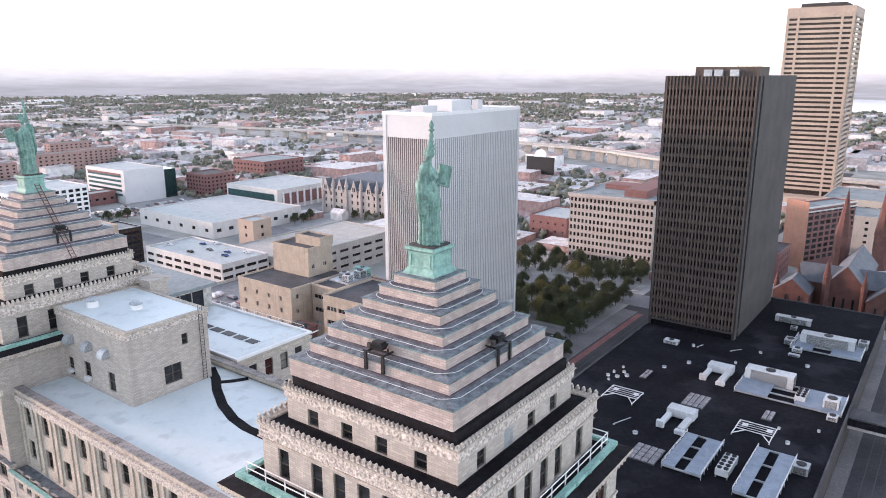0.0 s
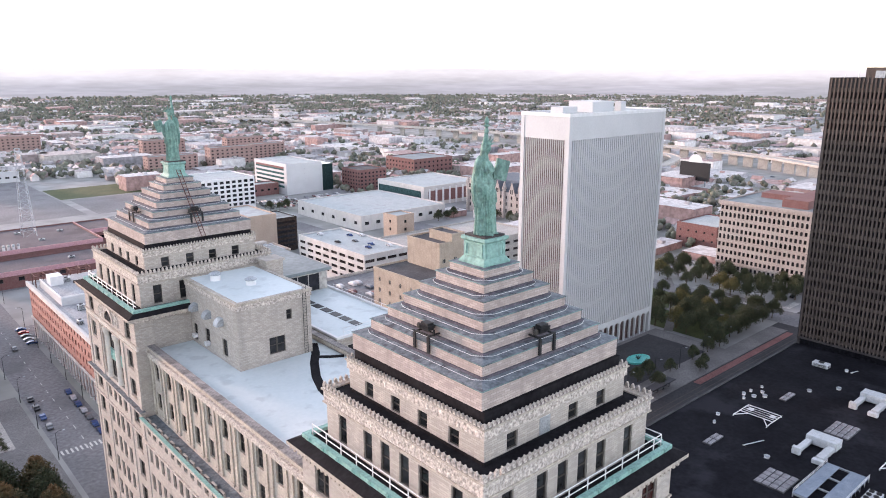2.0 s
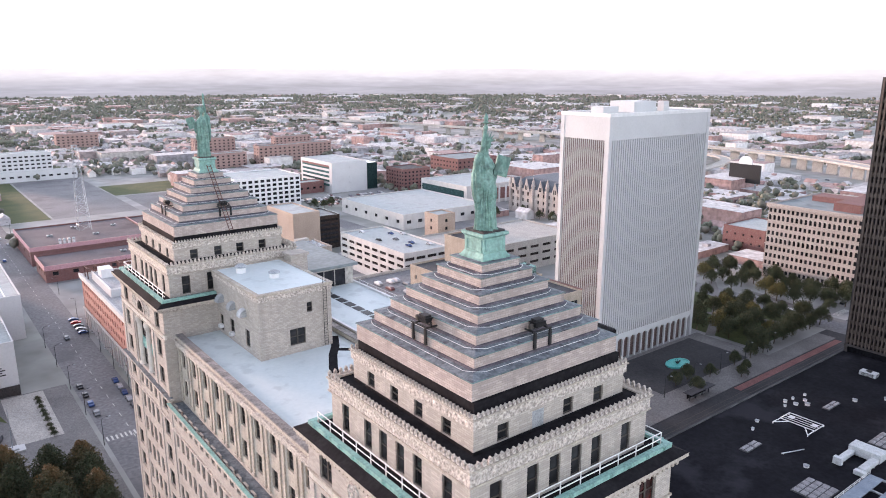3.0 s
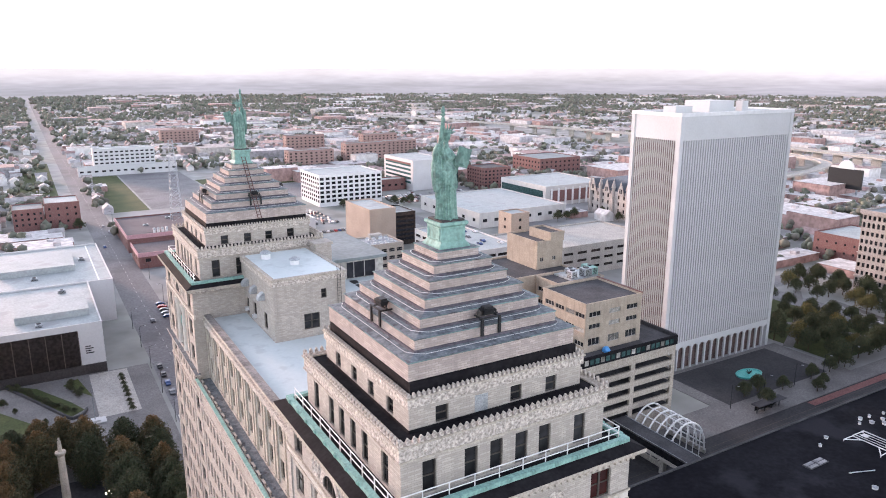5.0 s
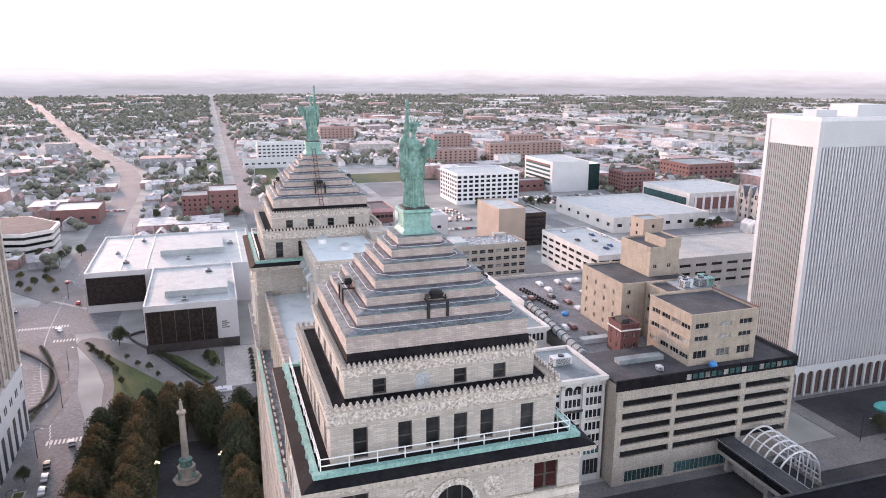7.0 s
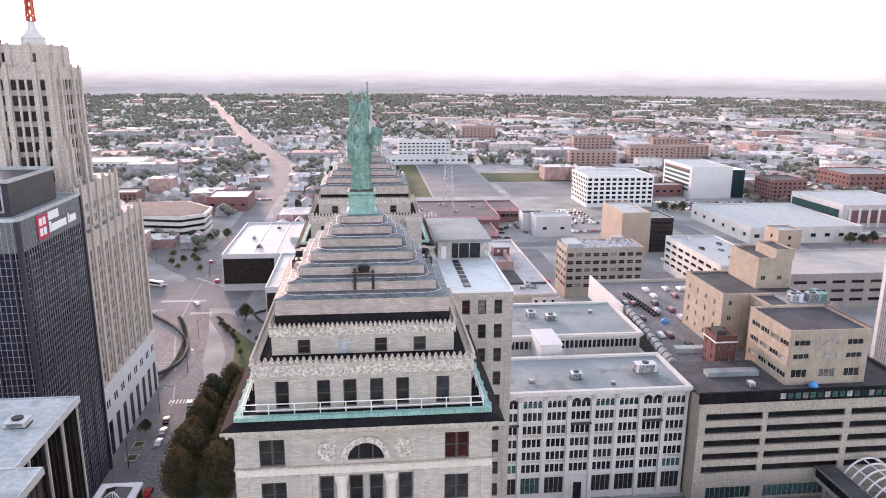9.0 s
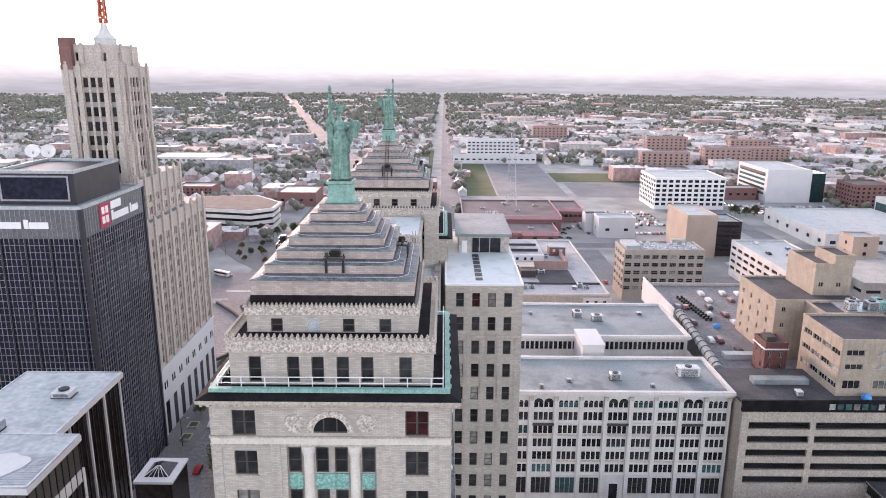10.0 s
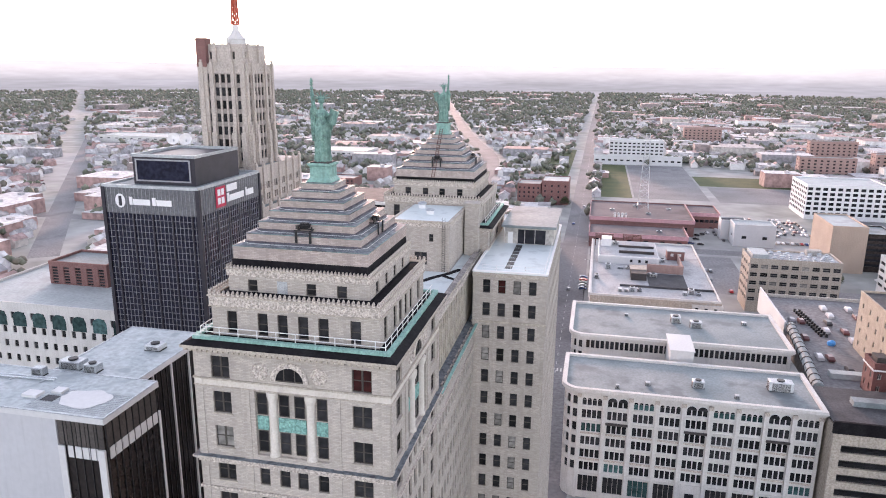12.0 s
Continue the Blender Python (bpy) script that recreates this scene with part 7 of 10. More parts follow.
def tan_building():
    ob = thing("office_building", "yellow tan brick building with dark flat roofs and a stair block", "building")

    def block(x0, x1, y0, y1, z0, z1, faces, wall=TAN):
        bm = bmesh.new()
        for s in "SENW":
            hs = faces.get(s, [])
            m = side_pose(s, x0, x1, y0, y1)
            pierced(bm, m, side_len(s, x0, x1, y0, y1), z0, z1, hs, 0.3)
            for hole in hs:
                add_window(ob, m, hole, FRAME_LIGHT, GLASS_BLIND if rnd.random() < 0.25 else GLASS, "strip", 0.2, True)
        part("wall", bm, wall, ob)
        bm = bmesh.new()
        ring(bm, x0 - 0.1, x1 + 0.1, y0 - 0.1, y1 + 0.1, 0.5, z1, z1 + 0.7)
        part("parapet", bm, wall, ob)
        part("roof", boxes((x0 + 0.4, x1 - 0.4, y0 + 0.4, y1 - 0.4, z1 - 0.2, z1 + 0.1)), DARK_ROOF, ob)

    block(112.5, 135.6, 108.3, 129, 26.0, 44.2, {"S": [(a, a + 4.6, z, z + h) for a in (1.5, 9.5, 16.8) for z, h in ((31.2, 2.4), (36.6, 1.5), (40.4, 1.6))], "W": [(a, a + 4.2, z, z + 1.5) for a in (1.5, 6.5, 11.5, 16) for z in (31, 35.5, 40)]})
    block(110.3, 136, 141.4, 168, 26.0, 44.2, {"W": [(a, a + 1.1, z, z + 1.6) for a in (3, 9, 15, 21) for z in (28, 32, 36, 40)], "S": [(a, a + 1.2, z, z + 1.5) for a in (2,) for z in (30, 36, 41)]})
    block(119, 139, 129.5, 140.9, 26.0, 44.2, {"W": [(1.0, 10.4, z, z + 1.5) for z in (31, 35.5, 40)]})
    block(124.5, 136, 148, 166, 44.3, 53.8, {"S": [(1.5, 3, 47, 48.5), (7, 8.5, 47, 48.5)]}, TAN)
    block(130, 136.2, 147.6, 160, 53.9, 56.6, {}, TAN)
    part("red_coping", boxes((135.3, 135.9, 108.3, 129, 44.92, 45.3)), RED, ob)
    part("metal_deck", boxes((126, 138, 131, 140, 44.3, 44.8)), METAL, ob)
    block(102.5, 109, 128.5, 136, 26.0, 35.4, {"S": [(a, a + 1, z, z + 1.6) for a in (1, 4.2) for z in (28, 31.5)], "W": [(a, a + 1, z, z + 1.6) for a in (1.5, 5) for z in (28, 31.5)]}, DARK_RED)
    part("white_coping", boxes((102.2, 109.3, 128.2, 128.38, 33.9, 34.3), (102.2, 102.38, 128.4, 136.2, 33.9, 34.3)), WHITE_PAINT, ob)
    part("roof_hood", boxes((103.4, 106.2, 130, 134, 35.4, 37.2)), BRONZE_DARK, ob, "dark hood on the red stair tower")


tan_building()
for x, y, w, d, h, p in ((128, 133, 2.6, 2.6, 2.4, True), (134, 133, 3.4, 3, 2.6, False), (131, 137.5, 3, 2.4, 1.8, False)):
    roof_unit(x, y, 44.8, w, d, h, "grey cooling unit on the tan building roof", pale=p)
g = roof_unit(137.4, 135, 44.3, 2.4, 6, 3.0, "green copper roof housing")
for c in g.children:
    if c.name.startswith("cabinet"):
        c.data.materials[0] = COPPER


def glass_canopy():
    """Station canopy: half-barrel of white ribs, with the enclosed footbridge beside it."""
    ob = thing("station_canopy", "white steel barrel-arch glazed station canopy", "canopy")
    cx, y0, y1, r = 135.0, 86.0, 101.0, 8.3
    for k in range(6):
        y = y0 + (y1 - y0) * k / 5
        bm = bmesh.new()
        n = 16
        p = [Vector((cx + r * math.cos(math.pi * i / n), y, GZ + 1.5 + 1.35 * r * math.sin(math.pi * i / n))) for i in range(n + 1)]
        for a, b in zip(p, p[1:]):
            tube(bm, a, b, 0.28, sides=6)
        part("rib", bm, WHITE_PAINT, ob)
    for i in range(1, 16, 2):
        a = math.pi * i / 16
        bm = bmesh.new()
        x, z = cx + r * math.cos(a), GZ + 1.5 + 1.35 * r * math.sin(a)
        tube(bm, (x, y0, z), (x, y1, z), 0.2, sides=6)
        part("purlin", bm, WHITE_PAINT, ob)
    for x in (-6, -3, 0, 3, 6):
        bm = bmesh.new()
        tube(bm, (cx + x, y0, GZ), (cx + x, y0, GZ + 1.5 + 1.35 * math.sqrt(r * r - x * x)), 0.16, sides=6)
        part("mullion", bm, WHITE_PAINT, ob)
    for dx in (-9, 9):
        part("base_wall", boxes((cx + dx - 0.3, cx + dx + 0.3, y0, y1, GZ, GZ + 1.6)), CONCRETE, ob)
    br = thing("footbridge", "black roofed enclosed footbridge over the street", "bridge")
    part("deck", boxes((121.5, 126.5, 72.7, 103.4, 3.0, 4.0)), CONCRETE, br)
    part("glazing", boxes((121.8, 126.2, 72.7, 103.3, 4.0, 6.6)), GLASS_BLACK, br)
    part("roof", boxes((121.2, 126.8, 72.7, 103.4, 6.6, 7.1)), DARK_ROOF, br)
    for x in (121.1, 126.75):
        part("edge_trim", boxes((x, x + 0.15, 72.7, 103.4, 7.1, 7.3)), METAL, br)
    for y in (84, 100):
        part("pier", boxes((123.2, 124.8, y, y + 1.4, GZ, 3.0)), CONCRETE, br)


glass_canopy()


def mall_roof():
    ob = thing("shopping_mall", "low mall with a huge black membrane roof", "building")
    x0, x1, y0, y1 = 45.0, 316.0, -9.5, 72.5
    FOOT.append((x0, x1, y0, y1))
    part("wall", boxes((x0, x1, y0, y1, GZ, 7.6)), BRONZE_DARK, ob)
    part("roof", boxes((x0 + 0.3, x1 - 0.3, y0 + 0.3, y1 - 0.3, 7.6, 8.0)), MALL_TAR, ob, "black membrane roof")
    bm = bmesh.new()
    ring(bm, x0 - 0.1, x1 + 0.1, y0 - 0.1, y1 + 0.1, 0.5, 7.6, 8.5)
    part("parapet", bm, DARK_ROOF, ob)


mall_roof()
Z8 = 8.0
sky_bridge = thing("footbridge", "dark enclosed footbridge between the mall and the street", "bridge")
part("deck", boxes((203, 211, -40, -9.7, 3.4, 4.2)), CONCRETE, sky_bridge)
part("glazing", boxes((203.3, 210.7, -40, -9.7, 4.2, 6.8)), GLASS_BLACK, sky_bridge)
part("roof", boxes((202.8, 211.2, -40, -9.65, 6.8, 7.3)), DARK_ROOF, sky_bridge)
for x in (203.0, 210.6):
    part("pier", boxes((x, x + 0.5, -27, -26, GZ, 3.4)), CONCRETE, sky_bridge)


def sign_frame(cx, cy, w, d):
    ob = thing("steel_frame", "white tapered steel grillage lying on the black roof", "frame", "white roof frames", (cx, cy, Z8))

    def beam(name, p, q, r):
        bm = bmesh.new()
        tube(bm, p, q, r, sides=5)
        part(name, bm, WHITE_PAINT, ob)

    for k in range(5):
        x = -d * 0.08 + k * d * 0.145
        beam("beam", (x, -w / 2, 0.5), (x, w / 2, 0.5), 0.16 if k in (0, 4) else 0.1)
    for y in (-w / 2, w / 2):
        beam("cross_beam", (-d * 0.08, y, 0.5), (d / 2, y, 0.5), 0.16)
        beam("brace", (-d * 0.08, y * 0.45, 0.5), (-d / 2, y, 0.5), 0.16)
        beam("brace", (-d / 2, y, 0.5), (-d * 0.08, y * 0.98, 0.5), 0.16)
    for x in (-d / 2, d / 2):
        for y in (-w / 2, w / 2):
            beam("foot", (x, y, 0), (x, y, 0.5), 0.15)
    for y in (-w * 0.36, w * 0.3):
        part("panel", boxes((d * 0.12, d * 0.3, y - 0.8, y + 0.8, 0.62, 0.74)), WHITE_PAINT, ob)


sign_frame(174, 53.2, 10.6, 10)
sign_frame(173.5, 11.5, 10.5, 10)


def duct_run(cx, cy):
    ob = thing("roof_duct", "white bent sheet-metal duct on the black roof", "duct", "white roof ducts", (cx, cy, Z8))
    for b in ((-6.5, 2.0, -4.4, -2.4, 0.7, 2.0), (-8.2, -6.6, -4.9, -2.0, 0.4, 1.7), (-5.6, 2.0, 1.9, 3.5, 0.7, 2.0), (-7.0, -5.7, 1.6, 3.9, 0.4, 2.6), (2.1, 6.6, -4.6, 3.8, 0.5, 3.1), (6.7, 8.4, -1.5, 1.2, 0.5, 2.2)):
        bm = boxes(b)
        bmesh.ops.bevel(bm, geom=bm.edges[:], offset=0.12, segments=1, affect="EDGES")
        part("duct_section", bm, DUCT_PAINT, ob)
    for x, y in ((-5, -3.4), (0, -3.4), (-5, 2.7), (4, 0)):
        part("support", boxes((x - 0.1, x + 0.1, y - 0.8, y + 0.8, 0, 0.6)), METAL, ob)


duct_run(208, 32.5)
duct_run(166, 32.5)


def plant_deck(x0, x1, y0, y1, z=1.2):
    """Raised steel service deck with posts, rail and gaps."""
    ob = thing("service_deck", "grey blue raised steel service deck with rails on the black roof", "deck", "roof service decks", (0, 0, Z8))
    part("deck_plate", boxes((x0, x1, y0, y0 + (y1 - y0) * 0.42, z, z + 0.2)), DECK_BLUE, ob)
    part("deck_plate", boxes((x0, x1, y0 + (y1 - y0) * 0.68, y1, z, z + 0.2)), DECK_BLUE, ob)
    for k in range(4):
        x = x0 + (x1 - x0) * k / 3
        part("bearer", boxes((x - 0.25, x + 0.25, y0, y1, z - 0.4, z - 0.004)), METAL, ob)
    for k in range(8):
        x = x0 + (x1 - x0) * k / 7
        for y in (y0, y1):
            bm = bmesh.new()
            tube(bm, (x, y, 0), (x, y, z + 1.2), 0.07, sides=5)
            part("post", bm, WHITE_PAINT, ob)
    for y in (y0, y1):
        for zz in (0.65, 1.2):
            bm = bmesh.new()
            tube(bm, (x0, y, z + zz), (x1, y, z + zz), 0.06, sides=5)
            part("rail", bm, WHITE_PAINT, ob)


DECK_BLUE = mat("blue_grey_steel", (0.22, 0.27, 0.33), (0.28, 0.33, 0.39), 0.4, 4, 0.55, 0.3, bump=0.1)
plant_deck(138, 159.5, 16.5, 27)
plant_deck(136, 163, -2, 8.0)
plant_deck(199, 214, -8, 24, 0.8)
plant_deck(252, 268, -7, 17, 0.8)
for x, y, w, d, h, p in ((213.5, 16, 5, 15.5, 4.6, True), (262, 5.5, 5, 19, 4.6, True), (204, -4.5, 5, 4.5, 3.8, True), 
                         (268, -6, 4, 3.5, 3, False), (258, 18, 5, 4, 2, False), (250, 14, 3, 3.5, 1.6, True), (230, 56, 3, 5.5, 1.6, True), (196, -6, 3, 3, 1.6, True), (284, 22, 3.4, 14, 2.6, True),
                         (158, -4, 4, 4, 2.4, False), (275, 20, 2.5, 2.5, 1.6, False), (244, 14, 1.5, 4, 1.0, False)):
    roof_unit(x, y, Z8, w, d, h, "pale long rooftop air handler on the black roof" if p else "grey rooftop fan unit on the black roof", pale=p)


def chiller(x, y, w, d, h, n):
    """Long chiller on legs: coil cabinet and two rows of small fans."""
    ob = thing("chiller", "grey-green rooftop chiller with two rows of small fans", "roof unit", "rooftop units", (x, y, Z8))
    part("cabinet", boxes((-w / 2, w / 2, -d / 2, d / 2, 0.7, h)), DUCT_PAINT, ob)
    for u in (-w / 2 + 0.2, 0, w / 2 - 0.2):
        for v in (-d / 2 + 0.2, d / 2 - 0.2):
            part("leg", boxes((u - 0.1, u + 0.1, v - 0.1, v + 0.1, 0, 0.7)), METAL, ob)
    fan = bmesh.new()
    lathe(fan, [(0.62, 0), (0.66, 0.3), (0.54, 0.32), (0.5, 0.12), (0.12, 0.14), (0.1, 0.26)], 14)
    fm = mesh_of("fan", fan, BLACK_METAL)
    for i in range(n):
        for v in (-d / 4, d / 4):
            place("fan", fm, ob, Matrix.Translation((-w / 2 + w * (i + 0.5) / n, v, h)))
    for i in range(n * 2):
        u = -w / 2 + w * (i + 0.5) / (2 * n)
        part("coil_panel", boxes((u - w / n * 0.2, u + w / n * 0.2, -d / 2 - 0.05, -d / 2, 0.9, h - 0.3)), GREY_ROOF, ob)


def grille(cx, cy, w, d, n):
    ob = thing("roof_grille", "dark square-panelled skylight grille on the black roof", "skylight", "roof skylights", (cx, cy, Z8))
    part("curb", boxes((-w / 2, w / 2, -d / 2, d / 2, 0, 0.35)), DARK_ROOF, ob)
    for i in range(n):
        for j in range(n):
            a, b = -w / 2 + (i + 0.08) * w / n, -w / 2 + (i + 0.92) * w / n
            c, e = -d / 2 + (j + 0.08) * d / n, -d / 2 + (j + 0.92) * d / n
            bm = bmesh.new()
            frustum(bm, a, b, c, e, 0.35, a + 0.3, b - 0.3, c + 0.3, e - 0.3, 0.65)
            part("panel", bm, SKYLIGHT, ob)


SKYLIGHT = mat("grey_skylight", (0.20, 0.20, 0.21), (0.26, 0.25, 0.26), 0.5, 3, 0.3, bump=0)
chiller(147, 12.4, 10, 3.4, 2.6, 5)
chiller(206, 4.5, 8, 3.2, 2.4, 4)
grille(184, 32, 10, 7, 4)
grille(142.3, 33, 9.5, 8, 4)
grille(195, 53, 8, 2.2, 2)
grille(187, 10.5, 7, 3, 2)
grille(150, 55, 8, 2.6, 2)
for i, (x, y) in enumerate(((183, 62), (186, 63.5), (187, 60.5), (190, 63), (192, 60), (189.5, 58), (196, 62), (232, 48), (205, 50), (160, 60), (166, 62), (214, 44), (180, 6), (172, 2), (152, 40), (224, 30), (240, 25), (236, 8), (185, -4))):
    round_vent(x, y, Z8, 0.42 + 0.14 * (i % 3), 0.8 + 0.2 * (i % 2))
rnd_roof = random.Random(11)
for i in range(6):
    x, y = rnd_roof.uniform(140, 285), rnd_roof.uniform(-6, 60)
    if 240 < x and y > 28:
        continue
    ob = thing("roof_pipe", "thin pale pipe run on low blocks across the black roof", "pipe", "roof pipes", (x, y, Z8))
    bm = bmesh.new()
    tube(bm, (0, 0, 0.35), (rnd_roof.uniform(3, 9), rnd_roof.uniform(-3, 3), 0.35), 0.14, sides=6)
    part("pipe", bm, METAL, ob)
    part("block", boxes((0.2, 0.6, -0.3, 0.3, 0, 0.25)), CONCRETE, ob)


# ---- further buildings ----
PINK_STONE = mat("pinkish_stone", (0.47, 0.42, 0.385), (0.41, 0.365, 0.335), 0.1, 2, 0.85, bump=0.1, streaks=0.2)
def slab(name, label, x0, x1, y0, y1, z1, wall, roof, rows, cols_s, cols_w, w=1.8, h=1.7, z_first=0.0, style="plain", glass=GLASS, sub=False, e=0, n=0, blind=0.0, base=None):
    step = (z1 - z_first - 1.0) / max(1, rows)
    faces = {}
    for s, c in (("S", cols_s), ("W", cols_w), ("E", e), ("N", n)):
        if c:
            faces[s] = grid_holes(side_len(s, x0, x1, y0, y1), c, w, rows, min(h, step * 0.7), None, z_first + step * 0.25, step)
    return building(name, label, x0, x1, y0, y1, z1 - GZ, wall, roof, faces, GZ, "", "building", 0.8, FRAME_LIGHT, glass, style, sub, blind, base)


def library():
    a = slab("library", "low modern library with dark glass front and white flat roof", -46, -8.7, 249, 312, 17.4, WHITE_STONE, WHITE_ROOF, 1, 0, 0)
    part("dark_front", boxes((-45.4, -17.5, 248.6, 248.97, 1.5, 15.6)), GLASS_BROWN, a, "dark bronze glass front")
    for i in range(6):
        part("mullion", boxes((-45.2 + i * 5.5, -44.9 + i * 5.5, 248.4, 248.6, 1.5, 15.6)), BRONZE, a)
    part("plinth", boxes((-46, -8.7, 248.3, 248.96, GZ, 1.4)), BRONZE_DARK, a)
    part("left_glass", boxes((-46.4, -46.03, 252, 300, 1.5, 15.6)), GLASS_BROWN, a)
    for i in range(4):
        part("lettering_bar", boxes((-15.5, -13.5 + (i % 2), 248.85, 248.97, 8.6 - i * 0.9, 9.0 - i * 0.9)), BLACK_METAL, a, "small dark wall lettering bar")
    part("upper_block", boxes((-38, -12, 262, 285, 17.4, 20.2)), WHITE_ROOF, a, "raised white roof block")
    b = slab("library", "rear library block with dark glass and white sectioned roof", -77, 2.0, 312.5, 395, 17.0, WHITE_STONE, WHITE_ROOF, 1, 0, 0)
    part("dark_front", boxes((-76.5, -50, 312.1, 312.47, 1.5, 15.2)), GLASS_BROWN, b, "dark bronze glass front")
    part("left_glass", boxes((-77.4, -77.03, 316, 390, 1.5, 15.2)), GLASS_BROWN, b)
    part("upper_block", boxes((-44, -12, 340, 376, 17.0, 20.0)), WHITE_ROOF, b, "raised white roof block")
    for x in (-62, -50, -4):
        part("roof_joint", boxes((x, x + 0.6, 313, 394, 17.0, 17.25)), WHITE_PAINT, b)


library()
for x, y, z, w, d, h in ((-30, 256, 17.4, 2.4, 2.4, 1.2), (-20, 300, 17.4, 3, 2, 1.4), (-60, 330, 17, 3, 2.4, 1.4), (-66, 352, 17, 2, 2, 1.1), (-30, 330, 17, 2.4, 3, 1.2), (-8, 360, 17, 3, 3, 1.3), (-55, 380, 17, 2, 4, 1.2)):
    roof_unit(x, y, z, w, d, h, "small grey roof unit on the library roof")

slab("arcade_block", "white stone block with tall arched top windows", -168, -105.2, 106, 150, 40, CREAM, WHITE_ROOF, 8, 18, 0, 1.4, 2.2, 2)
arch = bpy.data.objects["arcade_block"]
for i in range(9):
    bm = bmesh.new()
    n = 10
    c = -164 + i * 7.0
    vs = [bm.verts.new((c + 2.4 * math.cos(math.pi * k / n), 105.93, 36.0 + 2.0 * math.sin(math.pi * k / n))) for k in range(n + 1)] + [bm.verts.new((c - 2.4, 105.93, 33.2)), bm.verts.new((c + 2.4, 105.93, 33.2))]
    bm.faces.new(vs)
    part("arched_window", bm, GLASS_TEAL, arch, "large arched window with teal glass")
slab("loft_building", "low brick and pale stone rooftop building", -150, -128, 128, 144, 47, RED, GREY_ROOF, 8, 5, 0, 2.2, 1.6, 38)
APARTMENT = brick_mat("weathered_pink_brick", (0.38, 0.25, 0.22), (0.33, 0.215, 0.19), (0.36, 0.29, 0.26), 0.5, 0.3)
SALMON = brick_mat("salmon_brick", (0.46, 0.215, 0.17), (0.40, 0.185, 0.145), (0.40, 0.28, 0.24), 0.5, 0.3)
LOT_ROOF = mat("pale_gravel_roof", (0.36, 0.365, 0.37), (0.43, 0.435, 0.44), 0.08, 1.5, 0.9, bump=0.1, stain=((0.26, 0.265, 0.27), 0.15, 0.7))
slab("brick_arcade", "salmon red brick block with pale cornice and white ground arcade", 27.5, 78.5, 218, 316, 21.5, SALMON, LOT_ROOF, 4, 0, 24, 1.6, 2.2, 4, "plain", GLASS, False, 0, 0, 0.3, CREAM)
ar = bpy.data.objects["brick_arcade"]
for i in range(24):
    part("arcade_pier", boxes((27.0, 27.48, 218.5 + i * 4.1, 219.9 + i * 4.1, GZ, 5.6)), CREAM, ar)
part("belt", boxes((26.9, 27.44, 217.8, 316.2, 5.6, 6.4)), CREAM, ar)
part("cornice", boxes((26.6, 27.44, 217.5, 316.4, 20.6, 22.6)), CREAM, ar, "pale stone cornice")
part("rear_wall", boxes((27.5, 78.5, 217.6, 217.98, GZ, 21.5), (78.52, 78.9, 218, 316, GZ, 21.5)), GARAGE_TAN, ar, "plain tan rear wall")
part("raised_block", boxes((30.2, 58.5, 271, 306, 21.46, 24.6)), WHITE_STONE, ar, "white rooftop storey with three small windows")
part("raised_roof", boxes((30.6, 58.1, 271.4, 305.6, 24.6, 24.7)), LOT_ROOF, ar)
part("parapet", boxes((30.2, 58.5, 271, 271.36, 24.6, 25.2), (30.2, 30.56, 271.4, 306, 24.6, 25.2)), WHITE_PAINT, ar)
for x in (45.0, 48.8, 52.0):
    part("small_window", boxes((x, x + 1.2, 270.9, 270.99, 22.5, 23.8)), GLASS, ar)
part("dark_band", boxes((40, 56.5, 279, 279.6, 24.7, 26.0), (40, 57, 291, 291.6, 24.7, 25.8)), BRONZE_DARK, ar, "low dark parapet on the rooftop storey")
part("white_box", boxes((31.5, 36.5, 292, 299, 24.7, 28.6)), WHITE_PAINT, ar, "white plant box on the roof")
part("rooftop_house", boxes((63, 71, 283.5, 291, 21.46, 25.8)), RED, ar, "small red brick rooftop house")
part("house_roof", boxes((62.7, 71.3, 283.2, 291.3, 25.8, 26.1)), WHITE_ROOF, ar)
for x in (64.6, 68.2):
    part("small_window", boxes((x, x + 1.3, 283.4, 283.49, 23.4, 24.8)), CREAM, ar)
part("blank_wall", boxes((52.0, 68.0, 258.0, 258.6, 21.46, 25.4), (67.5, 68.0, 258.6, 283, 21.46, 25.0)), APARTMENT, ar, "blank weathered pink brick wall on the roof")
part("stair_house", boxes((44.6, 51.2, 244.0, 257.4, 21.46, 24.6)), BRONZE_DARK, ar, "dark stair house with a tan roof")
part("house_roof", boxes((44.3, 51.5, 250.0, 257.7, 24.6, 24.9)), GARAGE_TAN, ar)
part("low_kerb", boxes((39.6, 77.8, 233.4, 234.0, 21.46, 22.3), (52, 67.8, 236, 256, 21.46, 21.75)), DARK_ROOF, ar, "low dark roof kerb")
part("front_storey", boxes((67.5, 79.3, 216.5, 222.5, 12, 20.6)), CREAM, ar, "pale lower corner storey")
for x in (68.6, 72.2, 75.8):
    part("small_window", boxes((x, x + 1.2, 216.38, 216.48, 18.2, 19.6)), GLASS, ar)
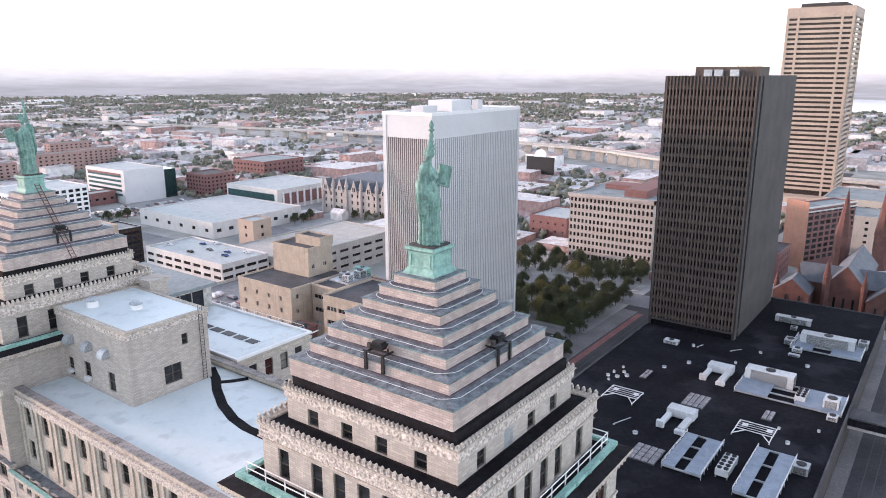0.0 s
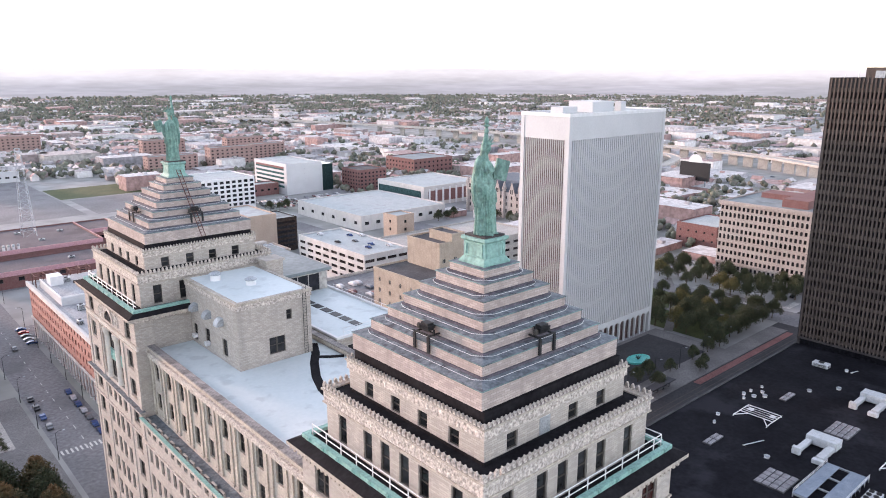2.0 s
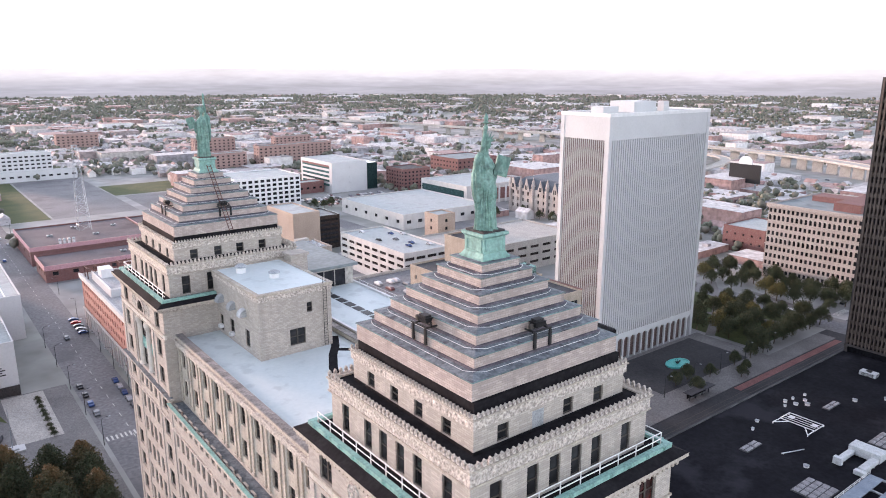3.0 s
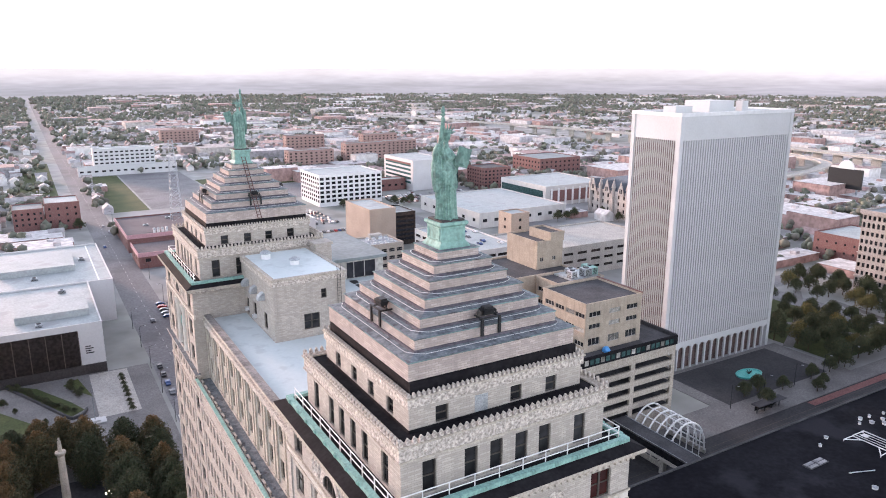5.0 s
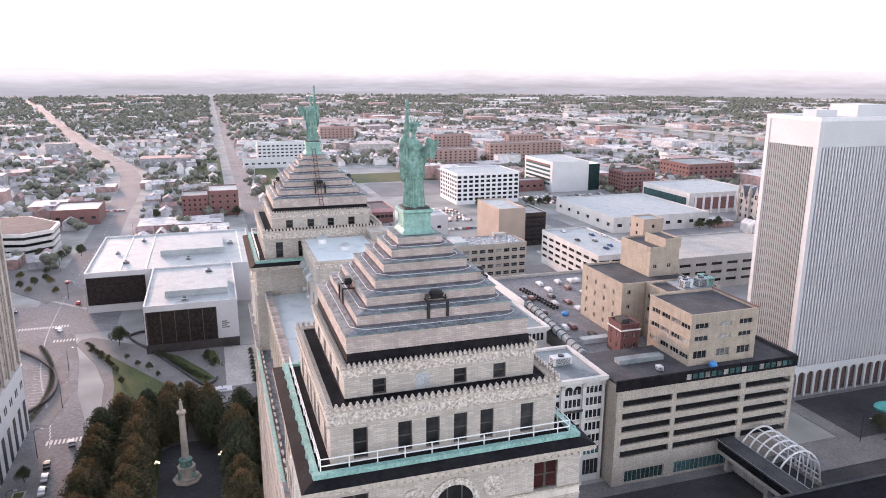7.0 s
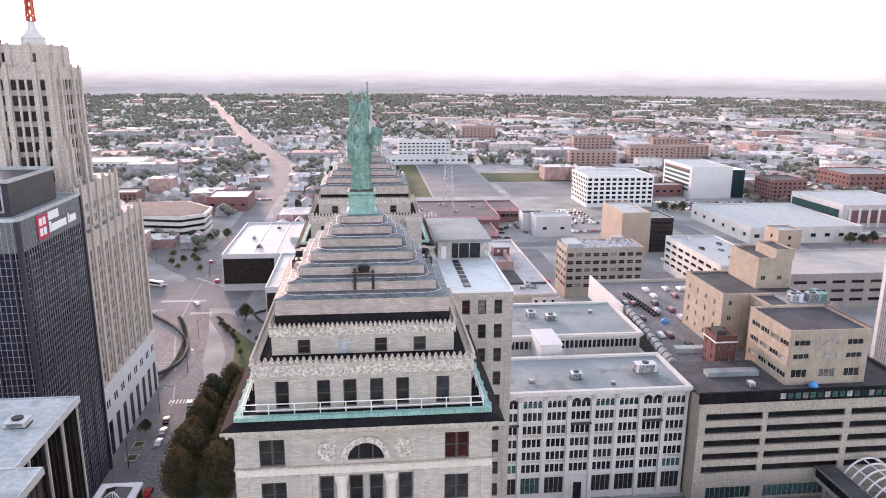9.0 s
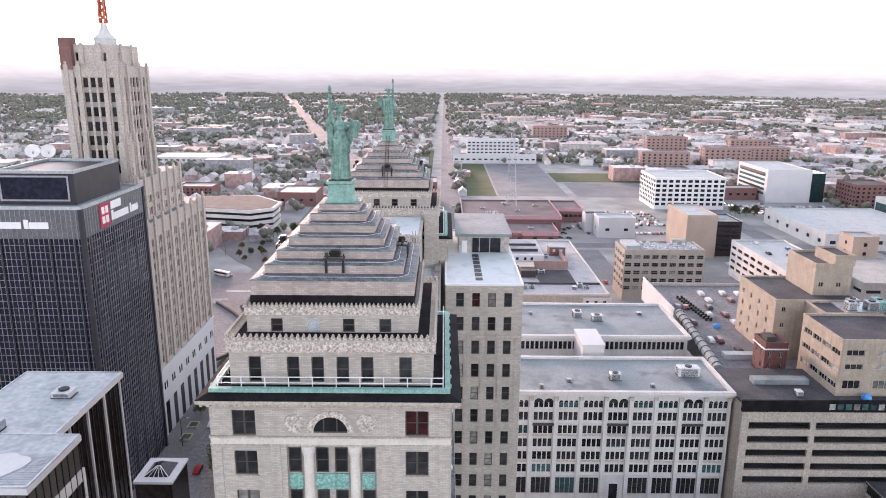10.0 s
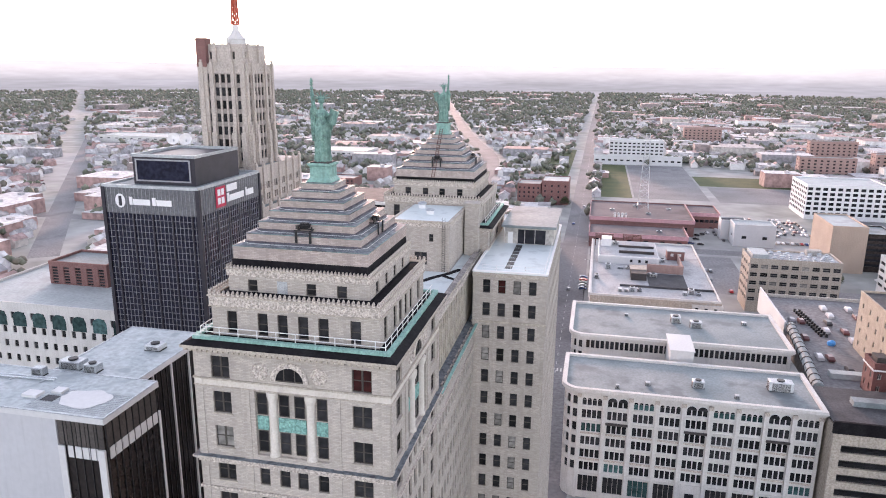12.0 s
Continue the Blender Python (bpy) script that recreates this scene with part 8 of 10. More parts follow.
for x, y, z in ((28.6, 306, 21.46), (43.0, 307.5, 21.46)):
    frame_ob = thing("steel_frame", "rusty red open steel frame standing on the roof", "frame", "rooftop frames", (x, y, z))
    for px in (0, 4.4, 8.8):
        for py in (0, 6):
            part("post", boxes((px - 0.2, px + 0.2, py - 0.2, py + 0.2, 0, 4.6)), SANDSTONE, frame_ob)
    for py in (0, 3, 6):
        part("beam", boxes((-0.4, 9.2, py - 0.18, py + 0.18, 4.6, 5.0)), SANDSTONE, frame_ob)
    for px in (0, 4.4, 8.8):
        part("purlin", boxes((px - 0.15, px + 0.15, -0.4, 6.4, 5.0, 5.3)), SANDSTONE, frame_ob)
flat("lot_2", [(79.5, 92, 186, 320), (52, 112, 322, 392)], 0.05, OLD_ASPHALT, "grey parking lot between the blocks", "parking lot")
slab("office_building", "tan office block with banded windows and rooftop drums", 101.5, 142.5, 286, 306, 23.5, GARAGE_TAN, LOT_ROOF, 5, 9, 4, 3.3, 2.0, 2, "sash", GLASS, True, 0, 0, 0.15)
ro = random.Random(14)
for i in range(8):
    for j in range(4):
        if ro.random() < 0.78:
            round_vent(112.5 + i * 3.6 + (j % 2) * 1.4 + ro.uniform(-0.5, 0.5), 288.2 + j * 4.3 + ro.uniform(-0.6, 0.6), 23.45, ro.uniform(0.75, 1.05), ro.uniform(1.3, 2.0))
part("plant_screen", boxes((103.0, 110.5, 289, 303, 23.45, 25.6)), WHITE_ROOF, bpy.data.objects["office_building"], "pale plant box on the roof")
part("stair_house", boxes((130, 137, 301, 304.5, 23.45, 26.2)), CONCRETE, bpy.data.objects["office_building"])
slab("office_building", "beige slab tower with blank end wall", 162, 181, 372, 412, 24.5, BEIGE, WHITE_ROOF, 1, 0, 1, 1, 1)
slab("office_building", "dark glass block beside the beige slab", 181.5, 199, 378, 405, 19.5, GLASS_BROWN, GREY_ROOF, 6, 1, 0, 15, 1.6, 0, "plain", GLASS_BLACK)
slab("parking_garage", "white concrete parking garage with open decks", 176, 206, 268, 336, 17.5, CREAM, WHITE_ROOF, 4, 4, 8, 6.2, 1.7, 1, "plain", GLASS_BROWN)
slab("parking_garage", "pale concrete parking ramp with wide roof deck", 208, 300, 258, 306, 15.0, CONCRETE, CONCRETE, 3, 9, 5, 7, 1.6, 0, "plain", GLASS_BROWN)
slab("stair_block", "beige stair block on the parking ramp", 232, 246, 312, 326, 25.0, BEIGE, WHITE_ROOF, 2, 1, 1, 2, 2, 14)
slab("white_store", "small white flat store", 119, 145, 427, 445, 11.5, WHITE_STONE, WHITE_ROOF, 1, 2, 1, 3, 2)
PINK_TRIM = mat("pink_fascia", (0.56, 0.33, 0.35), (0.50, 0.29, 0.31), 0.5, 4, 0.7, bump=0)
MAUVE_ROOF = mat("worn_dark_roof", (0.105, 0.09, 0.098), (0.14, 0.12, 0.128), 0.08, 1.5, 0.9, bump=0.1, stain=((0.07, 0.06, 0.066), 0.06, 0.8))
for x0, x1, y0, y1, z1, nm, lab in ((24, 96, 447, 515, 8.2, "retail_block", "low red retail block with pink trim"), (96.6, 117.5, 480, 515, 8.0, "retail_block", "rear wing of the low red retail block"),
                                   (24.5, 87, 402, 434, 6.2, "retail_block", "low red brick shop range with pink trim")):
    rb = slab(nm, lab, x0, x1, y0, y1, z1, RED, MAUVE_ROOF, 1, 6, 4, 3, 2.2)
    part("pink_trim", boxes((x0 - 0.4, x1 + 0.4, y0 - 0.4, y0 - 0.06, z1 - 1.6, z1 + 1.1)), PINK_TRIM, rb, "pink fascia band")
    part("pink_trim", boxes((x0 - 0.4, x0 - 0.06, y0 - 0.02, y1, z1 - 1.6, z1 + 1.1)), PINK_TRIM, rb, "pink fascia band")
    part("pink_trim", boxes((x1 + 0.06, x1 + 0.4, y0 - 0.02, y1, z1 - 1.6, z1 + 1.1)), PINK_TRIM, rb, "pink fascia band")
for i in range(4):
    round_vent(41.5 + i * 2.6, 452, 8.1, 0.8, 3.6)
for x, y in ((66, 470), (82, 492), (70, 418), (40, 480), (58, 500)):
    roof_unit(x, y, 6.1 if y < 440 else 8.1, 3.6, 2.0, 1.1, "pale roof unit on the shop roof", 0, True)
slab("white_store", "rear part of the small white store", 113.5, 130, 446, 458, 10.5, WHITE_STONE, DARK_ROOF, 1, 0, 1, 2, 2)
slab("shop_building", "low dark red brick hall", 258, 300, 588, 604, 8, RED, WHITE_ROOF, 1, 6, 3, 3, 2)
for x, y, w, d, h, p in ((39.5, 226.5, 1.6, 2.2, 1.3, True), (42, 226, 1.6, 2.0, 1.3, False), (44.5, 227.5, 2.0, 2.4, 1.9, True), (47.5, 227.6, 1.8, 1.8, 1.4, False), (65.6, 227, 1.6, 2, 1.3, True), (68.2, 229.4, 2.4, 2.6, 2.0, True), (71, 227.5, 1.8, 2, 1.2, False),
                       (54.5, 251, 3.2, 2.6, 1.8, True), (29.8, 244, 1.8, 3, 1.7, False), (34.8, 261, 2.6, 2.2, 2.4, True), (31.8, 277, 2.8, 6, 1.6, False), (40.5, 262, 2.4, 1.6, 1.0, False), (44, 262.5, 2.6, 1.8, 1.2, True), (38.5, 296, 3.4, 2.4, 1.8, True), (60.5, 279.5, 2.4, 2.4, 1.5, True)):
    roof_unit(x, y, 24.7 if y > 290 else 21.46, w, d, h, "grey rooftop plant on the brick block", 0, p)
slab("grid_office", "white gridded office block", 190, 250, 538, 585, 24.5, WHITE_PAINT, WHITE_ROOF, 6, 11, 9, 3.6, 2.4, 0)
slab("grid_office", "white modern office block with ribbon windows", 302, 342, 575, 640, 26.5, WHITE_STONE, WHITE_ROOF, 5, 1, 1, 0.5, 0.5)
wo = bpy.data.objects["grid_office.001"]
for k in range(5):
    part("ribbon_window", boxes((301.6, 301.97, 580, 636, 4 + k * 4.2, 6 + k * 4.2)), GLASS_TEAL, wo)
part("glass_wing", boxes((343, 356, 578, 600, GZ, 24)), GLASS_TEAL, wo, "glass wing")
part("top_strip", boxes((301.5, 301.95, 580, 636, 22.4, 24.2)), RED, wo)
slab("brick_office", "dark red brick office block", 363, 395, 540, 572, 19.0, RED, DARK_ROOF, 5, 7, 7, 2.2, 1.8, 0, "plain")
slab("brick_office", "red brick warehouse with white bays", 470, 528, 588, 640, 16.8, RED, GREY_ROOF, 3, 9, 9, 2.4, 2, 1, "plain")
slab("hall_building", "long pale hall with teal glass band and white roof", 361, 430, 440, 508, 14.5, CREAM, WHITE_ROOF, 1, 0, 0)
hb = bpy.data.objects["hall_building"]
part("teal_band", boxes((360.6, 360.97, 444, 506, 4, 11)), GLASS_TEAL, hb, "long teal window band")
part("red_bay", boxes((366, 428, 439.6, 439.97, 1, 11)), RED, hb)
for i in range(8):
    part("white_pier", boxes((366 + i * 8, 368 + i * 8, 439.2, 439.58, GZ, 13)), WHITE_PAINT, hb)
slab("flat_store", "wide low store with pale flat roof", 262, 345, 394, 486, 8.5, CREAM, WHITE_ROOF, 1, 8, 6, 4, 2.5)
so = slab("stone_office", "pale stone office block with arched upper windows", 357, 418, 112, 165, 40.0, PINK_STONE, GREY_ROOF, 9, 0, 21, 1.5, 2.3, 0)
part("roof_block", boxes((366, 412, 120, 134, 40, 44.5), (388, 402, 136, 156, 40, 43.0)), RED, so, "red brick roof storey")
HOLES_W = [q for q in grid_holes(53.0, 21, 1.5, 9, 2.3, None, 39 / 36, 39 / 9) if 20 < q[3] < 23 or 32 < q[3] < 35]
for side, L in (("W", 53.0), ("S", 61.0)):
    m = side_pose(side, 357, 418, 112, 165)
    for z0, z1, o in ((39.0, 40.9, 1.1), (38.3, 39.0, 0.6), (30.2, 30.8, 0.4), (17.2, 17.8, 0.4), (4.0, 4.8, 0.4)):
        part("belt" if z0 < 38 else "cornice", boxes((-o, L + o, -o, -0.02, z0, z1)), PINK_STONE, so, "", m)
    for hole in HOLES_W if side == "W" else ():
        u = (hole[0] + hole[1]) / 2
        for zc in (hole[3],):
            bm = bmesh.new()
            for r0, r1 in ((0.75, 1.0),):
                ins = [(u + r0 * math.cos(math.pi * q / 8), zc + r0 * math.sin(math.pi * q / 8)) for q in range(9)]
                out = [(u + r1 * math.cos(math.pi * q / 8), zc + r1 * math.sin(math.pi * q / 8)) for q in range(9)]
                for q in range(8):
                    bm.faces.new([bm.verts.new((x, -0.2, z)) for x, z in (ins[q], out[q], out[q + 1], ins[q + 1])])
                    bm.faces.new([bm.verts.new(c) for c in ((out[q][0], -0.2, out[q][1]), (out[q][0], 0, out[q][1]), (out[q + 1][0], 0, out[q + 1][1]), (out[q + 1][0], -0.2, out[q + 1][1]))])
            part("arch_moulding", bm, PALE_STONE, so, "", m)
            bm = bmesh.new()
            bm.faces.new([bm.verts.new((u + 0.75 * math.cos(math.pi * q / 8), -0.03, zc + 0.75 * math.sin(math.pi * q / 8))) for q in range(9)])
            part("arched_light", bm, GLASS, so, "", m)
slab("brick_box", "red brick low box building", 400, 440, 188, 217, 13.5, RED, WHITE_ROOF, 2, 4, 5, 1.4, 1.4, 2)
corner_office = slab("brick_office", "orange and red brick office block with white cornice", 422, 468, 42.6, 57, 34.0, RED, GREY_ROOF, 9, 8, 0, 4.2, 2.4, 1, "strip")
part("blank_wall", boxes((421.6, 421.97, 42.5, 57.2, GZ, 38.0)), ORANGE, corner_office, "blank orange brick side wall")
part("blank_wall", boxes((422, 429, 50, 57.2, 34.9, 38.0)), ORANGE, corner_office)
part("cornice", boxes((421.8, 468.3, 42.0, 42.52, 31.6, 32.4), (421.8, 468.3, 42.0, 42.52, 34.0, 35.0)), CREAM, corner_office, "white stone cornice")
corner_office.matrix_basis = Matrix.Translation((422, 42.6, 0)) @ Matrix.Rotation(radians(-25), 4, "Z") @ Matrix.Translation((-422, -42.6, 0))
slab("brick_office", "small brick row beside the church", 380, 410, 48, 70, 14, RED, DARK_ROOF, 3, 6, 4, 1.6, 1.8)
slab("brick_office", "grey brick downtown block", 480, 540, -20, 30, 22, CONCRETE, GREY_ROOF, 5, 8, 6, 2, 1.8)
slab("tan_hall", "tan low hall with flat roof", 520, 580, 10, 50, 26, GARAGE_TAN, GREY_ROOF, 4, 6, 5, 3, 2)
slab("hospital", "white slab apartment building on a wide podium", 40, 106, 858, 880, 26.0, WHITE_STONE, WHITE_ROOF, 5, 12, 3, 3.4, 1.8, 4)
slab("podium", "low white podium of the slab", 22, 128, 846, 856, 7.5, WHITE_STONE, WHITE_ROOF, 1, 14, 2, 4, 2)
for i, (x, y) in enumerate(((246, 788), (330, 812), (395, 850), (160, 1150), (420, 960), (300, 960))):
    slab("apartment_block", "brick apartment block with white balconies", x, x + 58, y, y + 16, 19 + (i % 2) * 3, APARTMENT, GREY_ROOF, 5, 9, 2, 2.6, 1.7, 0)
slab("brick_shop", "red brick corner building", -40, -20, 547, 575, 14.5, RED, GREY_ROOF, 3, 5, 4, 1.5, 1.8, 2)
slab("brick_shop", "dark red brick shop row", -19, 4, 548, 580, 17.5, RED, WHITE_ROOF, 3, 4, 5, 1.5, 1.8, 2)
slab("store", "low store with white roof and red walls", -133, -100, 540, 578, 9, RED, WHITE_ROOF, 1, 4, 4, 3, 2)
slab("store", "small pale corner building with a tank", -134, -122, 305, 318, 13, CREAM, GREY_ROOF, 3, 4, 2, 1.2, 1.6)


slab("factory", "long low pale factory with a red base", -344, -262, 800, 850, 8.0, CREAM, WHITE_ROOF, 1, 12, 3, 4, 1.6, 3)
part("red_base", boxes((-344.3, -261.7, 799.6, 799.96, GZ, 1.8)), RED, bpy.data.objects["factory"], "red brick base")
slab("brick_office", "three-storey red brick corner building", -229, -197, 566, 590, 9.5, RED, GREY_ROOF, 3, 8, 5, 1.8, 1.9, 0)
slab("factory", "long low white warehouse", -734, -600, 905, 960, 7.0, CREAM, WHITE_ROOF, 1, 10, 3, 5, 1.4, 2)


def angled_office():
    """Low pale office with clipped corners and dark ribbon windows."""
    ob = thing("office_building", "low pale office with chamfered corners and ribbon windows", "building")
    FOOT.append((-190, -114, 440, 505))
    pts = [(-187, 500), (-172, 450), (-130, 441), (-116, 452), (-116, 476), (-140, 505)]

    def prism(z0, z1, s):
        cx, cy = -150, 472
        bm = bmesh.new()
        b = [bm.verts.new((cx + (x - cx) * s, cy + (y - cy) * s, z0)) for x, y in pts]
        t = [bm.verts.new((cx + (x - cx) * s, cy + (y - cy) * s, z1)) for x, y in pts]
        bm.faces.new(b[::-1])
        bm.faces.new(t)
        for k in range(len(pts)):
            j = (k + 1) % len(pts)
            bm.faces.new((b[k], b[j], t[j], t[k]))
        return bm

    for k in range(3):
        part("spandrel", prism(GZ + k * 4.4, GZ + 2.4 + k * 4.4, 1.0), CREAM, ob)
        part("ribbon_window", prism(GZ + 2.4 + k * 4.4, GZ + 4.4 + k * 4.4, 0.97), GLASS, ob)
    part("cornice", prism(GZ + 13.2, GZ + 15.4, 1.02), CREAM, ob)
    part("roof", prism(GZ + 15.4, GZ + 15.6, 0.96), DARK_ROOF, ob)


angled_office()


def gothic_post_office():
    ob = thing("gothic_building", "grey stone gothic building with steep gables and dormers", "building")
    x0, x1, y0, y1 = 380, 436, 332, 404
    FOOT.append((x0, x1, y0, y1))
    hs = {s: grid_holes(side_len(s, x0, x1, y0, y1), 12, 1.8, 3, 3.0, None, 2, 5.5) for s in "SW"}
    bm = bmesh.new()
    for s in "SENW":
        pierced(bm, side_pose(s, x0, x1, y0, y1), side_len(s, x0, x1, y0, y1), GZ, 19, hs.get(s, []), 0.4)
    part("wall", bm, PINK_STONE, ob)
    for s in "SW":
        for hole in hs[s]:
            add_window(ob, side_pose(s, x0, x1, y0, y1), hole, FRAME_LIGHT, GLASS, "far", 0.3, False)
    bm = bmesh.new()
    frustum(bm, x0 - 0.5, x1 + 0.5, y0 - 0.5, y1 + 0.5, 19, x0 + 9, x1 - 9, y0 + 9, y1 - 9, 27)
    part("roof", bm, SLATE, ob)
    for y in (336, 352, 368, 384, 400):
        bm = bmesh.new()
        v = [bm.verts.new(c) for c in ((x0 - 0.6, y - 3.5, 17), (x0 - 0.6, y + 3.5, 17), (x0 - 0.6, y, 26.5), (x0 + 8, y - 3.5, 17), (x0 + 8, y + 3.5, 17), (x0 + 8, y, 26.5))]
        for f in ((0, 1, 2), (3, 5, 4), (0, 2, 5, 3), (1, 4, 5, 2), (0, 3, 4, 1)):
            bm.faces.new([v[i] for i in f])
        part("gable", bm, SLATE, ob, "slate dormer roof")
        bm = bmesh.new()
        v = [bm.verts.new((x0 - d, y + o, z)) for d in (0.62, 1.2) for o, z in ((-3.9, 16.6), (3.9, 16.6), (0, 27.4))]
        for f in ((0, 2, 1), (3, 4, 5), (0, 3, 5, 2), (1, 2, 5, 4), (0, 1, 4, 3)):
            bm.faces.new([v[i] for i in f])
        part("gable_front", bm, PINK_STONE, ob, "pale stone gable front")
        for o in (-1.3, 0.3):
            part("gable_light", boxes((x0 - 1.26, x0 - 1.21, y + o, y + o + 1.0, 18.0, 21.5)), GLASS, ob)
    for y in (332, 344, 361, 377, 392, 404):
        bm = bmesh.new()
        lathe(bm, [(1.5, GZ), (1.5, 21), (1.9, 21.5), (0.1, 29)], 10, (x0, y, 0))
        part("turret", bm, PINK_STONE, ob)


gothic_post_office()


def church():
    ob = thing("church", "red sandstone gothic church with slate roofs and spires", "church")
    FOOT.append((325, 400, -20, 46))

    def gable(x0, x1, y0, y1, z1, zr, along):
        bm = bmesh.new()
        box(bm, x0, x1, y0, y1, GZ, z1)
        part("wall", bm, SANDSTONE, ob)
        bm = bmesh.new()
        if along == "x":
            v = [bm.verts.new(c) for c in ((x0 - .4, y0 - .4, z1), (x1 + .4, y0 - .4, z1), (x1 + .4, y1 + .4, z1), (x0 - .4, y1 + .4, z1), (x0 - .4, (y0 + y1) / 2, zr), (x1 + .4, (y0 + y1) / 2, zr))]
            fs, ends = ((0, 1, 5, 4), (2, 3, 4, 5)), ((3, 0, 4), (1, 2, 5))
        else:
            v = [bm.verts.new(c) for c in ((x0 - .4, y0 - .4, z1), (x0 - .4, y1 + .4, z1), (x1 + .4, y1 + .4, z1), (x1 + .4, y0 - .4, z1), ((x0 + x1) / 2, y0 - .4, zr), ((x0 + x1) / 2, y1 + .4, zr))]
            fs, ends = ((0, 1, 5, 4), (2, 3, 4, 5)), ((3, 0, 4), (1, 2, 5))
        for f in fs:
            bm.faces.new([v[i] for i in f])
        for f in ends:
            bm.faces.new([v[i] for i in f]).material_index = 1
        part("roof", bm, [SLATE, SANDSTONE], ob, "grey slate roof")

    gable(338, 392, 2, 18, 13, 23, "x")
    gable(346, 360, -12, 32, 11, 19, "y")
    gable(330, 345, 24, 40, 8, 15, "x")
    gable(330, 342, -14, 0, 9, 16, "x")
    for x, y, r, h, t in ((337, 18, 1.7, 16, 27), (392, 20, 3.6, 26, 52), (337, 2, 1.4, 12, 22), (346, 32, 1.3, 11, 19), (338, 40, 1.2, 9, 16)):
        bm = bmesh.new()
        lathe(bm, [(r, GZ), (r, h), (r * 1.15, h + 0.3), (0.12, t)], 8, (x, y, 0))
        part("spire", bm, SANDSTONE, ob)
    bm = bmesh.new()
    lathe(bm, [(4.2, GZ), (4.2, 22), (4.5, 22.5), (3.6, 30), (0.2, 62)], 8, (425, 4, 0))
    part("steeple", bm, SANDSTONE, ob, "tall red stone steeple")
    for y in (-8, -4, 6, 10, 14, 28, 34):
        part("lancet_window", boxes((329.6 if y > 20 or y < 0 else 337.6, 329.96 if y > 20 or y < 0 else 337.96, y - 0.5, y + 0.5, 2, 7)), GLASS, ob)


church()


def scoreboard():
    ob = thing("scoreboard", "large dark stadium scoreboard on legs with an arched top", "sign", at=(626, 333, GZ))
    part("panel", boxes((-1, 1, -16, 16, 10, 28)), BLACK_METAL, ob)
    bm = bmesh.new()
    lathe(bm, [(7, -0.8), (7, 0.8)], 20)
    part("crest", bm, WHITE_PAINT, ob, "", pose(0, 0, 29, 0, 90, 0))
    for y in (-12, 12):
        part("leg", boxes((-0.6, 0.6, y - 0.6, y + 0.6, 0, 10)), METAL, ob)


scoreboard()


def viaduct(pts, w, z, name_label):
    ob = thing("viaduct", name_label, "bridge", "elevated roads")
    bm = bmesh.new()
    line = smooth_line(pts, 10)
    strip(bm, line, w, z)
    strip(bm, line, w, z - 1.2)
    part("deck", bm, CONCRETE, ob)
    for s in (-1, 1):
        bm = bmesh.new()
        off = []
        for i, p in enumerate(line):
            d = (line[min(len(line) - 1, i + 1)] - line[max(0, i - 1)]).normalized()
            off.append(p + Vector((-d.y, d.x)) * s * w / 2)
        a = [bm.verts.new((p.x, p.y, z - 1.6)) for p in off]
        b = [bm.verts.new((p.x, p.y, z + 0.9)) for p in off]
        for k in range(len(off) - 1):
            bm.faces.new((a[k], a[k + 1], b[k + 1], b[k]))
        part("parapet", bm, CONCRETE, ob)
    pier = mesh_of("pier", boxes((-1.2, 1.2, -w * 0.3, w * 0.3, GZ, z - 1.2)), CONCRETE)
    for k in range(0, len(line), 2):
        place("pier", pier, ob, Matrix.Translation((line[k].x, line[k].y, 0)))


viaduct([(700, 1500), (800, 1100), (840, 874), (862, 640), (858, 480), (835, 360), (790, 265), (740, 150), (720, 0)], 20, 13, "long pale concrete elevated highway")
viaduct([(862, 640), (800, 470), (720, 420), (640, 405), (560, 400)], 12, 9, "curving concrete highway ramp")


def monument():
    ob = thing("monument_column", "grey granite memorial column with a figure and green bronze base", "monument", at=(-28.0, 144.5, GZ + 0.16))
    bm = bmesh.new()
    lathe(bm, [(4.0, 0), (4.0, 0.6), (3.2, 0.6), (3.2, 1.4), (2.4, 1.6), (2.2, 4.2), (2.6, 4.4)], 8)
    part("base", bm, STONE, ob)
    bm = bmesh.new()
    lathe(bm, [(1.7, 4.4), (1.6, 6.2), (1.9, 6.5), (1.2, 7.2)], 16)
    part("drum", bm, STATUE, ob, "green bronze relief drum")
    bm = bmesh.new()
    lathe(bm, [(1.05, 7.2), (0.95, 12), (0.82, 20.2), (1.0, 20.5), (1.3, 21.0), (1.3, 21.4), (0.8, 21.6)], 18)
    part("shaft", bm, STONE, ob, "pale granite shaft")
    bm = bmesh.new()
    lathe(bm, [(0.55, 21.6), (0.5, 22.6), (0.42, 23.6), (0.45, 24.2), (0.2, 24.5), (0.26, 24.8), (0.18, 25.2)], 12)
    part("figure", bm, STONE, ob)
    for k in range(4):
        a = k * math.pi / 2 + math.pi / 4
        bm = bmesh.new()
        lathe(bm, [(0.5, 1.4), (0.45, 2.6), (0.3, 3.2), (0.2, 3.6)], 10, (2.8 * math.cos(a), 2.8 * math.sin(a), 0))
        part("bronze_figure", bm, STATUE, ob)


monument()


